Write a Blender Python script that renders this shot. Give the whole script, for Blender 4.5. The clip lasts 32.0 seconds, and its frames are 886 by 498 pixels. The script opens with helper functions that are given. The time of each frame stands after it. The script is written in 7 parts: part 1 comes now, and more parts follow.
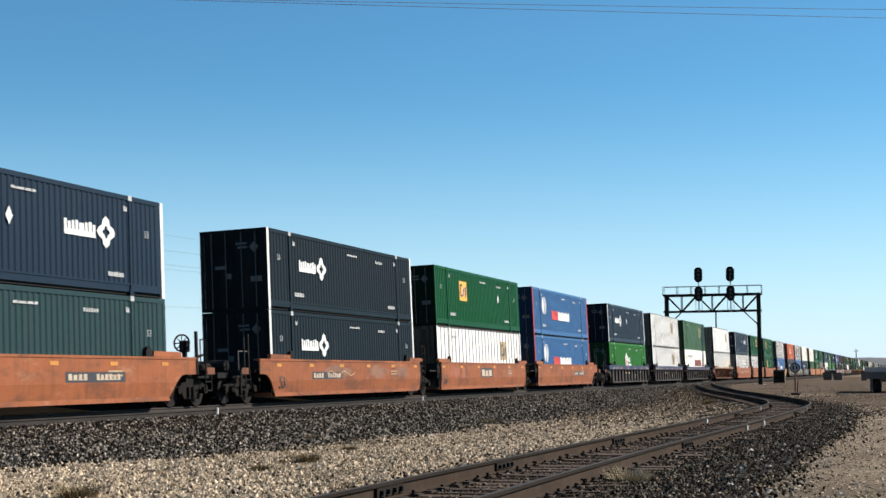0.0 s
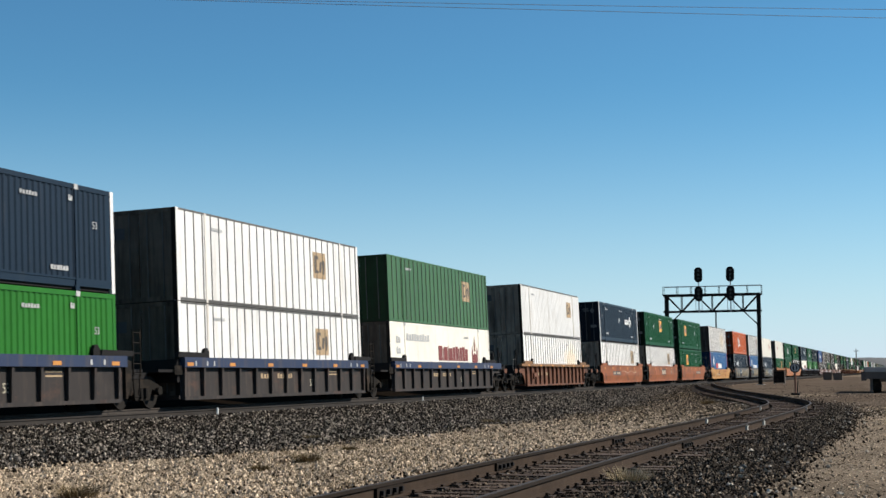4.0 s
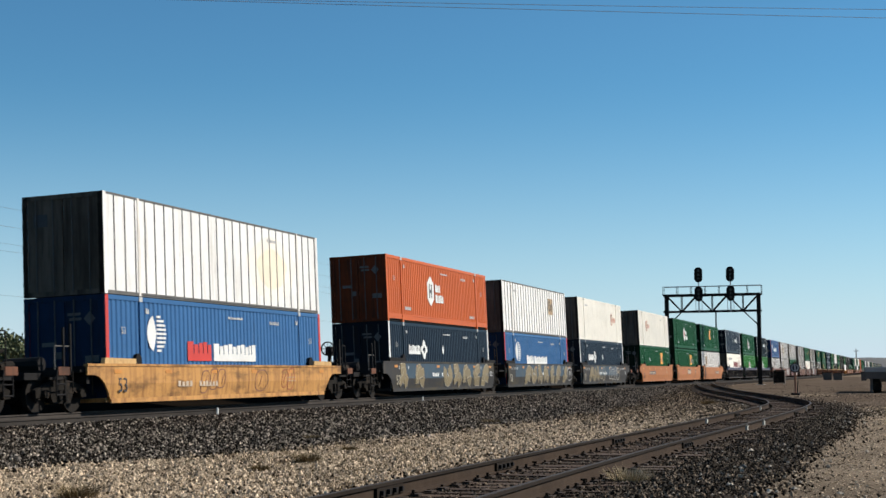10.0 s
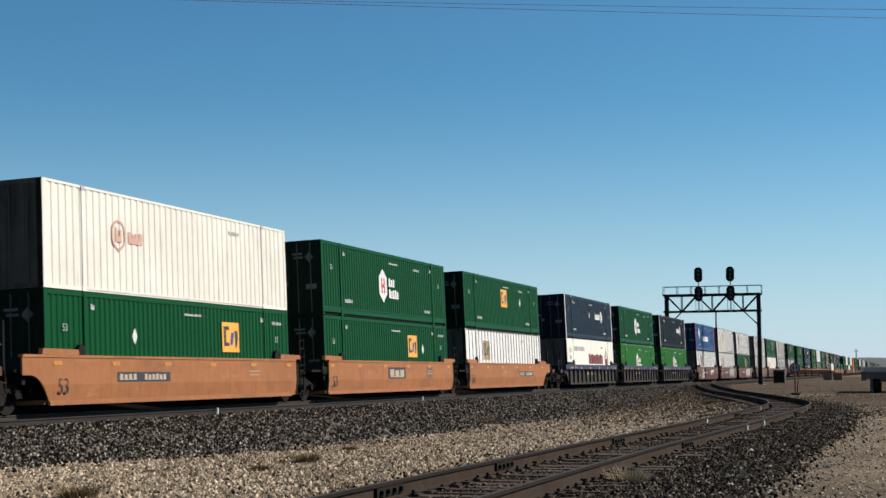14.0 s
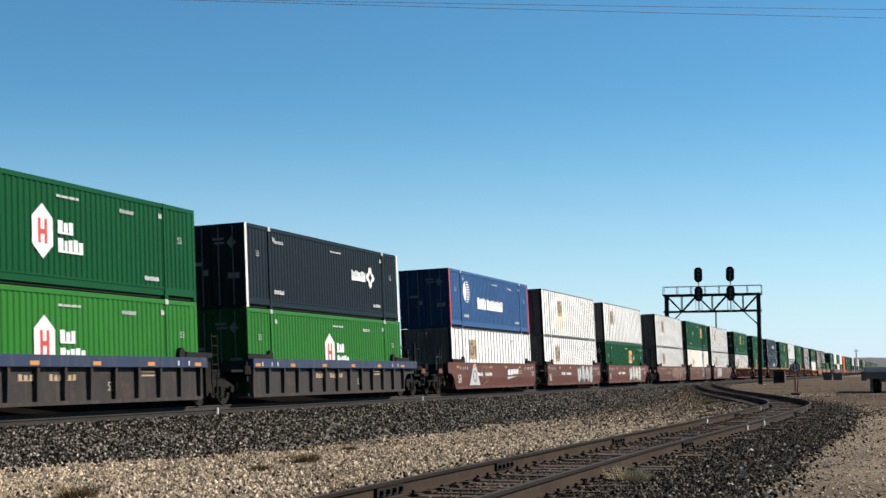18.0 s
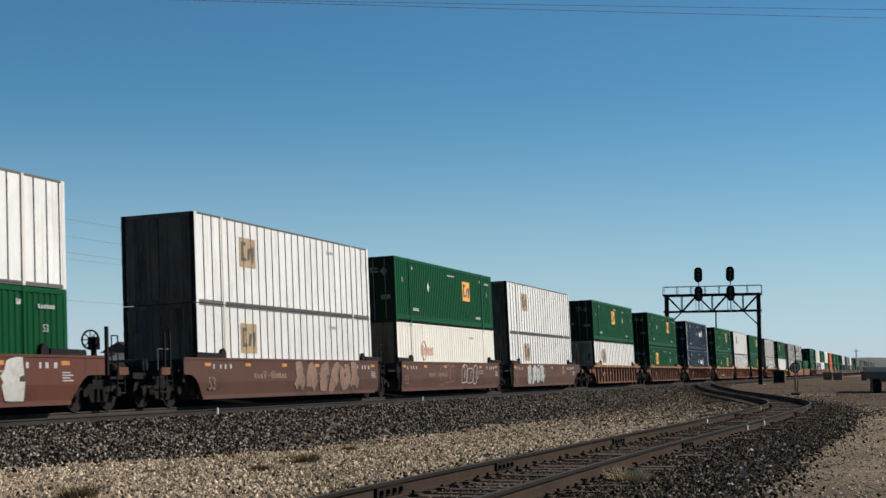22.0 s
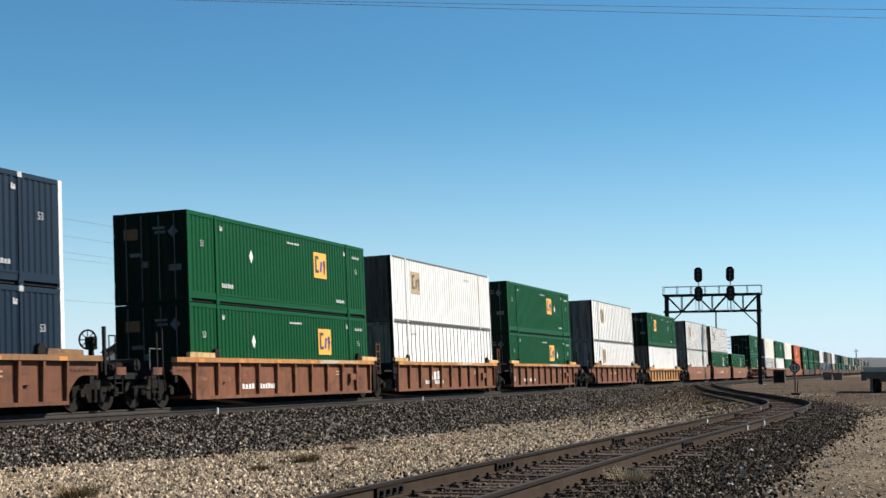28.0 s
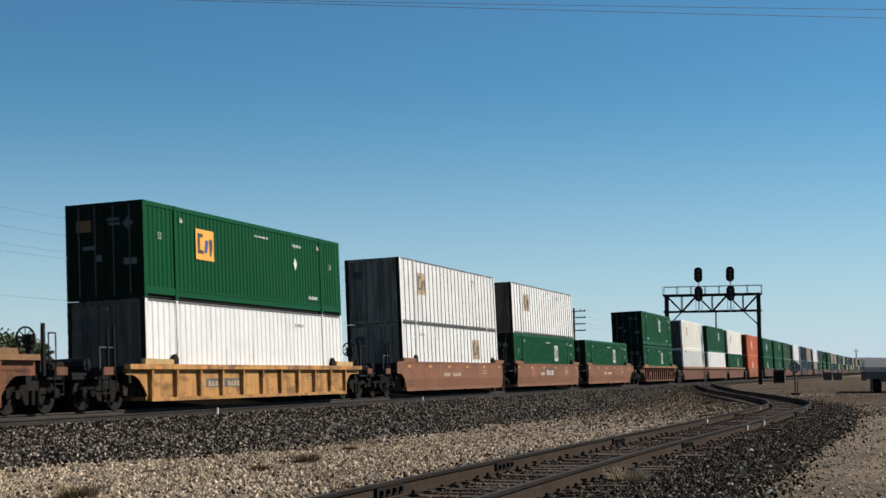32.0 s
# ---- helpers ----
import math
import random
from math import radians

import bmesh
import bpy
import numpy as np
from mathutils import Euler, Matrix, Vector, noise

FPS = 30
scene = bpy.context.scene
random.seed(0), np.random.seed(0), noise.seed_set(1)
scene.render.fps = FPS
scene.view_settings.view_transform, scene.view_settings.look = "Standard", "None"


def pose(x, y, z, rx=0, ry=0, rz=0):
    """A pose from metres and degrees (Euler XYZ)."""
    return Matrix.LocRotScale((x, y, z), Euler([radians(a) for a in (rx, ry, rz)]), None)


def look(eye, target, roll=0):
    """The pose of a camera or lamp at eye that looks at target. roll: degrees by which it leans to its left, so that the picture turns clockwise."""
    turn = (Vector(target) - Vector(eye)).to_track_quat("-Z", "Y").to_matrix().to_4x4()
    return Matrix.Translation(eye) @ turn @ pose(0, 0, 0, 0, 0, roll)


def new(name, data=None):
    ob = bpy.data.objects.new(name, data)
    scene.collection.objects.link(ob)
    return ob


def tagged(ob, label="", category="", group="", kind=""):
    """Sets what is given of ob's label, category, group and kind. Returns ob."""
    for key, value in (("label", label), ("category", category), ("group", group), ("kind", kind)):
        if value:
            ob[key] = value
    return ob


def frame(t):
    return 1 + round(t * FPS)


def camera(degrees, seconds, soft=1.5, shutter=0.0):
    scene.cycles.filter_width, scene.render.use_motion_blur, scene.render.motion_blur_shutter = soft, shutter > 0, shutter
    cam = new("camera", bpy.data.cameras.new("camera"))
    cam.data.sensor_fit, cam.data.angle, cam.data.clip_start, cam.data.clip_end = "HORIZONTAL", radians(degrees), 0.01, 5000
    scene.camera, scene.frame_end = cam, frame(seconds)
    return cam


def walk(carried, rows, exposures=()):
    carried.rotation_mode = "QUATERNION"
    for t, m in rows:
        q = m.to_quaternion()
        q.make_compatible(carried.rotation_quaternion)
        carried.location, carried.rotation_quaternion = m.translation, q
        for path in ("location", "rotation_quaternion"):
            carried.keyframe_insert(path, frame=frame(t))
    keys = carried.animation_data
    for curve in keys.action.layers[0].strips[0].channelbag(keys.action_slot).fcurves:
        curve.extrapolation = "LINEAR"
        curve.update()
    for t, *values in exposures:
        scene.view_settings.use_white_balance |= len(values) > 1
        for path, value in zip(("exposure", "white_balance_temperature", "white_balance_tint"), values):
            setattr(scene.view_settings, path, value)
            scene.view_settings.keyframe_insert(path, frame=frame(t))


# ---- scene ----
cam = camera(32.605, 32.0, soft=1.5, shutter=0.08)
EYE = Vector((0.0, 0.022, 1.008))
TURN, TILT, LEAN = radians(17.047), radians(4.711), -0.367
AIM = EYE + Vector((math.cos(TILT) * math.cos(TURN), math.cos(TILT) * math.sin(TURN), math.sin(TILT)))
walk(cam, [(0, look(EYE, AIM, LEAN)), (32, look(EYE, AIM, LEAN))],
     exposures=[(0, 0.63), (1, 0.62), (2, 0.55), (3, 0.50), (6, 0.15), (7, 0.23), (8, 0.35), (9, 0.40), (10, 0.32), (11, 0.30), (12, 0.25), (13, 0.17), (14, 0.23), (17, 0.43), (18, 0.53), (19, 0.42), (20, 0.15), (21, 0.03), (22, 0.05), (23, 0.10), (24, 0.20), (25, 0.40), (28, 0.53), (29, 0.23), (30, 0.25), (31, 0.20), (32, 0.15)])

TRACK = 22.642       # y of the main line's middle; z = 0 is the top of its rails
SPEED = 22.581      # metres a second, towards -x
CANT = 2.3          # degrees by which the main line leans away, its near rail the higher


def on_track(x, z=0.0):
    """The pose of a thing that stands z above the canted main line."""
    return pose(x, TRACK + z * math.sin(radians(CANT)), z * math.cos(radians(CANT)), -CANT)



# ---- sky and sun ----
SUN_AZ, SUN_EL = -55.0, 36.0      # degrees; azimuth from +x towards +y
world = bpy.data.worlds.new("world")
scene.world = world
world.use_nodes = True
wt = world.node_tree
wt.nodes.clear()
sky = wt.nodes.new("ShaderNodeTexSky")
sky.sky_type = "NISHITA"
sky.sun_disc = False
sky.sun_elevation = radians(SUN_EL)
sky.sun_rotation = radians(90 - SUN_AZ)
sky.altitude = 1500
sky.air_density = 1.0
sky.dust_density = 0.0
sky.ozone_density = 3.5
tone = wt.nodes.new("ShaderNodeHueSaturation")
tone.inputs["Saturation"].default_value = 1.08
bg = wt.nodes.new("ShaderNodeBackground")
bg.inputs["Strength"].default_value = 0.082
wo = wt.nodes.new("ShaderNodeOutputWorld")
wt.links.new(sky.outputs[0], tone.inputs["Color"])
tint = wt.nodes.new("ShaderNodeMix")
tint.data_type, tint.blend_type = "RGBA", "MULTIPLY"
tint.inputs["Factor"].default_value = 1.0
tint.inputs["B"].default_value = (0.64, 0.993, 1.0, 1)
wt.links.new(tone.outputs[0], tint.inputs["A"])
# pale haze towards the horizon, all round
where = wt.nodes.new("ShaderNodeTexCoord")
split = wt.nodes.new("ShaderNodeSeparateXYZ")
wt.links.new(where.outputs["Generated"], split.inputs[0])
low = wt.nodes.new("ShaderNodeMapRange")
low.inputs["From Min"].default_value, low.inputs["From Max"].default_value = 0.0, 0.20
low.inputs["To Min"].default_value, low.inputs["To Max"].default_value = 0.97, 0.0
wt.links.new(split.outputs[2], low.inputs["Value"])
bend = wt.nodes.new("ShaderNodeMath")
bend.operation = "POWER"
bend.inputs[1].default_value = 2.0
wt.links.new(low.outputs[0], bend.inputs[0])
haze = wt.nodes.new("ShaderNodeMix")
haze.data_type = "RGBA"
haze.inputs["B"].default_value = (6.1, 7.15, 8.45, 1)
wt.links.new(bend.outputs[0], haze.inputs["Factor"])
wt.links.new(tint.outputs["Result"], haze.inputs["A"])
wt.links.new(haze.outputs["Result"], bg.inputs[0])
wt.links.new(bg.outputs[0], wo.inputs[0])
sun_data = bpy.data.lights.new("sun", "SUN")
sun_data.energy = 5.0
sun_data.angle = radians(0.53)
sun_data.color = (1.0, 0.93, 0.83)
sun = new("sun", sun_data)
_ce = math.cos(radians(SUN_EL))
SUN_DIR = Vector((_ce * math.cos(radians(SUN_AZ)), _ce * math.sin(radians(SUN_AZ)), math.sin(radians(SUN_EL))))
sun.matrix_world = look(SUN_DIR * 100, (0, 0, 0))


# ---- materials ----
def material(name, base, rough=0.6, metal=0.0, vary=0.15, scale=3.0, dirt=None, dirt_amount=0.0, dirt_scale=1.5, bump=0.0, bump_scale=40.0, streak=False, random_tone=0.0, spec=0.5, worn=None):
    m = bpy.data.materials.new(name)
    m.use_nodes = True
    nt = m.node_tree
    n, l = nt.nodes, nt.links
    b = n["Principled BSDF"]
    b.inputs["Roughness"].default_value = rough
    b.inputs["Metallic"].default_value = metal
    b.inputs["Specular IOR Level"].default_value = spec
    co = n.new("ShaderNodeTexCoord")
    info = n.new("ShaderNodeObjectInfo")
    off = n.new("ShaderNodeVectorMath")
    off.operation = "MULTIPLY_ADD"
    off.inputs[1].default_value = (1, 1, 1)
    com = n.new("ShaderNodeCombineXYZ")
    mul = n.new("ShaderNodeMath")
    mul.operation = "MULTIPLY"
    mul.inputs[1].default_value = 37.0
    l.new(info.outputs["Random"], mul.inputs[0])
    l.new(mul.outputs[0], com.inputs[0])
    l.new(mul.outputs[0], com.inputs[2])
    l.new(co.outputs["Object"], off.inputs[0])
    l.new(com.outputs[0], off.inputs[2])
    n1 = n.new("ShaderNodeTexNoise")
    n1.inputs["Scale"].default_value = scale
    n1.inputs["Detail"].default_value = 6
    n1.inputs["Roughness"].default_value = 0.65
    l.new(off.outputs[0], n1.inputs["Vector"])
    n2 = n.new("ShaderNodeTexNoise")
    n2.inputs["Scale"].default_value = scale * 0.17
    n2.inputs["Detail"].default_value = 3
    l.new(off.outputs[0], n2.inputs["Vector"])
    add = n.new("ShaderNodeMath")
    add.operation = "ADD"
    l.new(n1.outputs[0], add.inputs[0])
    l.new(n2.outputs[0], add.inputs[1])
    rng = n.new("ShaderNodeMapRange")
    rng.inputs["From Min"].default_value = 0.65
    rng.inputs["From Max"].default_value = 1.35
    rng.inputs["To Min"].default_value = 1 - vary
    rng.inputs["To Max"].default_value = 1 + vary
    l.new(add.outputs[0], rng.inputs["Value"])
    value = rng.outputs[0]
    if random_tone:
        rt = n.new("ShaderNodeMapRange")
        rt.inputs["To Min"].default_value = 1 - random_tone
        rt.inputs["To Max"].default_value = 1 + random_tone
        l.new(info.outputs["Random"], rt.inputs["Value"])
        mm = n.new("ShaderNodeMath")
        mm.operation = "MULTIPLY"
        l.new(value, mm.inputs[0])
        l.new(rt.outputs[0], mm.inputs[1])
        value = mm.outputs[0]
    sc = n.new("ShaderNodeVectorMath")
    sc.operation = "SCALE"
    sc.inputs[0].default_value = base
    l.new(value, sc.inputs["Scale"])
    colour = sc.outputs[0]
    if dirt:
        vec = off.outputs[0]
        if streak:
            mp = n.new("ShaderNodeMapping")
            mp.inputs["Scale"].default_value = (4.0, 4.0, 0.35)
            l.new(vec, mp.inputs["Vector"])
            vec = mp.outputs[0]
        n3 = n.new("ShaderNodeTexNoise")
        n3.inputs["Scale"].default_value = dirt_scale
        n3.inputs["Detail"].default_value = 8
        n3.inputs["Roughness"].default_value = 0.7
        l.new(vec, n3.inputs["Vector"])
        r3 = n.new("ShaderNodeMapRange")
        r3.inputs["From Min"].default_value = 0.62 - 0.25 * dirt_amount
        r3.inputs["From Max"].default_value = 0.80 - 0.15 * dirt_amount
        r3.inputs["To Max"].default_value = min(1.0, 0.35 + dirt_amount)
        l.new(n3.outputs[0], r3.inputs["Value"])
        mx = n.new("ShaderNodeMix")
        mx.data_type = "RGBA"
        l.new(r3.outputs[0], mx.inputs["Factor"])
        l.new(colour, mx.inputs["A"])
        mx.inputs["B"].default_value = (*dirt, 1)
        colour = mx.outputs["Result"]
    if worn:
        # smudges and scrapes, drawn out along the length
        for tone_, size, low_, stretch in worn:
            mp = n.new("ShaderNodeMapping")
            mp.inputs["Scale"].default_value = stretch
            l.new(off.outputs[0], mp.inputs["Vector"])
            n4 = n.new("ShaderNodeTexNoise")
            n4.inputs["Scale"].default_value = size
            n4.inputs["Detail"].default_value = 9
            n4.inputs["Roughness"].default_value = 0.62
            l.new(mp.outputs[0], n4.inputs["Vector"])
            r4 = n.new("ShaderNodeMapRange")
            r4.inputs["From Min"].default_value = low_
            r4.inputs["From Max"].default_value = low_ + 0.13
            r4.inputs["To Max"].default_value = 0.75
            l.new(n4.outputs[0], r4.inputs["Value"])
            m4 = n.new("ShaderNodeMix")
            m4.data_type = "RGBA"
            l.new(r4.outputs[0], m4.inputs["Factor"])
            l.new(colour, m4.inputs["A"])
            m4.inputs["B"].default_value = (*tone_, 1)
            colour = m4.outputs["Result"]
    l.new(colour, b.inputs["Base Color"])
    if bump:
        nb = n.new("ShaderNodeTexNoise")
        nb.inputs["Scale"].default_value = bump_scale
        nb.inputs["Detail"].default_value = 4
        l.new(co.outputs["Object"], nb.inputs["Vector"])
        bp = n.new("ShaderNodeBump")
        bp.inputs["Strength"].default_value = bump
        bp.inputs["Distance"].default_value = 0.02
        l.new(nb.outputs[0], bp.inputs["Height"])
        l.new(bp.outputs[0], b.inputs["Normal"])
    return m


GRIME = (0.06, 0.05, 0.042)


def paint(name, base, dirt=GRIME, amount=0.25, rough=0.45, vary=0.10, spec=0.2, worn=None):
    return material(name, base, spec=spec, worn=worn, rough=rough, vary=vary, scale=2.2, dirt=dirt, dirt_amount=amount, dirt_scale=0.9, streak=True, bump=0.06, bump_scale=9, random_tone=0.06)


M = {
    "green": paint("green_paint", (0.0024, 0.063, 0.0172), amount=0.12, spec=0.09),
    "kelly": paint("bright_green_paint", (0.024, 0.145, 0.020), amount=0.1, spec=0.1),
    "sage": paint("faded_green_paint", (0.05, 0.125, 0.05), amount=0.3),
    "navy": paint("dark_navy_paint", (0.0046, 0.0145, 0.029), amount=0.1),
    "slate": paint("dark_blue_grey_paint", (0.0065, 0.0152, 0.0215), amount=0.1, spec=0.1, rough=0.6),
    "teal": paint("dark_teal_paint", (0.015, 0.038, 0.038), amount=0.15),
    "blue": paint("blue_paint", (0.024, 0.08, 0.205), amount=0.15),
    "sky_blue": paint("faded_blue_paint", (0.036, 0.118, 0.268), amount=0.2),
    "orange": paint("orange_paint", (0.50, 0.105, 0.024), amount=0.15),
    "white": paint("white_paint", (0.75, 0.73, 0.695), dirt=(0.38, 0.33, 0.26), amount=0.36, worn=(((0.46, 0.41, 0.35), 1.1, 0.68, (0.9, 1, 0.5)), ((0.40, 0.27, 0.18), 3.2, 0.72, (1.6, 1, 0.22)))),
    "cream": paint("cream_paint", (0.80, 0.75, 0.65), dirt=(0.45, 0.38, 0.28), amount=0.25),
    "grey": paint("grey_white_paint", (0.55, 0.53, 0.50), dirt=(0.25, 0.22, 0.19), amount=0.3),
    "tan": paint("tan_paint", (0.27, 0.21, 0.155), dirt=(0.13, 0.10, 0.07), amount=0.3),
    "car_orange": paint("well_car_orange", (0.27, 0.085, 0.032), dirt=(0.13, 0.055, 0.028), amount=0.45, rough=0.65, vary=0.2, worn=(((0.12, 0.05, 0.027), 0.9, 0.50, (0.5, 1, 1.2)), ((0.38, 0.19, 0.11), 1.5, 0.58, (0.4, 1, 1.4)), ((0.09, 0.042, 0.025), 3.0, 0.60, (0.5, 1, 0.8)))),
    "car_rust": paint("well_car_rust_brown", (0.135, 0.054, 0.029), dirt=(0.05, 0.028, 0.019), amount=0.5, rough=0.75, vary=0.25, worn=(((0.035, 0.021, 0.015), 1.3, 0.53, (0.5, 1, 1.2)), ((0.20, 0.09, 0.045), 2.0, 0.62, (0.6, 1, 1.0)))),
    "car_yellow": paint("well_car_yellow", (0.47, 0.24, 0.075), dirt=(0.16, 0.065, 0.028), amount=0.65, rough=0.65, worn=(((0.12, 0.062, 0.028), 1.6, 0.50, (0.4, 1, 1.3)), ((0.20, 0.06, 0.03), 1.9, 0.64, (0.8, 1, 1.0)))),
    "car_warm": paint("well_car_faded_orange", (0.168, 0.064, 0.031), dirt=(0.07, 0.036, 0.022), amount=0.55, rough=0.75, vary=0.3, worn=(((0.045, 0.024, 0.016), 1.4, 0.53, (0.6, 1, 1.0)), ((0.34, 0.15, 0.07), 2.6, 0.60, (0.6, 1, 1.0)))),
    "car_light": paint("well_car_sunned_orange", (0.345, 0.135, 0.052), dirt=(0.19, 0.085, 0.042), amount=0.4, rough=0.65, vary=0.18, worn=(((0.22, 0.095, 0.045), 0.9, 0.53, (0.5, 1, 1.2)), ((0.46, 0.27, 0.16), 1.8, 0.60, (0.4, 1, 1.4)), ((0.13, 0.06, 0.035), 3.0, 0.64, (0.5, 1, 0.8)))),
    "car_clay": paint("well_car_clay_brown", (0.20, 0.086, 0.045), dirt=(0.12, 0.062, 0.04), amount=0.5, rough=0.7, vary=0.2, worn=(((0.13, 0.06, 0.036), 0.9, 0.52, (0.5, 1, 1.2)), ((0.28, 0.17, 0.11), 1.5, 0.60, (0.4, 1, 1.4)))),
    "guide_pale": paint("pale_worn_yellow_guide", (0.52, 0.33, 0.14), dirt=(0.22, 0.12, 0.06), amount=0.5, rough=0.7, vary=0.2, worn=(((0.18, 0.09, 0.045), 2.2, 0.60, (0.5, 1, 1)),)),
    "trailer_grey": material("dusty_grey_steel", (0.36, 0.31, 0.275), rough=0.7, vary=0.25, scale=2, dirt=(0.10, 0.08, 0.06), dirt_amount=0.4),
    "trailer_dirt": material("dirty_brown_steel", (0.11, 0.085, 0.068), rough=0.85, vary=0.3, scale=3),
    "mark_worn": material("worn_dark_lettering", (0.075, 0.063, 0.052), rough=0.75, vary=0.3, scale=7),
    "car_brown": paint("well_car_brown", (0.092, 0.041, 0.028), dirt=(0.06, 0.038, 0.027), amount=0.45, rough=0.65, worn=(((0.05, 0.025, 0.017), 1.0, 0.51, (0.5, 1, 1.2)), ((0.17, 0.10, 0.07), 2.2, 0.63, (0.4, 1, 1.5)))),
    "car_maroon": paint("well_car_red_brown", (0.106, 0.036, 0.023), dirt=(0.05, 0.029, 0.022), amount=0.4, rough=0.55, worn=(((0.06, 0.022, 0.016), 1.0, 0.53, (0.5, 1, 1.2)),)),
    "car_grey": paint("well_car_grey", (0.030, 0.029, 0.029), dirt=(0.07, 0.055, 0.036), amount=0.5, rough=0.7, worn=(((0.07, 0.056, 0.03), 0.8, 0.52, (0.5, 1, 1.0)),)),
    "car_dark": paint("well_car_dark_grey", (0.032, 0.0265, 0.024), dirt=(0.09, 0.066, 0.052), amount=0.45, rough=0.7, worn=(((0.085, 0.045, 0.032), 1.5, 0.55, (0.5, 1, 1.0)), ((0.015, 0.013, 0.013), 1.1, 0.56, (0.6, 1, 1.0)))),
    "sill_blue": paint("blue_sill_paint", (0.024, 0.037, 0.078), dirt=(0.085, 0.07, 0.062), amount=0.5, rough=0.6),
    "sill_orange": paint("weathered_orange_sill", (0.225, 0.118, 0.054), dirt=(0.11, 0.063, 0.038), amount=0.5, rough=0.7, vary=0.2, worn=(((0.10, 0.06, 0.038), 1.6, 0.54, (0.5, 1, 1)),)),
    "truck": material("grimy_cast_steel", (0.013, 0.011, 0.009), spec=0.12, rough=0.95, vary=0.35, scale=5, dirt=(0.09, 0.06, 0.042), dirt_amount=0.35),
    "wheel": material("wheel_steel", (0.014, 0.0115, 0.0095), spec=0.15, rough=0.8, metal=0.1, vary=0.25, scale=6),
    "black": material("black_steel", (0.012, 0.011, 0.011), spec=0.15, rough=0.85, vary=0.25, scale=4, dirt=(0.035, 0.026, 0.02), dirt_amount=0.2),
    "steel": material("galvanised_steel", (0.42, 0.43, 0.44), rough=0.45, metal=0.7, vary=0.15, scale=4),
    "rail": material("rusty_tie_plate", (0.045, 0.032, 0.024), rough=0.85, spec=0.2, vary=0.3, scale=6),
    "rail_top": material("worn_rail_head", (0.045, 0.037, 0.031), rough=0.75, spec=0.2, vary=0.25, scale=8),
    "tie": material("weathered_timber", (0.068, 0.044, 0.030), spec=0.2, rough=0.95, vary=0.35, scale=5, dirt=(0.03, 0.022, 0.017), dirt_amount=0.35, bump=0.5, bump_scale=30, random_tone=0.3),
    "mark_white": material("white_marking", (0.66, 0.66, 0.63), rough=0.6, vary=0.12, scale=6),
    "mark_yellow": material("amber_marking", (0.78, 0.36, 0.04), rough=0.6, vary=0.1, scale=5),
    "mark_dark": material("dark_marking", (0.025, 0.025, 0.03), rough=0.6, vary=0.2, scale=5),
    "mark_red": material("red_marking", (0.5, 0.03, 0.02), rough=0.6, vary=0.12, scale=5),
    "mark_maroon": material("maroon_marking", (0.18, 0.03, 0.025), rough=0.6, vary=0.15, scale=5),
    "mark_faded": material("faded_marking", (0.365, 0.255, 0.14), rough=0.7, vary=0.25, scale=6),
    "mark_grey": material("grey_marking", (0.40, 0.40, 0.39), rough=0.7, vary=0.2, scale=6),
    "seam": material("dark_seam", (0.07, 0.066, 0.062), rough=0.7, vary=0.3, scale=3),
    "rail_head": material("dark_rail_head", (0.020, 0.0145, 0.0105), rough=0.85, spec=0.08, vary=0.25, scale=7),
    "rail_web": material("dusty_rail_web", (0.044, 0.030, 0.021), rough=0.9, spec=0.08, vary=0.3, scale=5, dirt=(0.055, 0.037, 0.024), dirt_amount=0.35, dirt_scale=4, bump=0.2, bump_scale=60),
    "concrete": material("weathered_concrete", (0.33, 0.31, 0.28), rough=0.9, vary=0.2, scale=6),
    "wood_pole": material("weathered_pole_timber", (0.09, 0.065, 0.05), rough=0.9, vary=0.3, scale=6),
    "bark": material("bark", (0.08, 0.06, 0.045), rough=0.9, vary=0.3, scale=8),
    "glass": material("dark_glass", (0.02, 0.025, 0.03), rough=0.08, vary=0.05),
    "signal_lens": material("signal_lens", (0.02, 0.02, 0.02), rough=0.15, vary=0.05),
    "alu": material("dull_aluminium_rail", (0.10, 0.094, 0.085), rough=0.6, metal=0.2, vary=0.3, scale=4, dirt=(0.05, 0.043, 0.036), dirt_amount=0.4, dirt_scale=3),
    "wire": material("weathered_wire", (0.16, 0.18, 0.20), rough=0.6, vary=0.1),
    "main_rail": material("dusty_main_rail", (0.052, 0.044, 0.038), rough=0.9, spec=0.15, vary=0.25, scale=4),
    "spare_rail": material("dull_spare_rail", (0.032, 0.027, 0.023), rough=0.85, spec=0.15, vary=0.3, scale=3, dirt=(0.035, 0.027, 0.021), dirt_amount=0.3, dirt_scale=2),
    # Container paints darkened with grime and with the shade on the leading ends.
    "door_white": paint("grimy_white_doors_shaded", (0.09, 0.072, 0.056), dirt=(0.022, 0.015, 0.010), amount=0.75, rough=0.75, vary=0.3),
    "door_cream": paint("grimy_cream_doors_shaded", (0.075, 0.06, 0.046), dirt=(0.02, 0.014, 0.01), amount=0.7, rough=0.75, vary=0.3),
    "mark_pale": material("thin_pale_spray", (0.38, 0.34, 0.25), rough=0.7, vary=0.25, scale=5),
    "post_beige": paint("stained_beige_post", (0.72, 0.67, 0.60), dirt=(0.34, 0.26, 0.18), amount=0.4),
    "mark_car": material("weathered_car_lettering", (0.46, 0.36, 0.26), rough=0.7, vary=0.3, scale=7),
    "mark_rose": material("faded_red_marking", (0.58, 0.34, 0.26), rough=0.7, vary=0.25, scale=5),
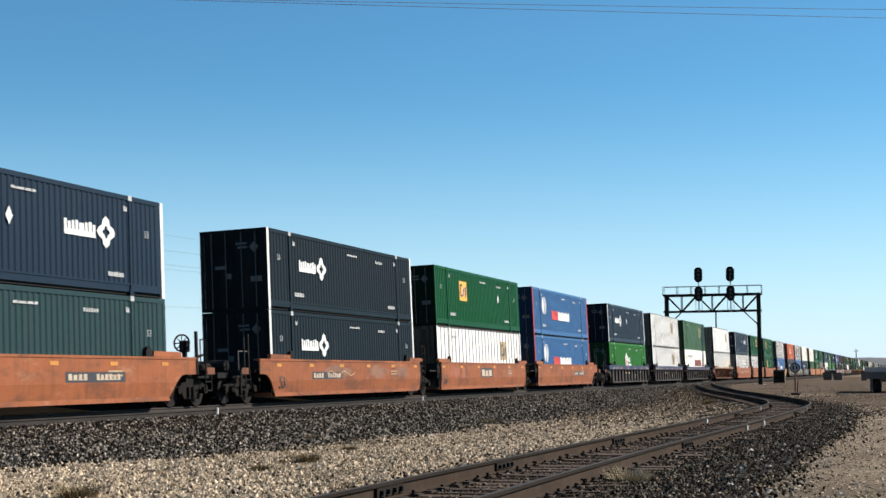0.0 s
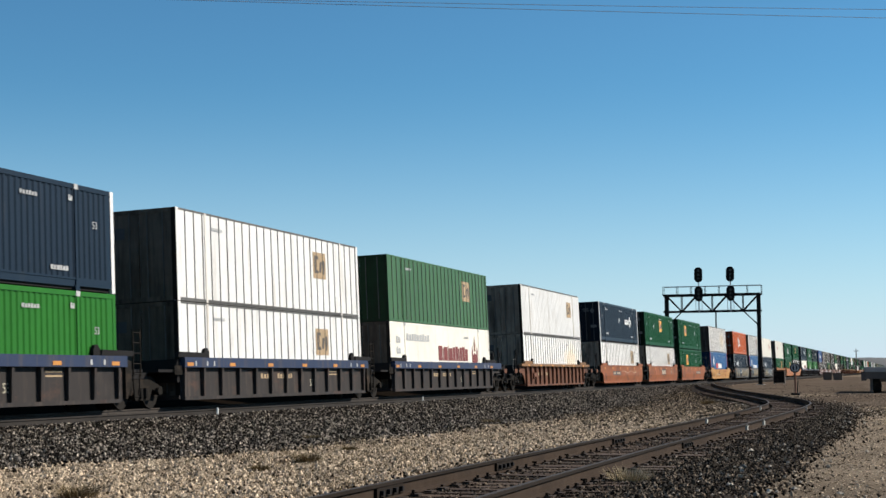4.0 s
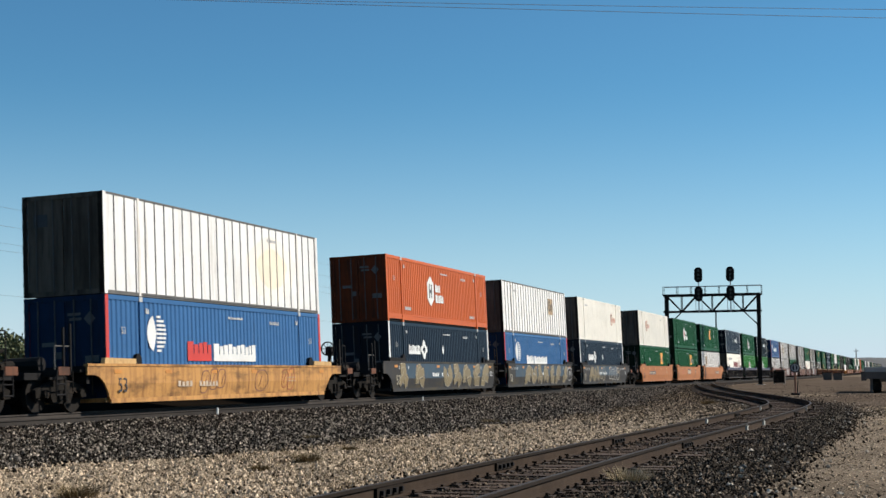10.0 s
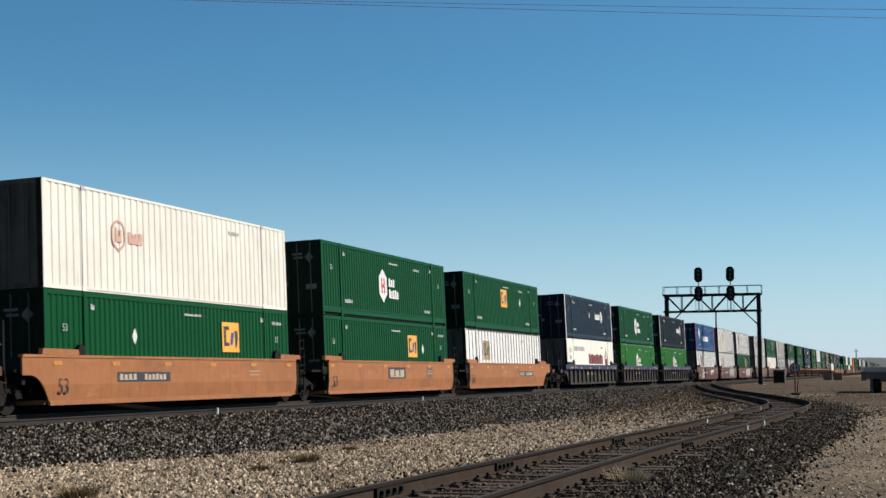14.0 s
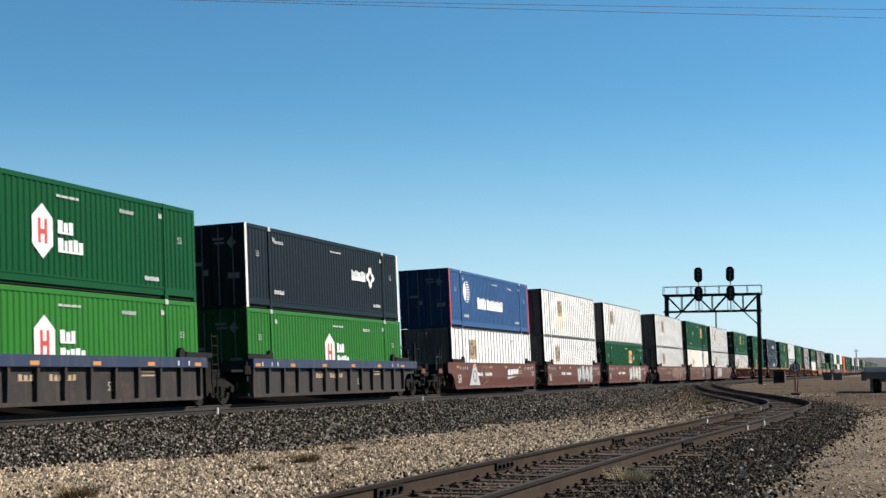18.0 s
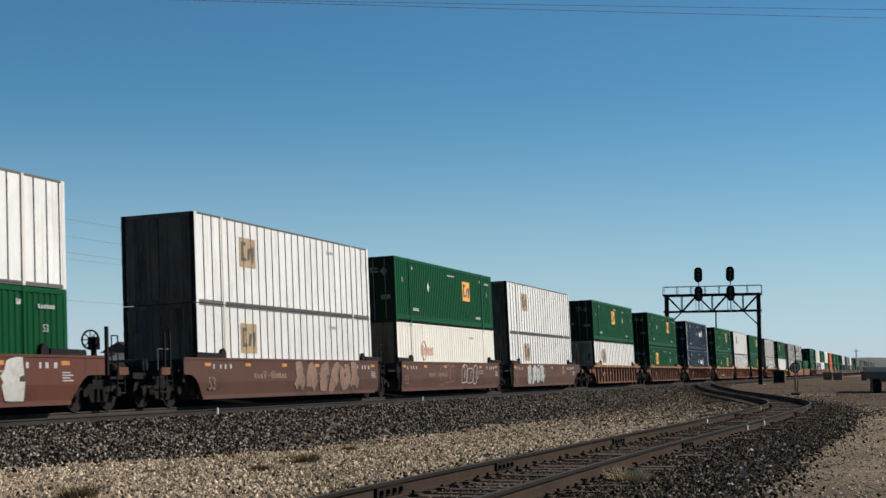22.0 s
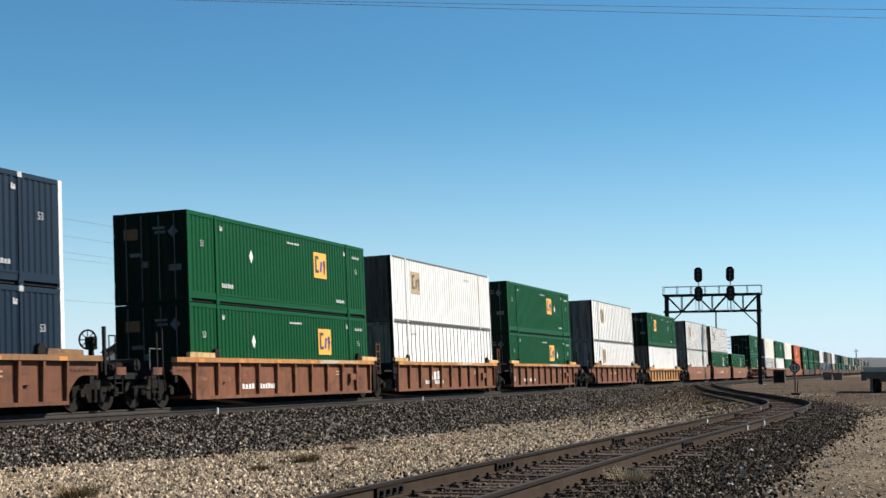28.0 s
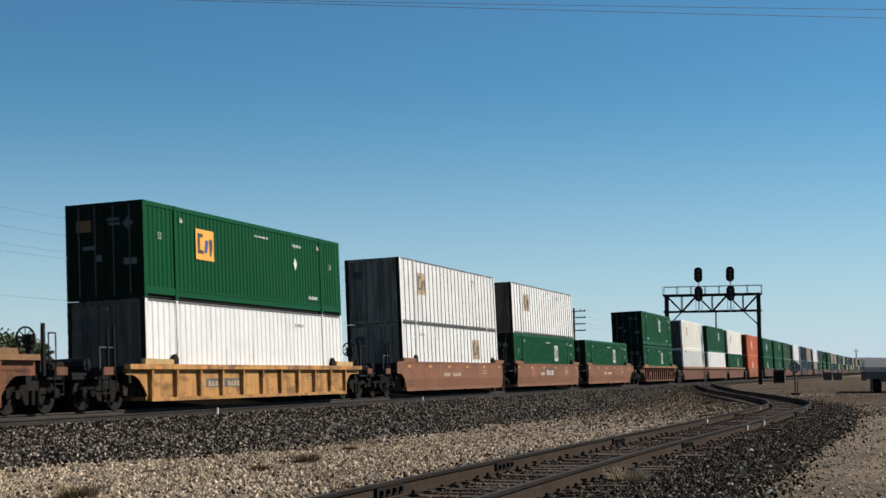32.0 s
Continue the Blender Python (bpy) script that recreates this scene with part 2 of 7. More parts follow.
    "mark_stain": material("faded_orange_stain", (0.76, 0.65, 0.50), rough=0.7, vary=0.15, scale=2),
    "mark_rust": material("rusty_repaint", (0.30, 0.085, 0.035), rough=0.7, vary=0.25, scale=5),
    "mark_rust2": material("scraped_rust", (0.20, 0.09, 0.05), rough=0.8, vary=0.4, scale=6),
    "mark_slate": material("old_blue_paint", (0.017, 0.045, 0.072), rough=0.65, vary=0.25, scale=3, dirt=(0.06, 0.05, 0.042), dirt_amount=0.45),
    "mark_brown": material("brown_spray_paint", (0.28, 0.16, 0.10), rough=0.7, vary=0.2, scale=5),
    "mark_tan": material("olive_spray_paint", (0.185, 0.14, 0.07), rough=0.6, vary=0.25, scale=3),
    "mark_amber": material("amber_reflector", (0.50, 0.20, 0.03), rough=0.5, vary=0.15, scale=5),
    # Marking colours darkened for shaded doors; the grey also paints a number panel.
    "mark_dim": material("dark_panel_and_shaded_plate", (0.08, 0.08, 0.077), rough=0.7, vary=0.2, scale=6),
    "mark_dim_amber": material("shaded_amber_plate", (0.14, 0.06, 0.013), rough=0.7, vary=0.25, scale=6),
    # Ballast colour darkened to near black for the shade under and behind the train.
    "train_shade": material("train_shade_ballast", (0.010, 0.0075, 0.0055), rough=1.0, spec=0.0, vary=0.5, scale=12, bump=0.8, bump_scale=25),
    # White paint darkened by streaks and by the shade of the door end.
    "door_pale": paint("streaked_white_doors_shaded", (0.20, 0.165, 0.13), dirt=(0.035, 0.026, 0.019), amount=0.7, rough=0.7, vary=0.25),
    "sill_bright": paint("worn_orange_sill", (0.37, 0.165, 0.052), dirt=(0.16, 0.08, 0.04), amount=0.5, rough=0.65, vary=0.2, worn=(((0.13, 0.06, 0.035), 1.4, 0.55, (0.5, 1, 1)), ((0.55, 0.40, 0.26), 2.4, 0.64, (0.3, 1, 1.5)))),
    "mark_halo": material("pale_faded_halo", (0.80, 0.735, 0.64), rough=0.7, vary=0.08, scale=2),
    "mark_dust2": material("rubbed_chalk", (0.42, 0.33, 0.24), rough=0.9, vary=0.3, scale=7),
    "mark_dust": material("dusty_faded_spray", (0.20, 0.115, 0.08), rough=0.8, vary=0.3, scale=5),
    "mark_silver": material("silver_spray", (0.40, 0.395, 0.38), rough=0.55, vary=0.2, scale=3),
    "mark_chalk": material("chalky_white_spray", (0.48, 0.47, 0.42), rough=0.8, vary=0.25, scale=6),
    "mark_blue": material("blue_marking", (0.03, 0.06, 0.25), rough=0.6, vary=0.15, scale=5),
}
# The same for the other colours: grime plus the ends' shade, in darker paint.
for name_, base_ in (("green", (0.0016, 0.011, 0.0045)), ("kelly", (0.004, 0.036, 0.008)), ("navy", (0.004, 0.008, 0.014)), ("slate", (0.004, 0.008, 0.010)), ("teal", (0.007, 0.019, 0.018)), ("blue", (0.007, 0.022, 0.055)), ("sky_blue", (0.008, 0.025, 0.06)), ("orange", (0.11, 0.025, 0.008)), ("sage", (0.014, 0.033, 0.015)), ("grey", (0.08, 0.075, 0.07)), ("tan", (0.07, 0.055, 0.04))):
    M["door_" + name_] = paint("grimy_" + name_ + "_doors_shaded", base_, dirt=(0.018, 0.014, 0.011), amount=0.6, rough=0.8, vary=0.25, spec=0.1)


# ---- mesh helpers ----
class Shape:
    """Collects boxes, bars and plates into one mesh."""

    def __init__(self):
        self.v, self.f = [], []

    def box(self, x0, x1, y0, y1, z0, z1):
        i = len(self.v)
        self.v += [(x0, y0, z0), (x1, y0, z0), (x1, y1, z0), (x0, y1, z0), (x0, y0, z1), (x1, y0, z1), (x1, y1, z1), (x0, y1, z1)]
        self.f += [(i, i + 3, i + 2, i + 1), (i + 4, i + 5, i + 6, i + 7), (i, i + 1, i + 5, i + 4), (i + 1, i + 2, i + 6, i + 5), (i + 2, i + 3, i + 7, i + 6), (i + 3, i, i + 4, i + 7)]
        return self

    def rod(self, a, b, r, n=6, r2=None):
        a, b = Vector(a), Vector(b)
        d = (b - a).normalized()
        u = d.orthogonal().normalized()
        w = d.cross(u)
        i = len(self.v)
        for p, q in ((a, r), (b, r if r2 is None else r2)):
            for k in range(n):
                t = 2 * math.pi * k / n
                self.v.append(tuple(p + (u * math.cos(t) + w * math.sin(t)) * q))
        self.f += [(i + k, i + (k + 1) % n, i + n + (k + 1) % n, i + n + k) for k in range(n)]
        self.f += [tuple(i + k for k in reversed(range(n))), tuple(i + n + k for k in range(n))]
        return self

    def prism(self, poly, axis, a, b):
        """A polygon in the plane across axis, drawn out from a to b. For y the polygon is (x, z), for x (y, z), for z (x, y)."""
        i, n = len(self.v), len(poly)
        for c in (a, b):
            for p, q in poly:
                self.v.append({"x": (c, p, q), "y": (p, c, q), "z": (p, q, c)}[axis])
        self.f += [(i + k, i + (k + 1) % n, i + n + (k + 1) % n, i + n + k) for k in range(n)]
        self.f += [tuple(i + k for k in reversed(range(n))), tuple(i + n + k for k in range(n))]
        return self

    def ribbon(self, pts, w, a, b):
        """A rounded band of width w along points (x, z), from y = a to y = b."""
        for _ in range(2):
            q = [pts[0]]
            for (x0, z0), (x1, z1) in zip(pts, pts[1:]):
                q += [(0.75 * x0 + 0.25 * x1, 0.75 * z0 + 0.25 * z1), (0.25 * x0 + 0.75 * x1, 0.25 * z0 + 0.75 * z1)]
            pts = q + [pts[-1]]
        i, n = len(self.v), len(pts)
        for k, (x, z) in enumerate(pts):
            p, q = pts[max(k - 1, 0)], pts[min(k + 1, n - 1)]
            dx, dz = q[0] - p[0], q[1] - p[1]
            h = math.hypot(dx, dz) or 1.0
            ox, oz = -dz / h * w / 2, dx / h * w / 2
            self.v += [(x + ox, a, z + oz), (x - ox, a, z - oz), (x - ox, b, z - oz), (x + ox, b, z + oz)]
        for k in range(n - 1):
            c, d = i + 4 * k, i + 4 * k + 4
            self.f += [(c + j, c + (j + 1) % 4, d + (j + 1) % 4, d + j) for j in range(4)]
        self.f += [(i, i + 1, i + 2, i + 3), tuple(i + 4 * n - 4 + j for j in (3, 2, 1, 0))]
        return self

    def ring(self, centre, axis, r0, r1, half, n=20):
        i = len(self.v)
        c = Vector(centre)
        u, w, d = {"y": ((1, 0, 0), (0, 0, 1), (0, 1, 0)), "x": ((0, 1, 0), (0, 0, 1), (1, 0, 0))}[axis]
        u, w, d = Vector(u), Vector(w), Vector(d)
        for k in range(n):
            t = 2 * math.pi * k / n
            e = u * math.cos(t) + w * math.sin(t)
            for r, h in ((r0, -half), (r1, -half), (r1, half), (r0, half)):
                self.v.append(tuple(c + e * r + d * h))
        for k in range(n):
            a, b = i + 4 * k, i + 4 * ((k + 1) % n)
            self.f += [(a + j, a + (j + 1) % 4, b + (j + 1) % 4, b + j) for j in range(4)]
        return self

    def mesh(self, name, mat):
        me = bpy.data.meshes.new(name)
        me.from_pydata(self.v, [], self.f)
        bm = bmesh.new()
        bm.from_mesh(me)
        bmesh.ops.recalc_face_normals(bm, faces=bm.faces)
        bm.to_mesh(me)
        bm.free()
        me.materials.append(mat)
        return me


MESHES = {}


def cached(key, make, mat):
    """The mesh of alike parts, made once."""
    if key not in MESHES:
        MESHES[key] = make().mesh(key[0], mat)
    return MESHES[key]


def part(name, mesh, parent, at=None, label=""):
    ob = new(name, mesh)
    ob.parent = parent
    if at is not None:
        ob.matrix_basis = at if isinstance(at, Matrix) else Matrix.Translation(at)
    if label:
        ob["label"] = label
    return ob


def thing(name, label, category, group="", at=None):
    ob = new(name)
    ob.empty_display_size = 0.2
    tagged(ob, label, category, group)
    if at is not None:
        ob.matrix_basis = at
    return ob


def text_mesh(words, size, mat):
    key = ("marking", words, size, mat.name)
    if key not in MESHES:
        cu = bpy.data.curves.new("marking", "FONT")
        cu.body, cu.size, cu.extrude, cu.align_x = words, size, 0.003, "CENTER"
        ob = bpy.data.objects.new("marking", cu)
        scene.collection.objects.link(ob)
        me = bpy.data.meshes.new_from_object(ob)
        bpy.data.objects.remove(ob)
        me.materials.append(mat)
        MESHES[key] = me
    return MESHES[key]


# ---- ground ----
def ease(v, a, b):
    t = np.clip((np.asarray(v, float) - a) / (b - a), 0, 1)
    return t * t * (3 - 2 * t)


def ground_z(x, y):
    """Flat yard with a shallow dip between the tracks, and a low bank beyond the train."""
    x, y = np.asarray(x, float), np.asarray(y, float)
    dip = 0.12 * ease(y, 6.5, 10.5) * (1 - ease(y, 14.0, 19.0)) * (1 - ease(x, 60, 115))
    return np.where(y > 25.0, np.interp(y, [25.0, 27.5, 30.0, 36.0, 60.0], [-0.42, -0.05, 0.2, 0.3, 0.0]), -0.42 - dip)


def gravel_edge(x):
    """y of the ragged line at which the dark gravel of the main line gives way to pale earth."""
    x = np.asarray(x, float)
    y = np.interp(x, [12, 18, 23, 25, 28, 31, 37, 53, 70, 95, 120, 150], [15.6, 15.4, 14.8, 13.9, 13.2, 12.6, 12.5, 11.9, 12.6, 15.2, 18.2, 20.2])
    return y + 0.18 * np.sin(x * 1.9) + 0.12 * np.sin(x * 4.3 + 1.0) + 0.2 * np.sin(x * 0.61)


def main_z(x, y):
    """Top of the main line's gravel: canted under the track, then a shoulder, then a thin spread."""
    t = np.asarray(y, float) - TRACK
    base = ground_z(x, y)
    top = -0.29 - t * math.tan(radians(CANT))
    side = np.clip((np.abs(t) - 2.1) / 1.3, 0, 1)
    return np.where(np.abs(t) < 2.1, top, top + (base + 0.03 - top) * side)


def siding_y(x):
    """The siding's middle: parallel to the main line, then bending over to join it."""
    xs = [-40, 0, 13, 17, 24, 27, 30, 33.2, 37.5, 44.8, 50.4, 56.6, 62.6, 75, 92.5, 116, 140, 165, 190, 230]
    ys = [4.5, 4.55, 4.58, 4.67, 4.71, 4.64, 4.53, 4.38, 4.22, 4.08, 4.06, 4.18, 4.83, 7.1, 10.6, 14.5, 18.0, 21.0, 22.4, 22.64]
    return np.interp(x, xs, ys)


def siding_z(x):
    return np.interp(x, [0, 12, 16, 20, 25, 29, 35, 50, 70, 130, 190], [-0.10, -0.10, -0.13, -0.165, -0.20, -0.18, -0.13, -0.122, -0.112, -0.05, -0.02])


def siding_line():
    """Evenly spaced, smoothed points along the siding's middle."""
    x = np.arange(-20, 200, 0.25)
    y = siding_y(x)
    k = np.ones(17) / 17
    ys = np.convolve(np.pad(y, 8, mode="edge"), k, "valid")
    ys = np.convolve(np.pad(ys, 8, mode="edge"), k, "valid")
    z = np.convolve(np.pad(siding_z(x), 32, mode="edge"), np.ones(65) / 65, "valid")
    return x, ys, z


SX, SY, SZ = siding_line()


def quick_mesh(name, verts, faces, mat, smooth=False):
    me = bpy.data.meshes.new(name)
    verts = np.asarray(verts, np.float32)
    faces = np.asarray(faces, np.int32)
    n, k = faces.shape
    me.vertices.add(len(verts))
    me.vertices.foreach_set("co", verts.ravel())
    me.loops.add(n * k)
    me.loops.foreach_set("vertex_index", faces.ravel())
    me.polygons.add(n)
    me.polygons.foreach_set("loop_start", np.arange(0, n * k, k, dtype=np.int32))
    me.polygons.foreach_set("use_smooth", np.full(n, smooth))
    me.update(calc_edges=True)
    me.validate()
    me.materials.append(mat)
    return me


def sheet(xs, ys, zf, name, mat):
    X, Y = np.meshgrid(xs, ys, indexing="ij")
    Z = zf(X, Y)
    n, m = X.shape
    idx = np.arange(n * m).reshape(n, m)
    f = np.stack([idx[:-1, :-1], idx[1:, :-1], idx[1:, 1:], idx[:-1, 1:]], -1).reshape(-1, 4)
    return quick_mesh(name, np.stack([X, Y, Z], -1).reshape(-1, 3), f, mat, True)


def ground_material(name, dark, mid, light):
    """Dry earth with gravel, browner and greyer in patches."""
    m = bpy.data.materials.new(name)
    m.use_nodes = True
    n, l = m.node_tree.nodes, m.node_tree.links
    b = n["Principled BSDF"]
    b.inputs["Roughness"].default_value = 0.95
    b.inputs["Specular IOR Level"].default_value = 0.0
    geo = n.new("ShaderNodeNewGeometry")
    parts = []
    for s, d in ((0.12, 3), (1.1, 6), (22, 6)):
        t = n.new("ShaderNodeTexNoise")
        t.inputs["Scale"].default_value = s
        t.inputs["Detail"].default_value = d
        t.inputs["Roughness"].default_value = 0.7
        l.new(geo.outputs["Position"], t.inputs["Vector"])
        parts.append(t.outputs[0])
    ramp = n.new("ShaderNodeValToRGB")
    ramp.color_ramp.elements[0].position, ramp.color_ramp.elements[0].color = 0.32, (*dark, 1)
    ramp.color_ramp.elements[1].position, ramp.color_ramp.elements[1].color = 0.68, (*light, 1)
    e = ramp.color_ramp.elements.new(0.5)
    e.color = (*mid, 1)
    mix = n.new("ShaderNodeMath")
    mix.operation = "MULTIPLY_ADD"
    mix.inputs[1].default_value = 0.45
    l.new(parts[0], mix.inputs[0])
    h = n.new("ShaderNodeMath")
    h.operation = "MULTIPLY"
    h.inputs[1].default_value = 0.35
    l.new(parts[1], h.inputs[0])
    l.new(h.outputs[0], mix.inputs[2])
    m2 = n.new("ShaderNodeMath")
    m2.operation = "MULTIPLY_ADD"
    m2.inputs[1].default_value = 0.3
    l.new(parts[2], m2.inputs[0])
    l.new(mix.outputs[0], m2.inputs[2])
    l.new(m2.outputs[0], ramp.inputs[0])
    l.new(ramp.outputs[0], b.inputs["Base Color"])
    bp = n.new("ShaderNodeBump")
    bp.inputs["Strength"].default_value = 0.8
    bp.inputs["Distance"].default_value = 0.03
    l.new(parts[2], bp.inputs["Height"])
    l.new(bp.outputs[0], b.inputs["Normal"])
    return m


def gravel_material(name, dark, light, scale):
    """Crushed stone: cells of different tone with dark gaps."""
    m = bpy.data.materials.new(name)
    m.use_nodes = True
    n, l = m.node_tree.nodes, m.node_tree.links
    b = n["Principled BSDF"]
    b.inputs["Roughness"].default_value = 0.9
    b.inputs["Specular IOR Level"].default_value = 0.03
    geo = n.new("ShaderNodeNewGeometry")
    v = n.new("ShaderNodeTexVoronoi")
    v.inputs["Scale"].default_value = scale
    l.new(geo.outputs["Position"], v.inputs["Vector"])
    t = n.new("ShaderNodeTexNoise")
    t.inputs["Scale"].default_value = 0.7
    t.inputs["Detail"].default_value = 5
    l.new(geo.outputs["Position"], t.inputs["Vector"])
    sep = n.new("ShaderNodeSeparateColor")
    l.new(v.outputs["Color"], sep.inputs[0])
    a = n.new("ShaderNodeMath")
    a.operation = "MULTIPLY_ADD"
    a.inputs[1].default_value = 0.6
    l.new(sep.outputs[0], a.inputs[0])
    h = n.new("ShaderNodeMath")
    h.operation = "MULTIPLY"
    h.inputs[1].default_value = 0.4
    l.new(t.outputs[0], h.inputs[0])
    l.new(h.outputs[0], a.inputs[2])
    mx = n.new("ShaderNodeMix")
    mx.data_type = "RGBA"
    l.new(a.outputs[0], mx.inputs["Factor"])
    mx.inputs["A"].default_value = (*dark, 1)
    mx.inputs["B"].default_value = (*light, 1)
    l.new(mx.outputs["Result"], b.inputs["Base Color"])
    bp = n.new("ShaderNodeBump")
    bp.inputs["Strength"].default_value = 1.0
    bp.inputs["Distance"].default_value = 0.03
    bp.invert = True
    l.new(v.outputs["Distance"], bp.inputs["Height"])
    l.new(bp.outputs[0], b.inputs["Normal"])
    return m


def island_material(name, dark, light, power=1.0, rough=0.9):
    """For scattered stones or blades: each one takes its own tone."""
    m = bpy.data.materials.new(name)
    m.use_nodes = True
    n, l = m.node_tree.nodes, m.node_tree.links
    b = n["Principled BSDF"]
    b.inputs["Roughness"].default_value = rough
    b.inputs["Specular IOR Level"].default_value = 0.03
    geo = n.new("ShaderNodeNewGeometry")
    pw = n.new("ShaderNodeMath")
    pw.operation = "POWER"
    pw.inputs[1].default_value = power
    l.new(geo.outputs["Random Per Island"], pw.inputs[0])
    t = n.new("ShaderNodeTexNoise")
    t.inputs["Scale"].default_value = 50
    l.new(geo.outputs["Position"], t.inputs["Vector"])
    mx = n.new("ShaderNodeMix")
    mx.data_type = "RGBA"
    l.new(pw.outputs[0], mx.inputs["Factor"])
    mx.inputs["A"].default_value = (*dark, 1)
    mx.inputs["B"].default_value = (*light, 1)
    k = n.new("ShaderNodeMix")
    k.data_type = "RGBA"
    k.blend_type = "MULTIPLY"
    k.inputs["Factor"].default_value = 0.35
    l.new(mx.outputs["Result"], k.inputs["A"])
    l.new(t.outputs[0], k.inputs["B"])
    l.new(k.outputs["Result"], b.inputs["Base Color"])
    return m


EARTH = ground_material("dry_earth", (0.05, 0.038, 0.028), (0.145, 0.113, 0.082), (0.32, 0.25, 0.18))
STRIP = ground_material("pale_gravelly_earth", (0.045, 0.032, 0.021), (0.19, 0.142, 0.096), (0.42, 0.325, 0.22))
DIRT = ground_material("trodden_dirt", (0.053, 0.039, 0.028), (0.092, 0.068, 0.05), (0.15, 0.12, 0.093))
BALLAST = gravel_material("main_line_ballast", (0.0088, 0.0068, 0.0053), (0.045, 0.035, 0.027), 14)
YARD = gravel_material("dark_yard_gravel", (0.010, 0.0078, 0.0062), (0.055, 0.0415, 0.032), 18)
STONE_GREY = island_material("ballast_stone", (0.0100, 0.0078, 0.0062), (0.80, 0.665, 0.525), 5.3)
STONE_DARK = island_material("dark_stone", (0.012, 0.0093, 0.0072), (0.36, 0.275, 0.195), 3.4)
STONE_TAN = island_material("tan_stone", (0.047, 0.032, 0.020), (1.0, 0.78, 0.54), 1.12)
BLEACHED = island_material("bleached_straw", (0.26, 0.20, 0.12), (0.66, 0.55, 0.36), 1.0)
STRAW = island_material("dry_straw", (0.08, 0.057, 0.03), (0.36, 0.27, 0.15), 1.2)

far = np.array([250, 300, 400, 550, 800, 1200, 1800, 2600, 3500, 4300])
gx = np.concatenate([-far[::-1], np.arange(-200, 200, 4.0), far])
gy = np.concatenate([-far[::-1], np.arange(-200, 0, 4.0), np.arange(0, 40, 1.0), np.arange(40, 200, 4.0), far])
tagged(new("ground", sheet(gx, gy, ground_z, "ground", EARTH)), "dry straw-coloured earth with sparse gravel", "ground", kind="structure")


def strip_sheet(xs, offsets, zf, name, mat):
    """A sheet whose rows across run between edges that shift along x."""
    V = [(x, y, float(zf(x, y)) + dz) for x in xs for y, dz in offsets(x)]
    n = len(xs)
    m = len(V) // n
    idx = np.arange(n * m).reshape(n, m)
    f = np.stack([idx[:-1, :-1], idx[1:, :-1], idx[1:, 1:], idx[:-1, 1:]], -1).reshape(-1, 4)
    return quick_mesh(name, V, f, mat, True)


LONG = np.concatenate([np.arange(-60, 12, 4.0), np.arange(12, 160, 0.5), np.arange(160, 200, 4.0), [220, 260, 320, 400, 520, 700, 1000, 1500, 2200]])


def main_ballast():
    def rows(x):
        e = float(min(gravel_edge(x), TRACK - 3.6))
        ys = [(e - 0.35, -0.06), (e, 0.0)] + [(e + (TRACK - 3.4 - e) * k / 6, 0.0) for k in range(1, 6)]
        return ys + [(TRACK + o, -0.0 if abs(o) < 4.2 else -0.25) for o in (-3.4, -2.75, -2.1, 0.0, 2.1, 2.75, 3.4, 4.3)]
    return tagged(new("ballast_bed", strip_sheet(LONG, rows, main_z, "ballast_bed", BALLAST)), "grey crushed-stone ballast bed of the main line", "ballast", kind="structure")


main_ballast()
# Dark sheet between the rails that deepens the shade under the cars.
oily_strip = sheet(np.concatenate([np.arange(-60, 200, 4.0), [260, 400, 700, 1200, 2200]]), TRACK + np.array([-0.70, 0.0, 0.70, 1.75]), lambda X, Y: main_z(X, Y) + 0.006, "oily_strip", M["train_shade"])
tagged(new("oily_strip", oily_strip), "ballast between the rails, darkened for the shade under the train", "ballast", kind="structure")


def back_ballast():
    """The bed beyond the train, with the train's shade put into its dark colour."""
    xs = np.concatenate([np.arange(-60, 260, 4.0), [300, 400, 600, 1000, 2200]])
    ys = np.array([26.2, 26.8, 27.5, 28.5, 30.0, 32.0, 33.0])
    m = sheet(xs, ys, lambda X, Y: ground_z(X, Y) + 0.04, "ballast_bank", M["train_shade"])
    tagged(new("ballast_bank", m), "ballast bank beyond the train, darkened for its shade", "ballast", kind="structure")


back_ballast()


def pale_strip():
    """Paler gravelly earth between the siding and the main line."""
    def rows(x):
        a = float(np.interp(x, SX, SY)) + 1.55
        b = max(float(gravel_edge(x)) + 0.1, a + 0.1)
        return [(a + (b - a) * t, 0.012) for t in np.linspace(0, 1, 9)]
    tagged(new("gravel_strip", strip_sheet(np.arange(-18, 118, 1.0), rows, ground_z, "gravel_strip", STRIP)), "pale gravelly strip of earth between the tracks", "ground", kind="structure")


def verge(x):
    """How far the dark gravel reaches from the siding's middle, on its open side."""
    return np.interp(x, [8, 22, 32, 46, 57, 70, 90], [2.5, 2.8, 2.7, 2.2, 2.0, 2.4, 2.0])


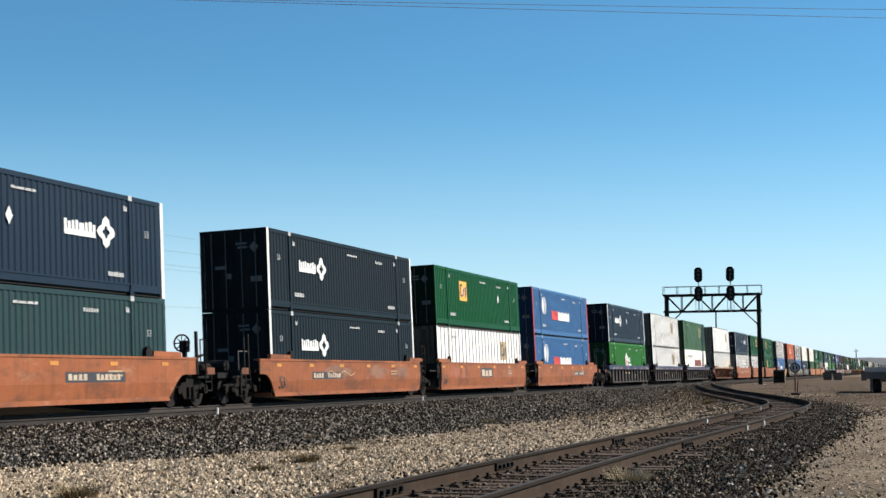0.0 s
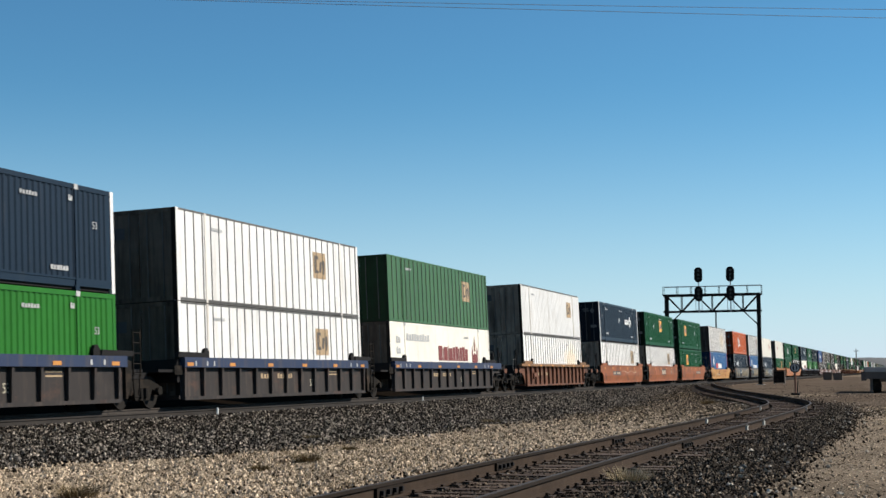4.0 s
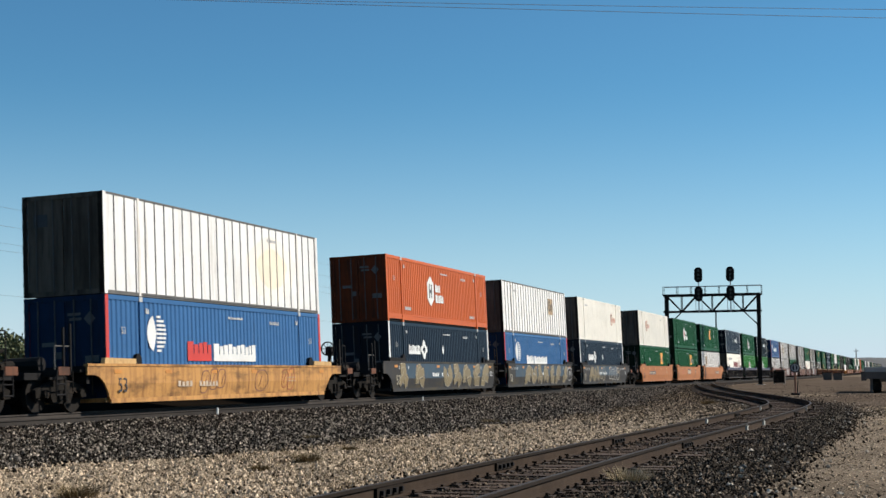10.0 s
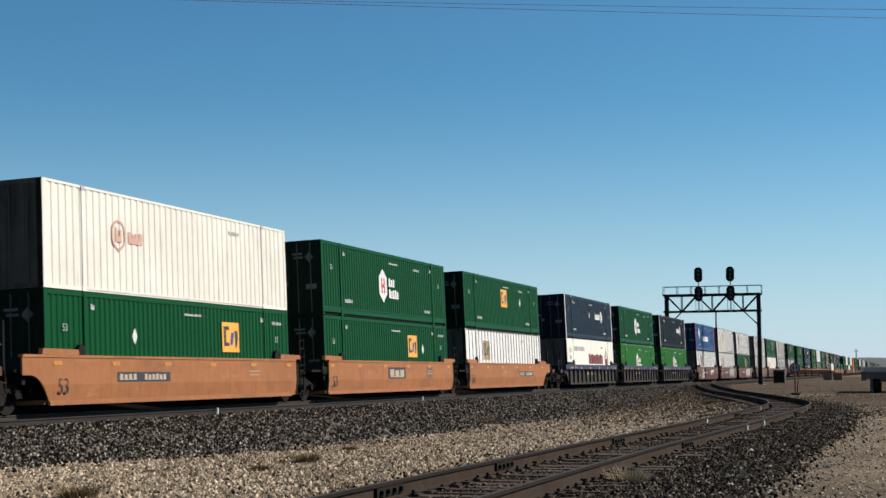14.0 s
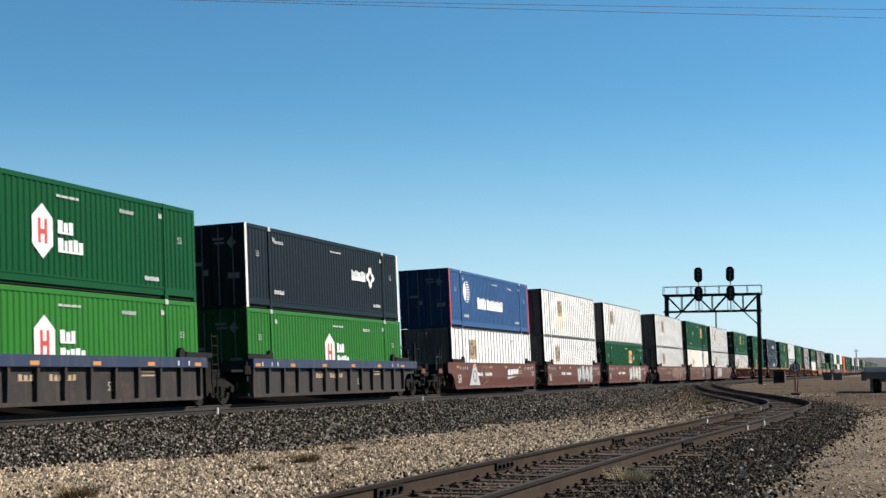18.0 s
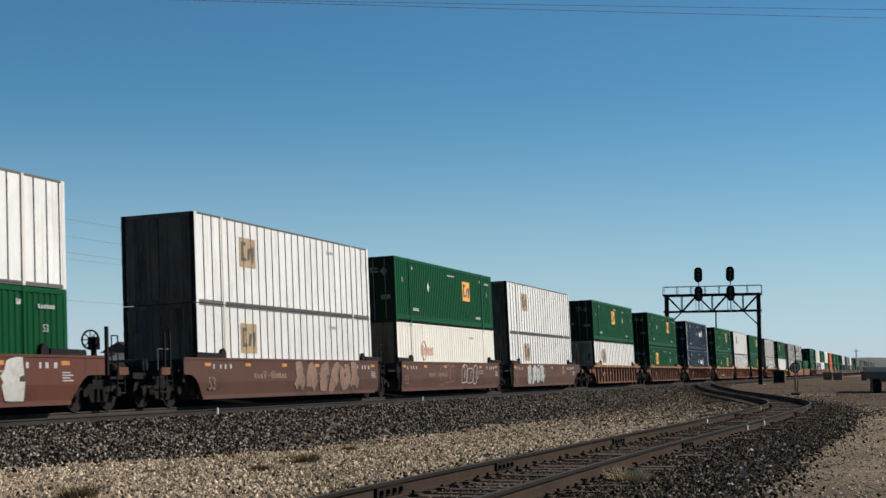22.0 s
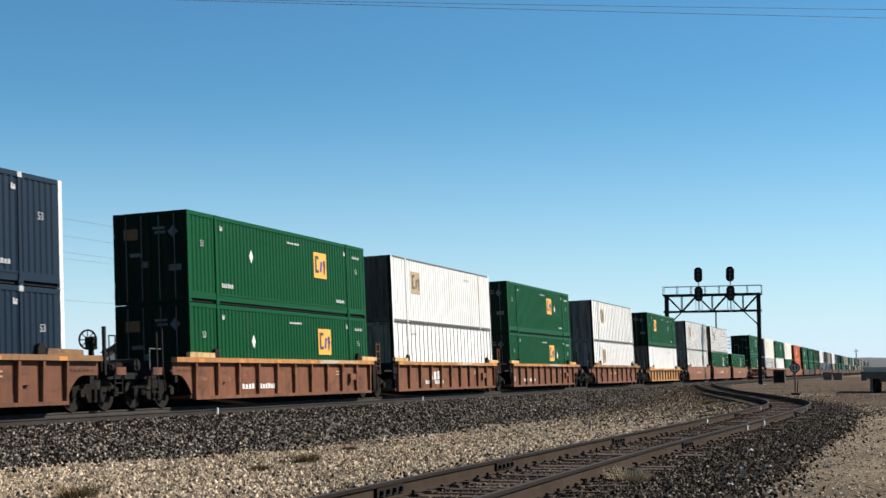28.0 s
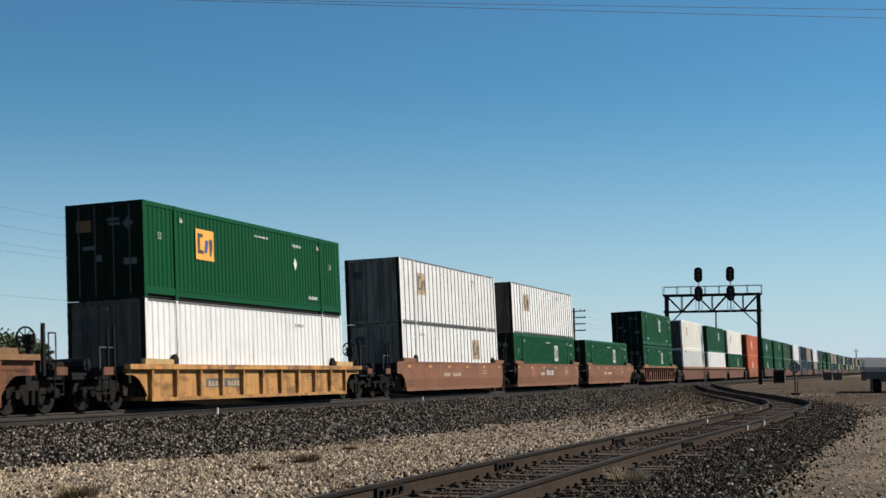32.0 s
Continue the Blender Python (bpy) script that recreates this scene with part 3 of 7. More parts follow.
def siding_ballast():
    """A low bed of dark gravel under the siding, spreading to its right."""
    def rows(x):
        y, z = float(np.interp(x, SX, SY)), float(np.interp(x, SX, SZ))
        v = float(verge(x)) + 0.25 * math.sin(x * 1.7) * math.sin(x * 0.63)
        tops = [(-v - 0.4, None), (-v, 0.03), (-1.35, z - 0.205), (0, z - 0.205), (1.1, z - 0.205), (1.5, 0.03), (1.8, None)]
        out = []
        for o, h in tops:
            g = float(ground_z(x, y + o))
            top = g - 0.05 if h is None else g + h if h > 0 else max(h, g + 0.02)
            out.append((y + o, top - g))
        return out
    tagged(new("siding_bed", strip_sheet(np.arange(-20, 165, 1.0), rows, ground_z, "siding_bed", YARD)), "dark gravel bed under the siding track", "ballast", kind="structure")


siding_ballast()
pale_strip()


def yard_dirt():
    """Trodden brown dirt and fine gravel on the open side of the siding, down to the signal bridge and beyond."""
    xs = np.concatenate([np.arange(60, 130, 1.0), np.arange(130, 420, 10.0)])

    def rows(x):
        y = float(np.interp(x, SX, SY)) - float(verge(x)) + 0.2
        y = min(y, TRACK - 4.5)
        reach = 34.0 * float(ease(x, 60, 85))
        return [(y - reach * t + 0.4 * math.sin(x * 0.8) * t, 0.012 if t < 1 else -0.03) for t in (0.0, 0.25, 0.5, 0.75, 1.0)]
    tagged(new("yard_dirt", strip_sheet(xs, rows, ground_z, "yard_dirt", DIRT)), "trodden brown dirt with fine gravel beside the tracks", "ground", kind="structure")


yard_dirt()

# ---- rails ----
RAIL_PROFILE = [(-0.075, -0.18), (0.075, -0.18), (0.075, -0.165), (0.012, -0.15), (0.010, -0.05), (0.036, -0.038), (0.036, -0.006), (0.028, 0.0), (-0.028, 0.0), (-0.036, -0.006), (-0.036, -0.038), (-0.010, -0.05), (-0.012, -0.15), (-0.075, -0.165)]


def rail_along(name, xs, ys, zs, offset, parent, web="rail_web", head="rail_head"):
    xs, ys, zs = map(np.asarray, (xs, ys, zs))
    dx, dy = np.gradient(xs), np.gradient(ys)
    ln = np.hypot(dx, dy)
    nx, ny = -dy / ln, dx / ln
    V = []
    for a, c in RAIL_PROFILE:
        V.append(np.stack([xs + nx * (offset + a), ys + ny * (offset + a), zs + c], -1))
    V = np.stack(V, 1)
    n, k = V.shape[:2]
    idx = np.arange(n * k).reshape(n, k)
    nxt = np.roll(idx, -1, 1)
    f = np.stack([idx[:-1], nxt[:-1], nxt[1:], idx[1:]], -1).reshape(-1, 4)
    me = quick_mesh(name, V.reshape(-1, 3), f, M[web])
    me.materials.append(M["rail_top"])
    me.materials.append(M[head])
    col = np.tile(np.arange(k), n - 1)
    me.polygons.foreach_set("material_index", np.where(col == 7, 1, np.where(np.isin(col, (4, 5, 6, 8, 9, 10)), 2, 0)).astype(np.int32))
    bm = bmesh.new()
    bm.from_mesh(me)
    bmesh.ops.recalc_face_normals(bm, faces=bm.faces)
    bm.to_mesh(me)
    bm.free()
    return part(name, me, parent)


main_track = thing("main_track", "straight main line of steel rails on concrete-grey ballast", "railway track")
main_track["kind"] = "structure"
main_track.matrix_basis = on_track(0)
mx_ = np.concatenate([np.arange(-60, 200, 4.0), np.arange(200, 2300, 50.0)])
for s in (-0.7525, 0.7525):
    rail_along("rail", mx_, 0 * mx_, 0 * mx_, s, main_track, "main_rail", "main_rail")
spare_rail = thing("spare_rail", "long dull steel rail laid along the ballast shoulder", "rail", at=on_track(0))
rail_along("rail", mx_[mx_ < 420], 0 * mx_[mx_ < 420] - 1.75, 0 * mx_[mx_ < 420] - 0.112, 0, spare_rail, "spare_rail", "spare_rail")
siding_track = thing("siding_track", "old rusty siding track curving over to the main line", "railway track")
siding_track["kind"] = "structure"
for s in (-0.7525, 0.7525):
    rail_along("rail", SX, SY, SZ, s, siding_track)


# ---- containers ----
CL, CW, CH = 16.154, 2.591, 2.896
FACE = -CW / 2


def side_profile(style):
    """x and depth along a container's side, between the corner posts."""
    pts = []
    x = 0.16
    p, a, b, c, d, depth = (0.278, 0.07, 0.11, 0.20, 0.25, 0.031) if style == "corrugated" else (0.36, 0.17, 0.20, 0.30, 0.33, 0.022)
    while x < CL - 0.16 - p:
        pts += [(x, 0.0), (x + a, 0.0), (x + b, depth), (x + c, depth), (x + d, 0.0)]
        x += p
    pts.append((CL - 0.16, 0.0))
    return pts


def make_side(style, z0, zt=CH - 0.12):
    s = Shape()
    for k, (x, d) in enumerate(side_profile(style)):
        y = FACE + 0.012 + d
        s.v += [(x, y, z0), (x, y, zt), (x, FACE + 0.1, zt), (x, FACE + 0.1, z0)]
        if k:
            a, b = 4 * (k - 1), 4 * k
            s.f += [(a, b, b + 1, a + 1), (a + 1, b + 1, b + 2, a + 2), (a + 2, b + 2, b + 3, a + 3), (a + 3, b + 3, b, a)]
    s.f += [(0, 1, 2, 3), tuple(len(s.v) - 4 + j for j in (3, 2, 1, 0))]
    return s


def plate(poly, y=FACE - 0.005, t=0.006):
    return Shape().prism(poly, "y", y, y + t)


def rect(x, z, w, h):
    return [(x, z), (x + w, z), (x + w, z + h), (x, z + h)]


def hexagon(x, z, w, h):
    return [(x + w / 2, z), (x + w, z + h * 0.25), (x + w, z + h * 0.75), (x + w / 2, z + h), (x, z + h * 0.75), (x, z + h * 0.25)]


def comb(x, z, widths, h, gap=0.05, base=0.14, y=FACE - 0.007):
    """A word as one plain bar with a notched upper edge."""
    pts = [(x, z)]
    top = []
    u = x
    for k, w in enumerate(widths):
        hh = h * (1.0, 0.86, 0.94)[k % 3]
        top += [(u, z + hh), (u + w, z + hh)]
        u += w
        if k < len(widths) - 1:
            top += [(u, z + base * h), (u + gap, z + base * h)]
            u += gap
    pts = [(x, z)] + top + [(u, z)]
    return Shape().prism(pts[::-1], "y", y, y + 0.006)


def mark(name, key, make, mat, parent, label=""):
    return part(name, cached((name, mat.name) + key, make, mat), parent, label=label)


def logo_diamond_word(c, x):
    """A white word of four block shapes with a cut diamond after it, as plain shapes."""
    z = 1.5

    def word():
        return comb(x, z, (0.13, 0.15, 0.13, 0.14, 0.26, 0.13, 0.17, 0.14), 0.42, 0.055, 0.35)

    def gem():
        cx, cz = x + 2.22, z + 0.22
        s = Shape()
        outer = [(0.9 * p_, 0.78 * q_) for p_, q_ in [(0.56, 0.0), (0.47, 0.15), (0.24, 0.26), (0.19, 0.45), (0.0, 0.58), (-0.19, 0.45), (-0.24, 0.26), (-0.47, 0.15), (-0.56, 0.0), (-0.47, -0.15), (-0.24, -0.26), (-0.19, -0.45), (0.0, -0.58), (0.19, -0.45), (0.24, -0.26), (0.47, -0.15)]]
        n = len(outer)
        for y in (FACE - 0.007, FACE - 0.001):
            for p, q in outer:
                s.v.append((cx + p, y, cz + q))
            for p, q in outer:
                s.v.append((cx + p * 0.42, y, cz + q * 0.42))
        for k in range(n):
            j = (k + 1) % n
            s.f += [(k, j, n + j, n + k), (2 * n + k, 3 * n + k, 3 * n + j, 2 * n + j), (k, 2 * n + k, 2 * n + j, j), (n + k, n + j, 3 * n + j, 3 * n + k)]
        return s
    mark("logo_word", ("gw", x), word, M["mark_white"], c, "white block-shaped word mark")
    mark("logo_diamond", ("gd", x), gem, M["mark_white"], c, "white cut diamond mark")


def logo_square(c, x, z=1.36, w=1.3, mat="mark_yellow", h=0.98):
    x -= w / 2
    mark("logo_panel", ("sq", x, z, w), lambda: plate(rect(x, z, w, h)), M[mat], c, "amber square panel" if mat == "mark_yellow" else "weathered brown square panel")
    y = FACE - 0.009
    e = [(0.10, 0.2), (0.40, 0.2), (0.40, 0.32), (0.22, 0.32), (0.22, 0.74), (0.40, 0.74), (0.40, 0.86), (0.10, 0.86)]
    m = [(0.46, 0.24), (0.60, 0.24), (0.70, 0.66), (0.52, 0.66)]
    q = [(0.76, 0.16), (0.84, 0.16), (0.92, 0.46), (0.90, 0.72), (0.74, 0.72)]
    for k, poly in enumerate((e, m, q)):
        mark("logo_stroke", ("sql", x, z, w, k), lambda: Shape().prism([(x + u * w, z + v * h) for u, v in poly], "y", y, y + 0.004), M["mark_worn" if mat != "mark_yellow" else "mark_blue" if k == 1 else "mark_dark"], c, "dark upright stroke")


def logo_hex(c, x, z=0.75, white="mark_white", red="mark_red"):
    x -= 0.5
    mark("logo_hexagon", ("hx", x, z), lambda: plate(hexagon(x, z, 1.0, 1.45)), M[white], c, "white hexagon mark")
    y = FACE - 0.009
    pts = [(0.28, 0.40), (0.41, 0.40), (0.41, 0.64), (0.59, 0.64), (0.59, 0.40), (0.72, 0.40), (0.72, 1.05), (0.59, 1.05), (0.59, 0.77), (0.41, 0.77), (0.41, 1.05), (0.28, 1.05)]
    mark("logo_stroke", ("hxb", x, z), lambda: Shape().prism([(x + u, z + v) for u, v in pts], "y", y, y + 0.004), M[red], c, "upright bars inside the hexagon")
    mark("logo_word", ("hxw1", x, z), lambda: comb(x + 1.25, z + 0.72, (0.24, 0.2, 0.2), 0.36, 0.06), M[white], c, "short white word bar")
    mark("logo_word", ("hxw2", x, z), lambda: comb(x + 1.25, z + 0.22, (0.26, 0.14, 0.2, 0.22, 0.2), 0.38, 0.06), M[white], c, "short white word bar")


def logo_globe(c, red=False):
    x, z = 2.9, 1.85

    def globe():
        s = Shape()
        left = [(x - 0.5 * math.cos(a), z + 0.55 * math.sin(a)) for a in (1.3, 0.8, 0.35, 0.0, -0.35, -0.8, -1.3)]
        s.prism(left + [(x - 0.02, z - 0.3), (x + 0.08, z), (x - 0.02, z + 0.3)], "y", FACE - 0.007, FACE - 0.001)
        for k in range(9):
            q = -0.9 + 1.8 * k / 8
            r = math.sqrt(1 - q * q)
            s.box(x + 0.1, x + 0.1 + 0.6 * max(r, 0.3), FACE - 0.007, FACE - 0.001, z + 0.56 * q - 0.035, z + 0.56 * q + 0.035)
        return s
    mark("logo_globe", ("gl",), globe, M["mark_white"], c, "striped white globe mark")
    z = 1.06
    mark("logo_word", ("gw1", red), lambda: comb(5.0, z, (0.40, 0.28, 0.26, 0.26, 0.24), 0.60, 0.055, 0.4), M["mark_red" if red else "mark_white"], c, "word drawn as a plain red bar" if red else "word drawn as a plain white bar")
    mark("logo_word", ("gw2",), lambda: comb(6.85, z, (0.40, 0.26, 0.30, 0.28, 0.26, 0.26, 0.28, 0.26, 0.16, 0.30), 0.56, 0.055, 0.4), M["mark_white"], c, "word drawn as a plain white bar")


def logo_crest(c):
    mark("logo_word", ("cr", 0), lambda: comb(7.0, 1.24, (0.58, 0.1, 0.58, 0.1, 0.58, 0.38, 0.36, 0.18, 0.36, 0.42, 0.42), 0.7, 0.09, 0.06), M["mark_maroon"], c, "maroon gothic word as a plain bar")
    mark("logo_shield", ("cr", 1), lambda: plate([(13.02, 1.12), (13.56, 1.12), (13.58, 1.55), (13.29, 1.68), (13.0, 1.55)]), M["mark_maroon"], c, "maroon shield shape")
    mark("logo_spire", ("cr", 3), lambda: plate([(13.16, 1.74), (13.42, 1.74), (13.44, 2.1), (13.29, 2.52), (13.14, 2.1)]), M["mark_rust2"], c, "brown spire shape of the crest")
    for q, sgn in enumerate((-1, 1)):
        cx = 13.29 + 0.42 * sgn
        outline = [(cx - 0.10 * sgn, 1.14), (cx + 0.10 * sgn, 1.2), (cx + 0.13 * sgn, 1.7), (cx + 0.02 * sgn, 2.05), (cx - 0.1 * sgn, 1.72)]
        mark("logo_supporter", ("cr", 4 + q), lambda: plate(outline if sgn > 0 else outline[::-1]), M["mark_maroon"], c, "maroon upright shape beside the crest")
    mark("logo_word", ("cr", 2), lambda: comb(2.27, 2.1, (0.27,) * 9, 0.32, 0.11, 0.15), M["mark_grey"], c, "grey word as a plain bar")
    for q, z in enumerate((1.98, 1.5)):
        mark("stencil_mark", ("cr", 8 + q), lambda: comb(0.84, z, (0.2, 0.22), 0.3, 0.1, 0.2), M["mark_grey"], c, "grey stencil as a plain bar")


# paint, side style, corner post paint, label
KINDS = {
    "umax": ("navy", "corrugated", "white", "navy corrugated container with white corner posts"),
    "umax2": ("slate", "corrugated", "white", "dark slate corrugated container with white corner posts"),
    "teal": ("teal", "corrugated", "teal", "dark teal corrugated steel container"),
    "emp": ("green", "corrugated", "green", "green corrugated container with amber square panel"),
    "emp2": ("green", "corrugated", "green", "green corrugated container with faded pale square panel"),
    "hub": ("kelly", "corrugated", "kelly", "bright green corrugated container, white hexagon"),
    "hub2": ("green", "corrugated", "green", "green corrugated container with white hexagon"),
    "sage": ("sage", "posts", "sage", "faded green container with pale square panel"),
    "pacer": ("blue", "corrugated", "mark_red", "blue corrugated container with red corner posts"),
    "pacer3": ("sky_blue", "corrugated", "mark_red", "light blue corrugated container with red corner posts"),
    "pacer4": ("sky_blue", "corrugated", "mark_red", "light blue corrugated container, red lettering bar"),
    "orange": ("orange", "corrugated", "orange", "orange corrugated container with white hexagon"),
    "white": ("white", "posts", "white", "white sheet-sided container, dark vertical seams"),
    "white_plain": ("white", "posts", "white", "plain white container with vertical seams"),
    "smooth_white": ("white", "fine", "white", "white finely ribbed container with faded panel"),
    "ribbed_white": ("white", "fine", "white", "plain white finely ribbed container"),
    "england": ("cream", "flat", "cream", "smooth cream-white container with maroon lettering"),
    "cream": ("cream", "fine", "cream", "cream container with faded red panel"),
    "grey": ("grey", "posts", "grey", "dirty grey-white container with vertical seams"),
    "tan": ("tan", "fine", "tan", "dull tan steel container"),
}


def far_container(c, kind, colour, post, mat, door_mat):
    """A plainer box for the far end of the train."""
    style = KINDS[kind][1]
    part("body", cached(("far_body", colour), lambda: Shape().box(0.06, CL, FACE + 0.065, CW / 2, 0.02, CH - 0.02).box(0.17, CL - 0.17, FACE, FACE + 0.066, 0.0, 0.15).box(0.17, CL - 0.17, FACE, FACE + 0.066, CH - 0.12, CH - 0.01), mat), c)
    if style in ("corrugated", "fine"):
        part("side_panel", cached(("far_side", colour, style), lambda: make_side(style, 0.14), mat), c)
    else:
        part("side_panel", cached(("far_side", colour, style), lambda: Shape().box(0.1, CL - 0.1, FACE + 0.008, FACE + 0.06, 0.14, CH - 0.12), mat), c)
        thin_seams = Shape()
        for k in range(26):
            thin_seams.box(0.6 + 0.61 * k, 0.624 + 0.61 * k, FACE - 0.016, FACE + 0.03, 0.1, CH - 0.1)
        part("side_seam", cached(("side_seam", "d"), lambda: thin_seams, M["seam"]), c)["kind"] = "stuff"
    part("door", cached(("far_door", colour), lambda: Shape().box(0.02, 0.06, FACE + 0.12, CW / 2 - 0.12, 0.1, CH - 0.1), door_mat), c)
    for x in (0.0, CL - 0.16):
        part("corner_post", cached(("far_post", post), lambda: Shape().box(0, 0.17, FACE - 0.004, FACE + 0.15, 0, CH), M[post]), c, (x, 0, 0))
    for x in (1.98, CL - 2.1):
        part("lifting_post", cached(("far_lift", colour), lambda: Shape().box(0, 0.12, FACE - 0.014, FACE + 0.05, 0, CH - 0.01), mat), c, (x, 0, 0))
    if kind in ("hub", "hub2", "orange"):
        mark("logo_hexagon", ("hxf", kind), lambda: plate(hexagon(6.0, 0.8, 1.0, 1.4)), M["mark_white"], c, "white hexagon mark")
    elif kind in ("emp2", "cream", "grey"):
        mark("logo_panel", ("sqf", kind), lambda: plate(rect(10.4 if kind == "emp2" else 3.2, 1.4, 0.7, 0.9)), M["mark_grey" if kind == "emp2" else "mark_faded"], c, "small faded square panel")
    return c


# Hinges on a dark strip that puts shade over the corner post's face.
def hinge_strip():
    s = Shape().box(-0.008, 0.0, 0, 0.154, 0.0, CH)
    for k in range(5):
        s.box(-0.03, -0.009, 0.03, 0.15, 0.3 + 0.54 * k, 0.42 + 0.54 * k)
    return s


def container(kind, near, logo_x, low, spot=None, pale_doors=False):
    colour, style, post, label = KINDS[kind]
    c = thing("shipping_container", label + (" in a well car" if low else " stacked on another"), "container", "containers of the train")
    mat = M[colour]
    corr = style in ("corrugated", "fine")
    # Doors, header and sill take the copy of the paint with shade in it.
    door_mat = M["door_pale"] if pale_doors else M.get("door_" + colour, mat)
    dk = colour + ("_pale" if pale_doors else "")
    rail_mat = M["alu"] if colour in ("white", "grey") and style != "corrugated" else mat
    if not near:
        return far_container(c, kind, colour, post, mat, door_mat)
    z0 = 0.34 if style == "corrugated" else 0.10
    zt = CH - 0.06 if style == "fine" else CH - 0.12 if corr else CH - 0.055
    if corr:
        part("side_panel", cached(("side_panel", colour, style), lambda: make_side(style, z0, zt), mat), c)
    else:
        part("side_panel", cached(("side_panel", colour, style), lambda: Shape().box(0.1, CL - 0.1, FACE + 0.008, FACE + 0.06, z0, zt), mat), c)
    part("far_side_panel", cached(("far_side_panel", colour), lambda: Shape().box(0.1, CL - 0.1, CW / 2 - 0.06, CW / 2 - 0.01, 0.16, CH - 0.12), mat), c)
    part("roof", cached(("roof", colour), lambda: Shape().box(0.05, CL - 0.05, FACE + 0.03, CW / 2 - 0.03, CH - 0.07, CH - 0.03), mat), c)
    part("base", cached(("base", "b"), lambda: Shape().box(0.05, CL - 0.05, FACE + 0.08, CW / 2 - 0.08, 0.02, 0.15), M["black"]), c)
    for y in (FACE, CW / 2 - 0.07):
        part("top_rail", cached(("top_rail", colour, z0, zt), lambda: Shape().box(0.15, CL - 0.15, 0, 0.07, zt - 0.01, CH), rail_mat), c, (0, y, 0))
    # On corrugated boxes the rail stops short; the black base paints a shadow line.
    part("bottom_rail", cached(("bottom_rail", colour, z0), lambda: Shape().box(2.0, CL - 2.0, FACE + 0.02, FACE + 0.09, 0.10 if style == "corrugated" else 0.0, z0 - 0.05).box(2.0, CL - 2.0, FACE, FACE + 0.09, z0 - 0.05, z0 + 0.004), rail_mat), c)
    for x in (0.15, CL - 2.0):
        part("end_rail", cached(("end_rail", colour, z0), lambda: Shape().box(0, 1.85, FACE, FACE + 0.09, 0.12 if style == "corrugated" else 0.0, z0 + 0.004), rail_mat), c, (x, 0, 0))
    pm = M[post]
    for x in (0.0, CL - 0.17):
        for y in (FACE - 0.003, CW / 2 - 0.15):
            part("corner_post", cached(("corner_post", post), lambda: Shape().box(0, 0.17, 0, 0.153, 0, CH), pm), c, (x, y, 0), "white corner post" if post == "white" and colour != "white" else "red corner post" if post == "mark_red" else "")
    for x in (1.98, CL - 1.98 - 0.12):
        part("lifting_post", cached(("lifting_post", colour), lambda: Shape().box(0, 0.12, FACE - 0.014, FACE + 0.05, 0.0, CH - 0.01), M["post_beige"] if colour == "white" else mat), c, (x, 0, 0))
        if near and colour not in ("white", "grey", "sage"):
            part("lifting_casting", cached(("lifting_casting", colour), lambda: Shape().box(-0.03, 0.17, FACE - 0.018, FACE + 0.1, CH - 0.14, CH + 0.006), M["mark_grey"] if colour != "green" else mat), c, (x, 0, 0), "pale lifting casting" if colour != "green" else "")
            part("bottom_casting", cached(("bottom_casting", colour), lambda: Shape().box(-0.04, 0.18, FACE - 0.018, FACE + 0.1, -0.004, 0.15), mat), c, (x, 0, 0))
    if style == "posts" and near:
        x = 0.60
        while x < CL - 0.3:
            part("seam", cached(("seam", "d"), lambda: Shape().box(0, 0.022, FACE - 0.016, FACE + 0.03, 0.104, CH - 0.056), M["seam"]), c, (x, 0, 0))
            x += 0.61
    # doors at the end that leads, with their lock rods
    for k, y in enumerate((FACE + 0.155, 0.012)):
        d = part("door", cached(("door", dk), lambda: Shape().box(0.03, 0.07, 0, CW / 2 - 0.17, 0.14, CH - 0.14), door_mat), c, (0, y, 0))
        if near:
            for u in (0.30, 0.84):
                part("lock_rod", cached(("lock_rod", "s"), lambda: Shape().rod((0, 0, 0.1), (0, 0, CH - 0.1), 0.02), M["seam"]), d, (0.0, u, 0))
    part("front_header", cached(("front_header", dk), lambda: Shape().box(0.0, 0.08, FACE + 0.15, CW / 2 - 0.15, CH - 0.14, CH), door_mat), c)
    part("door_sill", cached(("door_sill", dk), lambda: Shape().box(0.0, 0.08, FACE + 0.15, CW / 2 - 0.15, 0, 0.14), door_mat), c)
    for y in (FACE + 0.006, CW / 2 - 0.16):
        part("hinge_strip", cached(("hinge_strip", dk), lambda: hinge_strip(), M["truck"] if colour in ("white", "grey", "cream") else door_mat), c, (0, y, 0), "hinge strip, darkened for the shaded end")
    part("rear_wall", cached(("rear_wall", colour), lambda: Shape().box(CL - 0.07, CL - 0.02, FACE + 0.15, CW / 2 - 0.15, 0.0, CH), mat), c)
    # marks
    if kind in ("umax", "umax2"):
        logo_diamond_word(c, logo_x or 2.9)
    elif kind == "emp":
        logo_square(c, logo_x or 4.8)
    elif kind == "emp2":
        logo_square(c, logo_x or 10.6, 1.36, 1.0, "mark_grey", 0.98)
    elif kind in ("hub", "hub2"):
        logo_hex(c, logo_x or 6.4)
    elif kind == "orange":
        logo_hex(c, logo_x or 6.3, 0.85, "mark_white", "mark_dark")
    elif kind.startswith("pacer"):
        logo_globe(c, kind == "pacer4")
    elif kind == "england":
        logo_crest(c)
    elif kind in ("white", "grey", "sage", "smooth_white"):
        logo_square(c, logo_x or 3.6, 1.34, 1.3, "mark_faded", 1.0)
    elif kind == "cream":
        cx = logo_x or 3.9
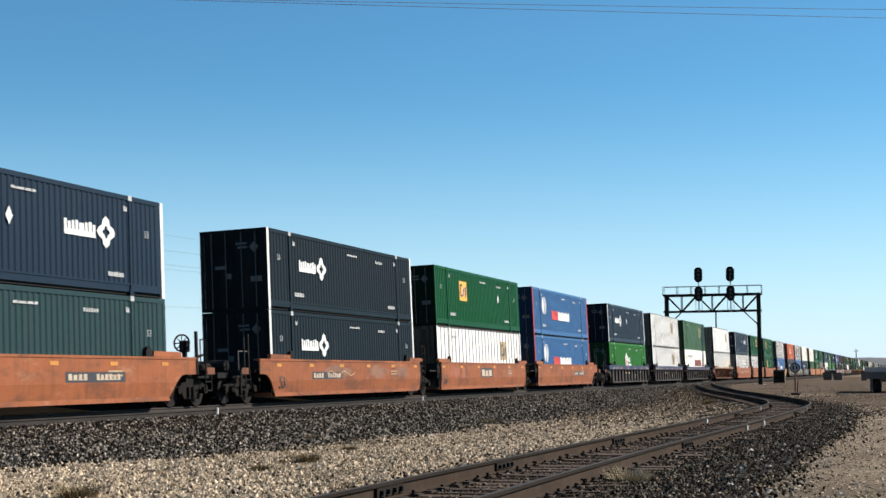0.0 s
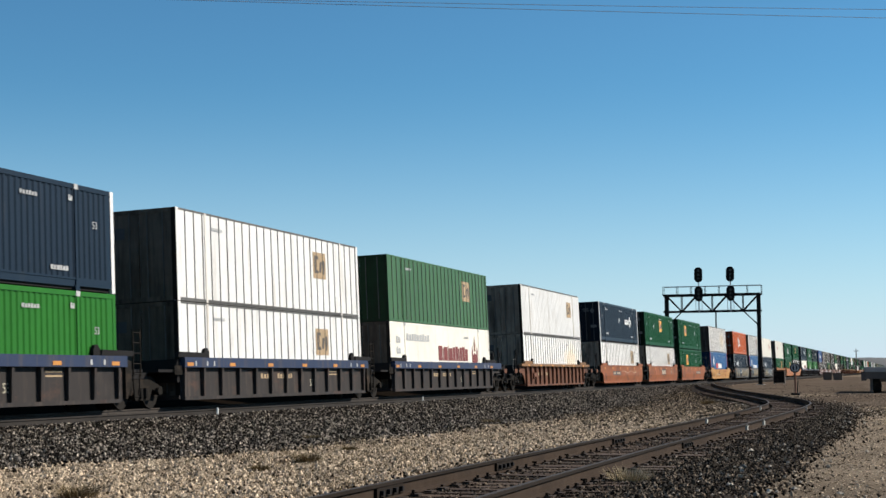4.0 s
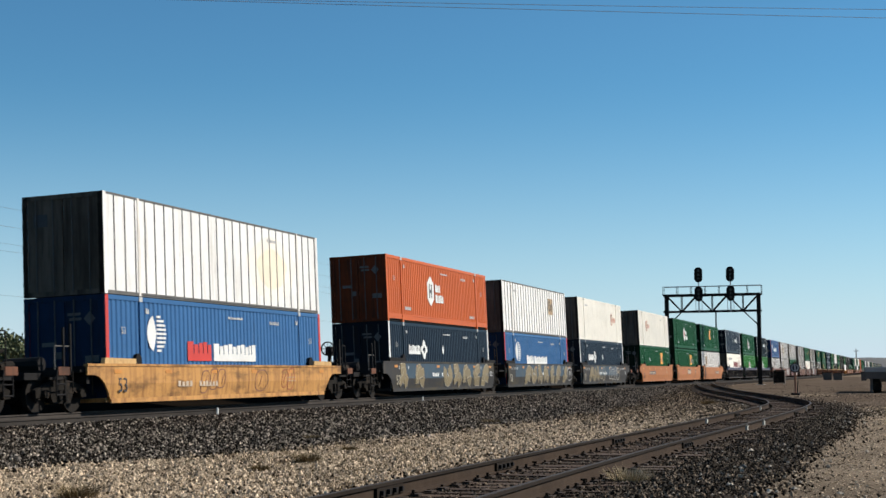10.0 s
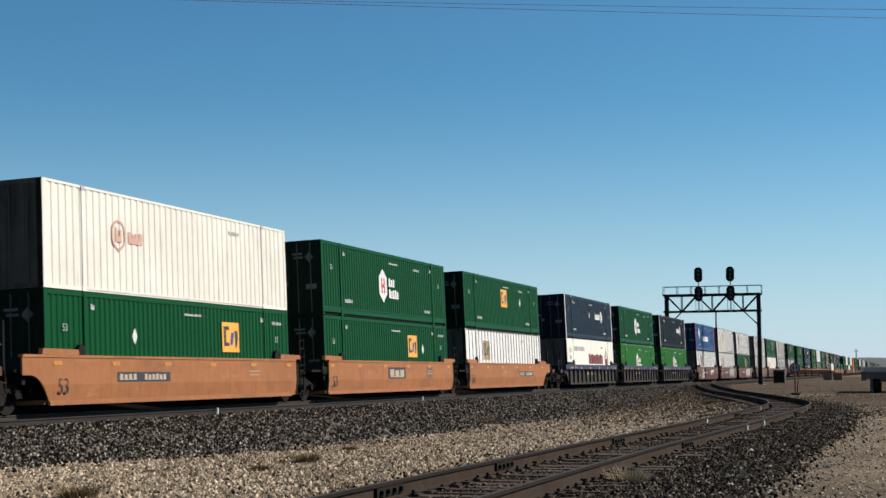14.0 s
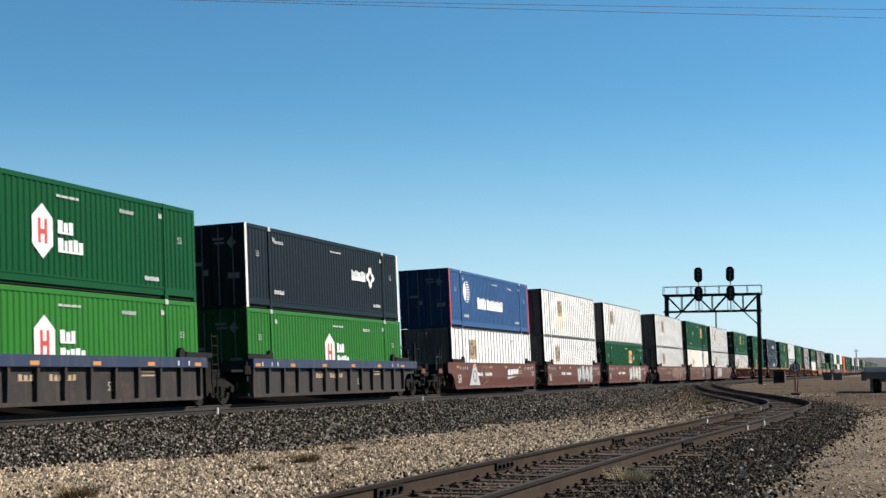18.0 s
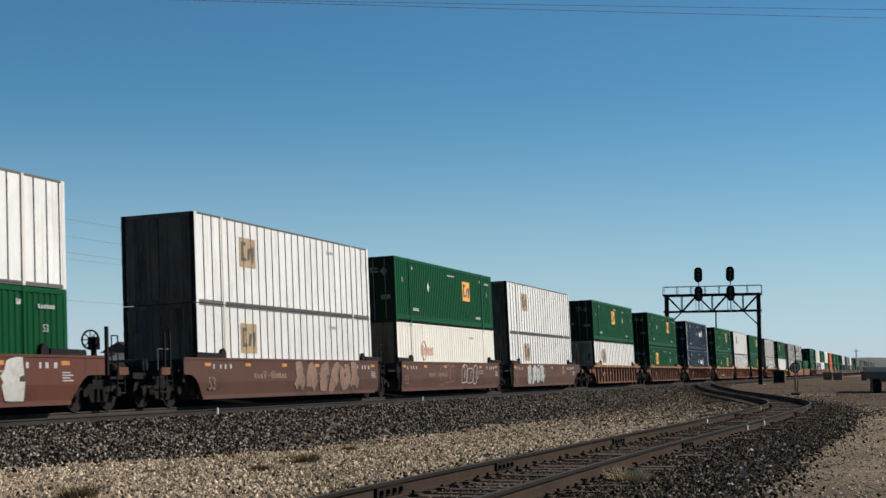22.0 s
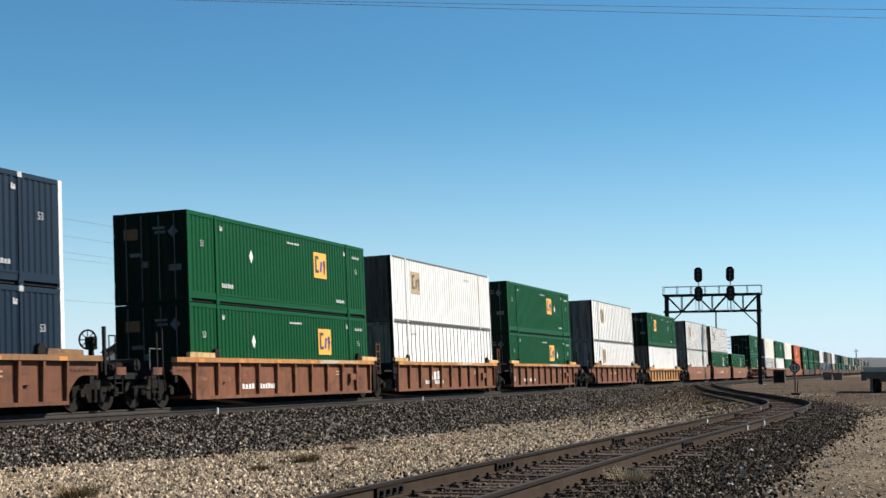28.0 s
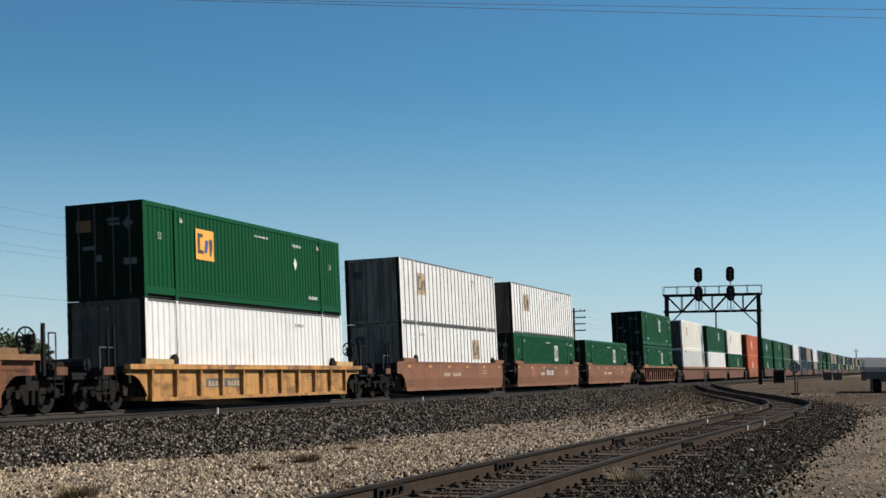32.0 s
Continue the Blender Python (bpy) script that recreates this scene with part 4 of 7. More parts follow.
        mark("logo_hexagon", ("creamhex", cx), lambda: Shape().ribbon([(cx, 1.25), (cx + 0.36, 1.45), (cx + 0.36, 1.95), (cx, 2.15), (cx - 0.36, 1.95), (cx - 0.36, 1.45), (cx, 1.25)], 0.07, FACE - 0.006, FACE + 0.03), M["mark_rose"], c, "faded red hexagon outline")
        mark("logo_stroke", ("creambar", cx), lambda: comb(cx - 0.2, 1.5, (0.12, 0.12), 0.42, 0.14, 0.4), M["mark_rose"], c, "faded red bars")
        mark("logo_word", ("creamword", cx), lambda: comb(cx + 0.55, 1.5, (0.2, 0.14, 0.2, 0.18), 0.34, 0.04, 0.5), M["mark_rose"], c, "faded red word bar")
    if spot:
        for k, (f, mname) in enumerate(((1.0, "mark_halo"), (0.62, "mark_stain"))):
            outline = [(spot + f * 2.1 * math.cos(a) * (1 + 0.08 * math.sin(5 * a)), 1.42 + f * 1.12 * math.sin(a) * (1 + 0.06 * math.cos(4 * a))) for a in [2 * math.pi * i / 20 for i in range(20)]]
            mark("stain", ("st", spot, k), lambda: plate(outline, FACE + 0.005 - 0.002 * k, 0.02), M[mname], c, "pale orange faded patch")
    if near:
        dark = colour in ("navy", "slate", "green", "kelly", "blue", "sky_blue", "orange", "teal")
        mk = M["mark_grey"]
        early = (logo_x or 4) > 8
        green = kind in ("emp", "emp2")
        nx = (14.75 if green else 2.5) if early else 11.4
        mark("number_bar", ("n", nx), lambda: comb(nx, 2.36, (0.09,) * 6, 0.11, 0.05, 0.1), mk, c, "number drawn as a bar")
        if dark:
            if not (green and logo_x in (4.1, 10.3, 10.5)):
                mark("number_bar", ("n2",), lambda: comb(2.4, 0.55, (0.11,) * 6, 0.15, 0.04, 0.15), mk, c, "number drawn as a bar")
            mark("number_bar", ("n3",), lambda: comb(12.8, 0.5, (0.11,) * 6, 0.13, 0.04, 0.15), mk, c, "number drawn as a bar")
            mark("name_bar", ("n4",), lambda: comb(8.0, 2.45, (0.2, 0.34, 0.28, 0.14), 0.07, 0.06, 0.3), mk, c, "thin white word bar")
            dx = 7.9 if kind.startswith("umax") else 11.6 if not early else 4.8 if logo_x in (8.5, 11.2, 11.3, 11.4) else logo_x + 1.5
            if kind in ("umax", "emp"):
                mark("hazard_diamond", ("dm", dx), lambda: plate([(dx, 1.5), (dx + 0.16, 1.74), (dx, 1.98), (dx - 0.16, 1.74)]), M["mark_white"], c, "small white diamond")
            for xx, zz in ((1.0, 1.8), (15.1, 1.75)):
                part("size_number", text_mesh("53", 0.29, M["mark_grey"]), c, Matrix.Translation((xx, FACE - 0.004, zz)) @ pose(0, 0, 0, 90), "white painted number 53")
            for xx in (2.35, 13.75):
                mark("lift_symbol", ("ls", xx), lambda: comb(xx, 2.42, (0.07, 0.07), 0.16, 0.05, 0.5), M["mark_grey"], c, "small white lifting symbol")
            # plates on the doors, in marking colours darkened for the shade there
            if kind == "emp":
                mark("door_panel", ("dp",), lambda: Shape().box(0.022, 0.03, 0.45, 0.95, 2.05, 2.4), M["mark_dim_amber"], c, "small amber door panel, darkened as in shade")
            mark("door_diamond", ("dd",), lambda: Shape().prism([(-0.78, 2.04), (-0.60, 2.24), (-0.78, 2.44), (-0.96, 2.24)], "x", 0.022, 0.03), M["mark_dim"], c, "pale diamond on the door, darkened as in shade")
            for q, (ya, yb, za, zb) in enumerate(((-0.5, -0.08, 2.34, 2.42), (-0.52, -0.14, 2.2, 2.28), (0.12, 0.3, 1.14, 1.34))):
                mark("door_number", ("dn", q), lambda: Shape().box(0.022, 0.03, ya, yb, za, zb), M["mark_dim"], c, "dull number drawn as a bar")
            mark("door_plate", ("dpl",), lambda: Shape().box(0.022, 0.03, -1.05, -0.62, 1.0, 1.2), M["mark_dim"], c, "dull door plate")
            mark("door_plate", ("dpl2",), lambda: Shape().box(0.022, 0.03, 0.3, 0.75, 1.5, 1.62), M["mark_dim"], c, "dull door plate")
        else:
            mark("door_panel", ("dpw",), lambda: Shape().box(0.022, 0.03, 0.5, 0.95, 2.0, 2.35), M["mark_dark"], c, "faded dark door panel")
    return c


# ---- well cars ----
def arch_bottom(x, first, last):
    """Height of a well car's lower edge: rounded wheel arches at its outer ends, straight ends over a shared truck."""
    if first and x < 0.05:
        return 0.98 - 0.74 * min(max((x + 0.95) / 1.0, 0.0), 1.0) ** 2
    if last and x > CL - 0.05:
        return 0.98 - 0.74 * min(max((CL + 0.9 - x) / 0.95, 0.0), 1.0) ** 2
    return 0.24


def car_ends(first, last):
    return -1.3 if first else 0.0, CL + (1.65 if last else 0.28)


def car_side(first, last, top, slope):
    s = Shape()
    x0, x1 = car_ends(first, last)
    left = [x0 + (0.1 - x0) * k / 12 for k in range(12)] if first else [x0, x0 + 0.05]
    right = [x1 - (x1 - CL + 0.1) * k / 12 for k in range(12)] if last else [x1, x1 - 0.05]
    xs = left + [0.1 + (CL - 0.2) * k / 12 for k in range(13)] + right[::-1]
    for x in xs:
        zb = arch_bottom(x, first, last)
        for t in (0.0, 0.05):
            for z in (zb, max(zb, 0.74), top):
                s.v.append((x, t + slope * max(0, 0.74 - z), z))
    n = len(xs)
    for k in range(n - 1):
        a, b = 6 * k, 6 * k + 6
        s.f += [(a, b, b + 1, a + 1), (a + 1, b + 1, b + 2, a + 2), (a + 3, a + 4, b + 4, b + 3), (a + 4, a + 5, b + 5, b + 4), (a + 2, b + 2, b + 5, a + 5), (a, a + 3, b + 3, b)]
    for a in (0, 6 * n - 6):
        s.f += [(a, a + 1, a + 4, a + 3), (a + 1, a + 2, a + 5, a + 4)]
    return s


def truck(parent, x):
    """Two axles under cast side frames."""
    t = part("truck", cached(("truck_bolster", "t"), lambda: Shape().box(-0.25, 0.25, -0.95, 0.95, 0.45, 0.75), M["truck"]), parent, (x, 0, 0), "grimy cast-steel truck")
    for y in (-1.06, 0.96):
        part("side_frame", cached(("side_frame", "t"), lambda: Shape().prism([(-1.25, 0.40), (-1.25, 0.62), (-0.45, 0.86), (0.45, 0.86), (1.25, 0.62), (1.25, 0.40), (0.95, 0.42), (0.62, 0.58), (0.42, 0.24), (-0.42, 0.24), (-0.62, 0.58), (-0.95, 0.42)], "y", 0, 0.12), M["truck"]), t, (0, y, 0))
    part("spring_nest", cached(("spring_nest", "t"), lambda: Shape().rod((-0.15, -1.08, 0.3), (-0.15, -1.08, 0.6), 0.08, 8).rod((0.15, -1.08, 0.3), (0.15, -1.08, 0.6), 0.08, 8), M["wheel"]), t)
    for dx in (-0.89, 0.89):
        def wheels():
            s = Shape()
            for y in (-0.83, 0.69):
                s.rod((0, y, 0), (0, y + 0.14, 0), 0.483, 24)
            s.rod((0, -1.12, 0), (0, 1.12, 0), 0.09, 8)
            s.rod((0, -0.87, 0), (0, 0.87, 0), 0.2, 10)
            return s
        part("wheelset", cached(("wheelset", "t"), wheels, M["wheel"]), t, (dx, 0, 0.483))
        part("axle_cap", cached(("axle_cap", "t"), lambda: Shape().rod((0, -1.17, 0), (0, -1.06, 0), 0.12, 8), M["truck"]), t, (dx, 0, 0.5))
    return t


CAR_LABEL = {"car_warm": "faded rusty orange well car with ribbed sides", "car_maroon": "dark red-brown steel well car with smooth sides", "car_orange": "orange steel well car with smooth weathered sides", "car_clay": "faded clay-brown well car with smooth sides", "car_rust": "rusty brown well car with ribbed sides", "car_yellow": "yellow-orange steel well car", "car_brown": "reddish brown steel well car with smooth sides", "car_grey": "grey well car covered in spray paint", "car_dark": "dark grey ribbed well car with blue top sill"}
SIDE_Y = -1.45


def on_side(s):
    """Lays a painted shape on a smooth side, which leans in below its knee."""
    s.v = [(x, y + 0.14 * max(0.0, 0.74 - z), z) for x, y, z in s.v]
    return s


HOOKS = (
    ([(0.0, 0.12), (0.5, 0.0), (0.28, 0.55), (0.72, 1.0), (1.0, 0.78)], [(0.45, 0.45), (0.95, 0.2)]),
    ([(0.12, 1.0), (0.0, 0.4), (0.5, 0.0), (0.95, 0.5), (0.55, 0.9)], [(0.5, 0.62), (0.8, 0.98)]),
    ([(0.0, 0.88), (0.62, 1.0), (0.22, 0.42), (0.9, 0.3), (0.6, 0.0)], [(0.05, 0.0), (0.25, 0.4)]),
    ([(0.15, 0.0), (0.05, 0.7), (0.5, 1.0), (0.55, 0.3), (1.0, 0.05)], [(0.3, 0.5), (0.85, 0.75)]),
    ([(0.9, 0.95), (0.2, 0.8), (0.65, 0.45), (0.1, 0.1), (0.95, 0.04)], [(0.05, 0.45), (0.3, 0.72)]),
)


def sprayed(c, x, w, n, k0, z0, z1, fill, edge, jagged=False):
    """Sprayed hooks side by side: broad strokes over a pale edge over a dark shadow."""
    r = random.Random(k0 + 17)
    step = w / n
    at = x
    h = z1 - z0
    for k in range(n):
        wide = step * r.uniform(0.98, 1.12)
        slant = r.uniform(0.0, 0.3)
        strokes = []
        for line in HOOKS[(k + k0) % len(HOOKS)]:
            pts = [(u + r.uniform(-0.06, 0.06), min(max(v + r.uniform(-0.05, 0.05), 0.0), 1.0)) for u, v in line]
            strokes.append([(at + wide * (0.12 + 0.76 * u) + slant * (v - 0.5) * 0.5, z0 + h * (0.16 + 0.70 * v)) for u, v in pts])
        broad = min(0.44, wide * 0.36)
        for j, (name, mname, grow, dx) in enumerate((("spray_shadow", "mark_dark", 0.15, 0.05), ("spray_outline", edge, 0.05, 0.0), ("spray_fill", fill, 0.0, 0.0))):
            s = Shape()
            for q, pts in enumerate(strokes):
                s.ribbon([(px + dx, pz - dx * 0.5) for px, pz in pts], broad * (1.0, 0.7)[q] + grow, SIDE_Y - 0.010 - 0.004 * j - 0.0012 * q, SIDE_Y + 0.02)
            s.v = [(px, py, min(max(pz, 0.27), 1.455)) for px, py, pz in s.v]
            part(name, on_side(s).mesh(name, M[mname]), c, label={"spray_outline": "pale sprayed edge", "spray_shadow": "dark sprayed shadow", "spray_fill": "broad sprayed hook"}[name])
        if not jagged:
            pts = [(px - 0.06, pz + 0.03) for px, pz in strokes[0][:3]]
            part("spray_highlight", on_side(Shape().ribbon(pts, 0.025, SIDE_Y - 0.0215, SIDE_Y + 0.02)).mesh("spray_highlight", M[edge]), c, label="thin pale line")
        at += step


def loops(c, x, w, n, top, mname):
    """Thin sprayed outlines of slanted rounded shapes."""
    r = random.Random(int(x * 5))
    for k in range(n):
        cx = x + w / n * (k + 0.5) + r.uniform(-0.06, 0.06)
        rx, rz = w / n * r.uniform(0.42, 0.6), (top - 0.46) / 2 * r.uniform(0.75, 1.0)
        zc = 0.36 + (top - 0.46) / 2 + r.uniform(-0.02, 0.1)
        power = r.uniform(0.5, 0.9)
        pts = []
        for i in range(15):
            a = 2 * math.pi * i / 14
            co, si = math.cos(a), math.sin(a)
            pts.append((cx + rx * math.copysign(abs(co) ** power, co) + 0.25 * rz * si, zc + rz * math.copysign(abs(si) ** power, si)))
        part("spray_line", on_side(Shape().ribbon(pts, 0.04, SIDE_Y - 0.009, SIDE_Y + 0.02)).mesh("spray_line", M[mname]), c, label="thin sprayed outline")
        t = r.uniform(-0.3, 0.3) * rx
        pts = [(cx + t - 0.1, zc - 0.5 * rz), (cx + t, zc), (cx + t + 0.16, zc + 0.55 * rz)]
        part("spray_line", on_side(Shape().ribbon(pts, 0.035, SIDE_Y - 0.009, SIDE_Y + 0.02)).mesh("spray_line", M[mname]), c, label="thin sprayed outline")


def smudge(x, w, seed):
    """An uneven worn patch on a car's side."""
    r = random.Random(seed)
    ph = r.uniform(0, 6)
    ring = [2 * math.pi * i / 24 for i in range(24)]
    return [(x + w / 2 + w / 2 * math.cos(a) * (1 + 0.12 * math.sin(3 * a + ph)), 1.05 + 0.24 * math.sin(a) * (1 + 0.25 * math.sin(4 * a + 2 * ph))) for a in ring]


def brake_wheel():
    s = Shape().ring((0, 0, 0), "x", 0.24, 0.285, 0.02)
    for k in range(4):
        a = math.pi * k / 4
        s.rod((0, 0.26 * math.cos(a), 0.26 * math.sin(a)), (0, -0.26 * math.cos(a), -0.26 * math.sin(a)), 0.016, 5)
    return s.rod((-0.04, 0, 0), (0.15, 0, 0), 0.06, 8)


def well_car(style, colour, sill, first, last, near, decor):
    c = thing("well_car", "rusty orange well car with ribbed sides" if colour == "car_orange" and style == "ribbed" else CAR_LABEL[colour], "rail car", "cars of the train")
    mat = M["car_light"] if sill == "car_light" else M[colour]
    top = 1.24 if colour == "car_yellow" else 1.46
    x0, x1 = car_ends(first, last)
    ends = (first, last)
    dy = 0.0 if style == "smooth" else 0.13
    if not near:
        part("side", cached(("side", mat.name, style, ends), lambda: car_side(first, last, top, 0.14 if style == "smooth" else 0.0), mat), c, (0, SIDE_Y + dy, 0))
        part("top_sill", cached(("top_sill_far", sill, ends), lambda: Shape().box(x0, x1, SIDE_Y - 0.03, -1.29, top - 0.15, top + 0.06), M[sill]), c)
        part("well_floor", cached(("well_floor", mat.name), lambda: Shape().box(-0.1, CL + 0.1, -1.3, 1.3, 0.24, 0.35), mat), c)
        part("end_platform", cached(("far_platform", "b"), lambda: Shape().box(-3.6, -0.2, -1.2, 1.2, 0.6, 1.2), M["black"]), c)
        part("truck", cached(("far_truck", "b"), lambda: Shape().box(-3.1, -0.9, -1.1, 1.1, 0.02, 0.8), M["truck"]), c)
        return c
    part("side", cached(("side", mat.name, style, ends), lambda: car_side(first, last, top, 0.14 if style == "smooth" else 0.0), mat), c, (0, SIDE_Y + dy, 0))
    part("far_side", cached(("far_side", mat.name, ends), lambda: car_side(first, last, top, 0.0), mat), c, (0, 1.38, 0))
    if style == "ribbed":
        part("top_sill", cached(("top_sill", sill, ends), lambda: Shape().box(x0, x1, SIDE_Y - 0.03, -1.29, top - (0.26 if sill == "sill_blue" else 0.10), top + 0.05), M[sill]), c)
        part("bottom_sill", cached(("bottom_sill", colour), lambda: Shape().box(0.05, CL - 0.05, SIDE_Y + 0.025, -1.31, 0.20, 0.305), mat), c)
        n = 11 if sill == "sill_bright" else 9 if colour == "car_warm" else 15 if colour == "car_rust" else 11 if colour == "car_yellow" else 13
        for k in range(n):
            x = 0.1 + k * (CL - 0.2) / (n - 1)
            part("rib", cached(("rib", colour), lambda: Shape().prism([(SIDE_Y + 0.03, 0.3), (SIDE_Y + 0.15, 0.3), (SIDE_Y + 0.15, top - 0.09), (SIDE_Y - 0.005, top - 0.09)], "x", -0.055, 0.055), mat), c, (x, 0, 0))
    else:
        part("top_sill", cached(("top_sill_s", sill, ends), lambda: Shape().box(x0, x1, SIDE_Y - 0.02, -1.33, top - 0.02, top + 0.05), M[sill]), c)
    part("far_sill", cached(("far_sill", sill, ends), lambda: Shape().box(x0, x1, 1.30, 1.48, top + 0.002, top + 0.06), M[sill]), c)
    part("well_floor", cached(("well_floor", mat.name), lambda: Shape().box(-0.1, CL + 0.1, -1.3, 1.3, 0.24, 0.35), mat), c)
    for x in (-0.35, CL - 1.08):
        part("end_guide", cached(("end_guide", mat.name, style, sill), lambda: Shape().prism([(0, top + 0.055), (1.8, top + 0.055), (1.78, top + 0.20), (0.05, top + 0.22)], "y", SIDE_Y + 0.01, -1.31), M["black"] if colour in ("car_grey", "car_dark", "car_brown", "car_maroon") else M["guide_pale"] if sill == "sill_bright" or colour == "car_yellow" else M[sill]), c, (x, 0, 0))
    for x in (1.5, CL - 1.45):
        part("guide_shoe", cached(("guide_shoe", "b", top), lambda: Shape().prism([(0, top + 0.06), (0.36, top + 0.06), (0.36, top + 0.24), (0.22, top + 0.36), (0.08, top + 0.33), (0, top + 0.2)], "y", -1.40, -1.30), M["black"]), c, (x, 0, 0), "black container guide")
    for x in (x0 + 0.2 if first else -0.2, x1 - 0.4 if last else CL + 0.05):
        part("bulkhead", cached(("bulkhead", "b", top), lambda: Shape().box(0, 0.15, -1.3, 1.3, 0.75, top), M["black"]), c, (x, 0, 0))
    for x in (-1.45, CL):
        part("shear_plate", cached(("shear_plate", "b"), lambda: Shape().box(0, 1.45, -1.32, 1.34, 1.06, 1.14), M["black"]), c, (x, 0, 0))
    for x, w in ((-1.98 - (1.6 if first else 0), 0.53 + (1.6 if first else 0)), (CL + 1.45, 0.53 + (1.6 if last else 0))):
        part("end_platform", cached(("end_platform", "b", round(w, 2)), lambda: Shape().box(0, w, -0.95, 0.95, 0.88, 1.06), M["black"]), c, (x, 0, 0))
    truck(c, -1.98)
    for x, here in ((-2.75, first), (CL + 2.45, last)):
        if here:
            part("step_frame", cached(("step_frame", "b"), lambda: Shape().rod((0, -1.38, 0.45), (0, -1.38, 1.0), 0.025).rod((0.42, -1.38, 0.45), (0.42, -1.38, 1.0), 0.025).rod((0, -1.38, 0.47), (0.42, -1.38, 0.47), 0.025).rod((0, -1.38, 0.75), (0.42, -1.38, 0.75), 0.02), M["black"]), c, (x, 0, 0))
            part("end_beam", cached(("end_beam", "b"), lambda: Shape().box(0, 0.4, -1.4, 1.4, 0.95, 1.12), M["black"]), c, (x, 0, 0))
            part("end_plate", cached(("end_plate", "r"), lambda: Shape().box(0, 0.55, -1.42, -1.39, 0.98, 1.2), M["car_rust"]), c, (x + 0.05, 0, 0))
            part("air_reservoir", cached(("air_reservoir", "b"), lambda: Shape().rod((0, -0.7, 1.3), (0, 0.4, 1.3), 0.2, 10), M["black"]), c, (x + 0.4, 0, 0))
    if last:
        truck(c, CL + 1.98)
        part("coupler", cached(("coupler", "b"), lambda: Shape().box(0, 0.75, -0.16, 0.16, 0.72, 0.98).box(0.55, 0.8, -0.2, 0.2, 0.68, 1.02), M["black"]), c, (CL + 3.3, 0, 0))
        part("brake_stand", cached(("brake_stand", "b"), lambda: Shape().box(-0.06, 0.06, -0.06, 0.06, 1.0, 2.0).box(-0.10, 0.12, -0.13, 0.13, 1.72, 2.08).box(-0.05, 0.05, -0.45, -0.37, 0.98, 2.35), M["black"]), c, (CL + 2.3, -0.75, 0))
        part("brake_wheel", cached(("brake_wheel", "b"), brake_wheel, M["black"]), c, (CL + 2.12, -0.75, 2.0))
        part("valve_box", cached(("valve_box", "t"), lambda: Shape().box(0, 0.5, -1.0, -0.45, 1.06, 1.42).rod((0.1, -0.95, 1.5), (0.7, -0.95, 1.62), 0.05, 8).rod((0.25, -1.1, 1.2), (0.85, -1.1, 1.25), 0.11, 8), M["truck"]), c, (CL + 2.4, 0, 0))
        part("grab_iron", cached(("grab_iron", "b"), lambda: Shape().rod((0, -1.2, 1.05), (0, -1.2, 2.1), 0.02).rod((0.35, -1.2, 1.05), (0.35, -1.2, 2.1), 0.02).rod((0, -1.2, 2.1), (0.35, -1.2, 2.1), 0.02), M["black"]), c, (CL + 2.5, 0, 0))
    if first:
        part("coupler", cached(("coupler", "b"), lambda: Shape().box(0, 0.75, -0.16, 0.16, 0.72, 0.98).box(0.55, 0.8, -0.2, 0.2, 0.68, 1.02), M["black"]), c, (-4.05, 0, 0))
        part("hand_rail", cached(("hand_rail", "b"), lambda: Shape().rod((0, -1.3, 1.05), (0, -1.3, 1.75), 0.02).rod((0.8, -1.3, 1.05), (0.8, -1.3, 1.75), 0.02).rod((0, -1.3, 1.75), (0.8, -1.3, 1.75), 0.02), M["alu"]), c, (-2.7, 0, 0))
    if first:
        for u, tall in ((-2.3, 2.25), (-1.95, 2.35)):
            part("corner_stake", cached(("corner_stake", "b", tall), lambda: Shape().box(-0.03, 0.03, -1.35, -1.29, 0.95, tall), M["car_rust"] if colour == "car_rust" else M["black"]), c, (u, 0, 0))
        part("sill_step", cached(("sill_step", "b"), lambda: Shape().rod((0, -1.38, 0.5), (0, -1.38, 1.1), 0.02).rod((0.4, -1.38, 0.5), (0.4, -1.38, 1.1), 0.02).rod((0, -1.38, 0.52), (0.4, -1.38, 0.52), 0.018).rod((0, -1.38, 0.8), (0.4, -1.38, 0.8), 0.018), M["truck"]), c, (-2.35, 0, 0))
    else:
        part("end_bracket", cached(("end_bracket", "g"), lambda: Shape().box(-0.5, -0.002, SIDE_Y + 0.07, SIDE_Y + 0.11, 0.98, 1.26).box(-0.42, -0.06, SIDE_Y + 0.06, SIDE_Y + 0.071, 1.04, 1.2), M["truck"]), c, label="grimy bracket plate")
    if not last:
        part("end_casting", cached(("end_casting", mat.name), lambda: Shape().prism([(CL + 0.282, 0.28), (CL + 0.40, 0.32), (CL + 0.62, 0.85), (CL + 0.64, 1.36), (CL + 0.282, 1.43)], "y", SIDE_Y + 0.04, -1.30), M["truck"]), c, label="grimy cast end of the car side")
        ladder = part("ladder", cached(("ladder_rails", colour), lambda: Shape().rod((0, -1.40, 0.95), (0, -1.40, 2.3), 0.028).rod((0.42, -1.40, 0.95), (0.42, -1.40, 2.3), 0.028), M["car_rust"] if colour in ("car_warm", "car_rust") else M["truck"]), c, (CL + 0.75, 0, 0), "rusty steel ladder")
        for q in range(5):
            part("rung", cached(("rung", colour), lambda: Shape().rod((0, -1.40, 0), (0.42, -1.40, 0), 0.017), M["car_rust"] if colour in ("car_warm", "car_rust") else M["truck"]), ladder, (0, 0, 1.0 + 0.3 * q))
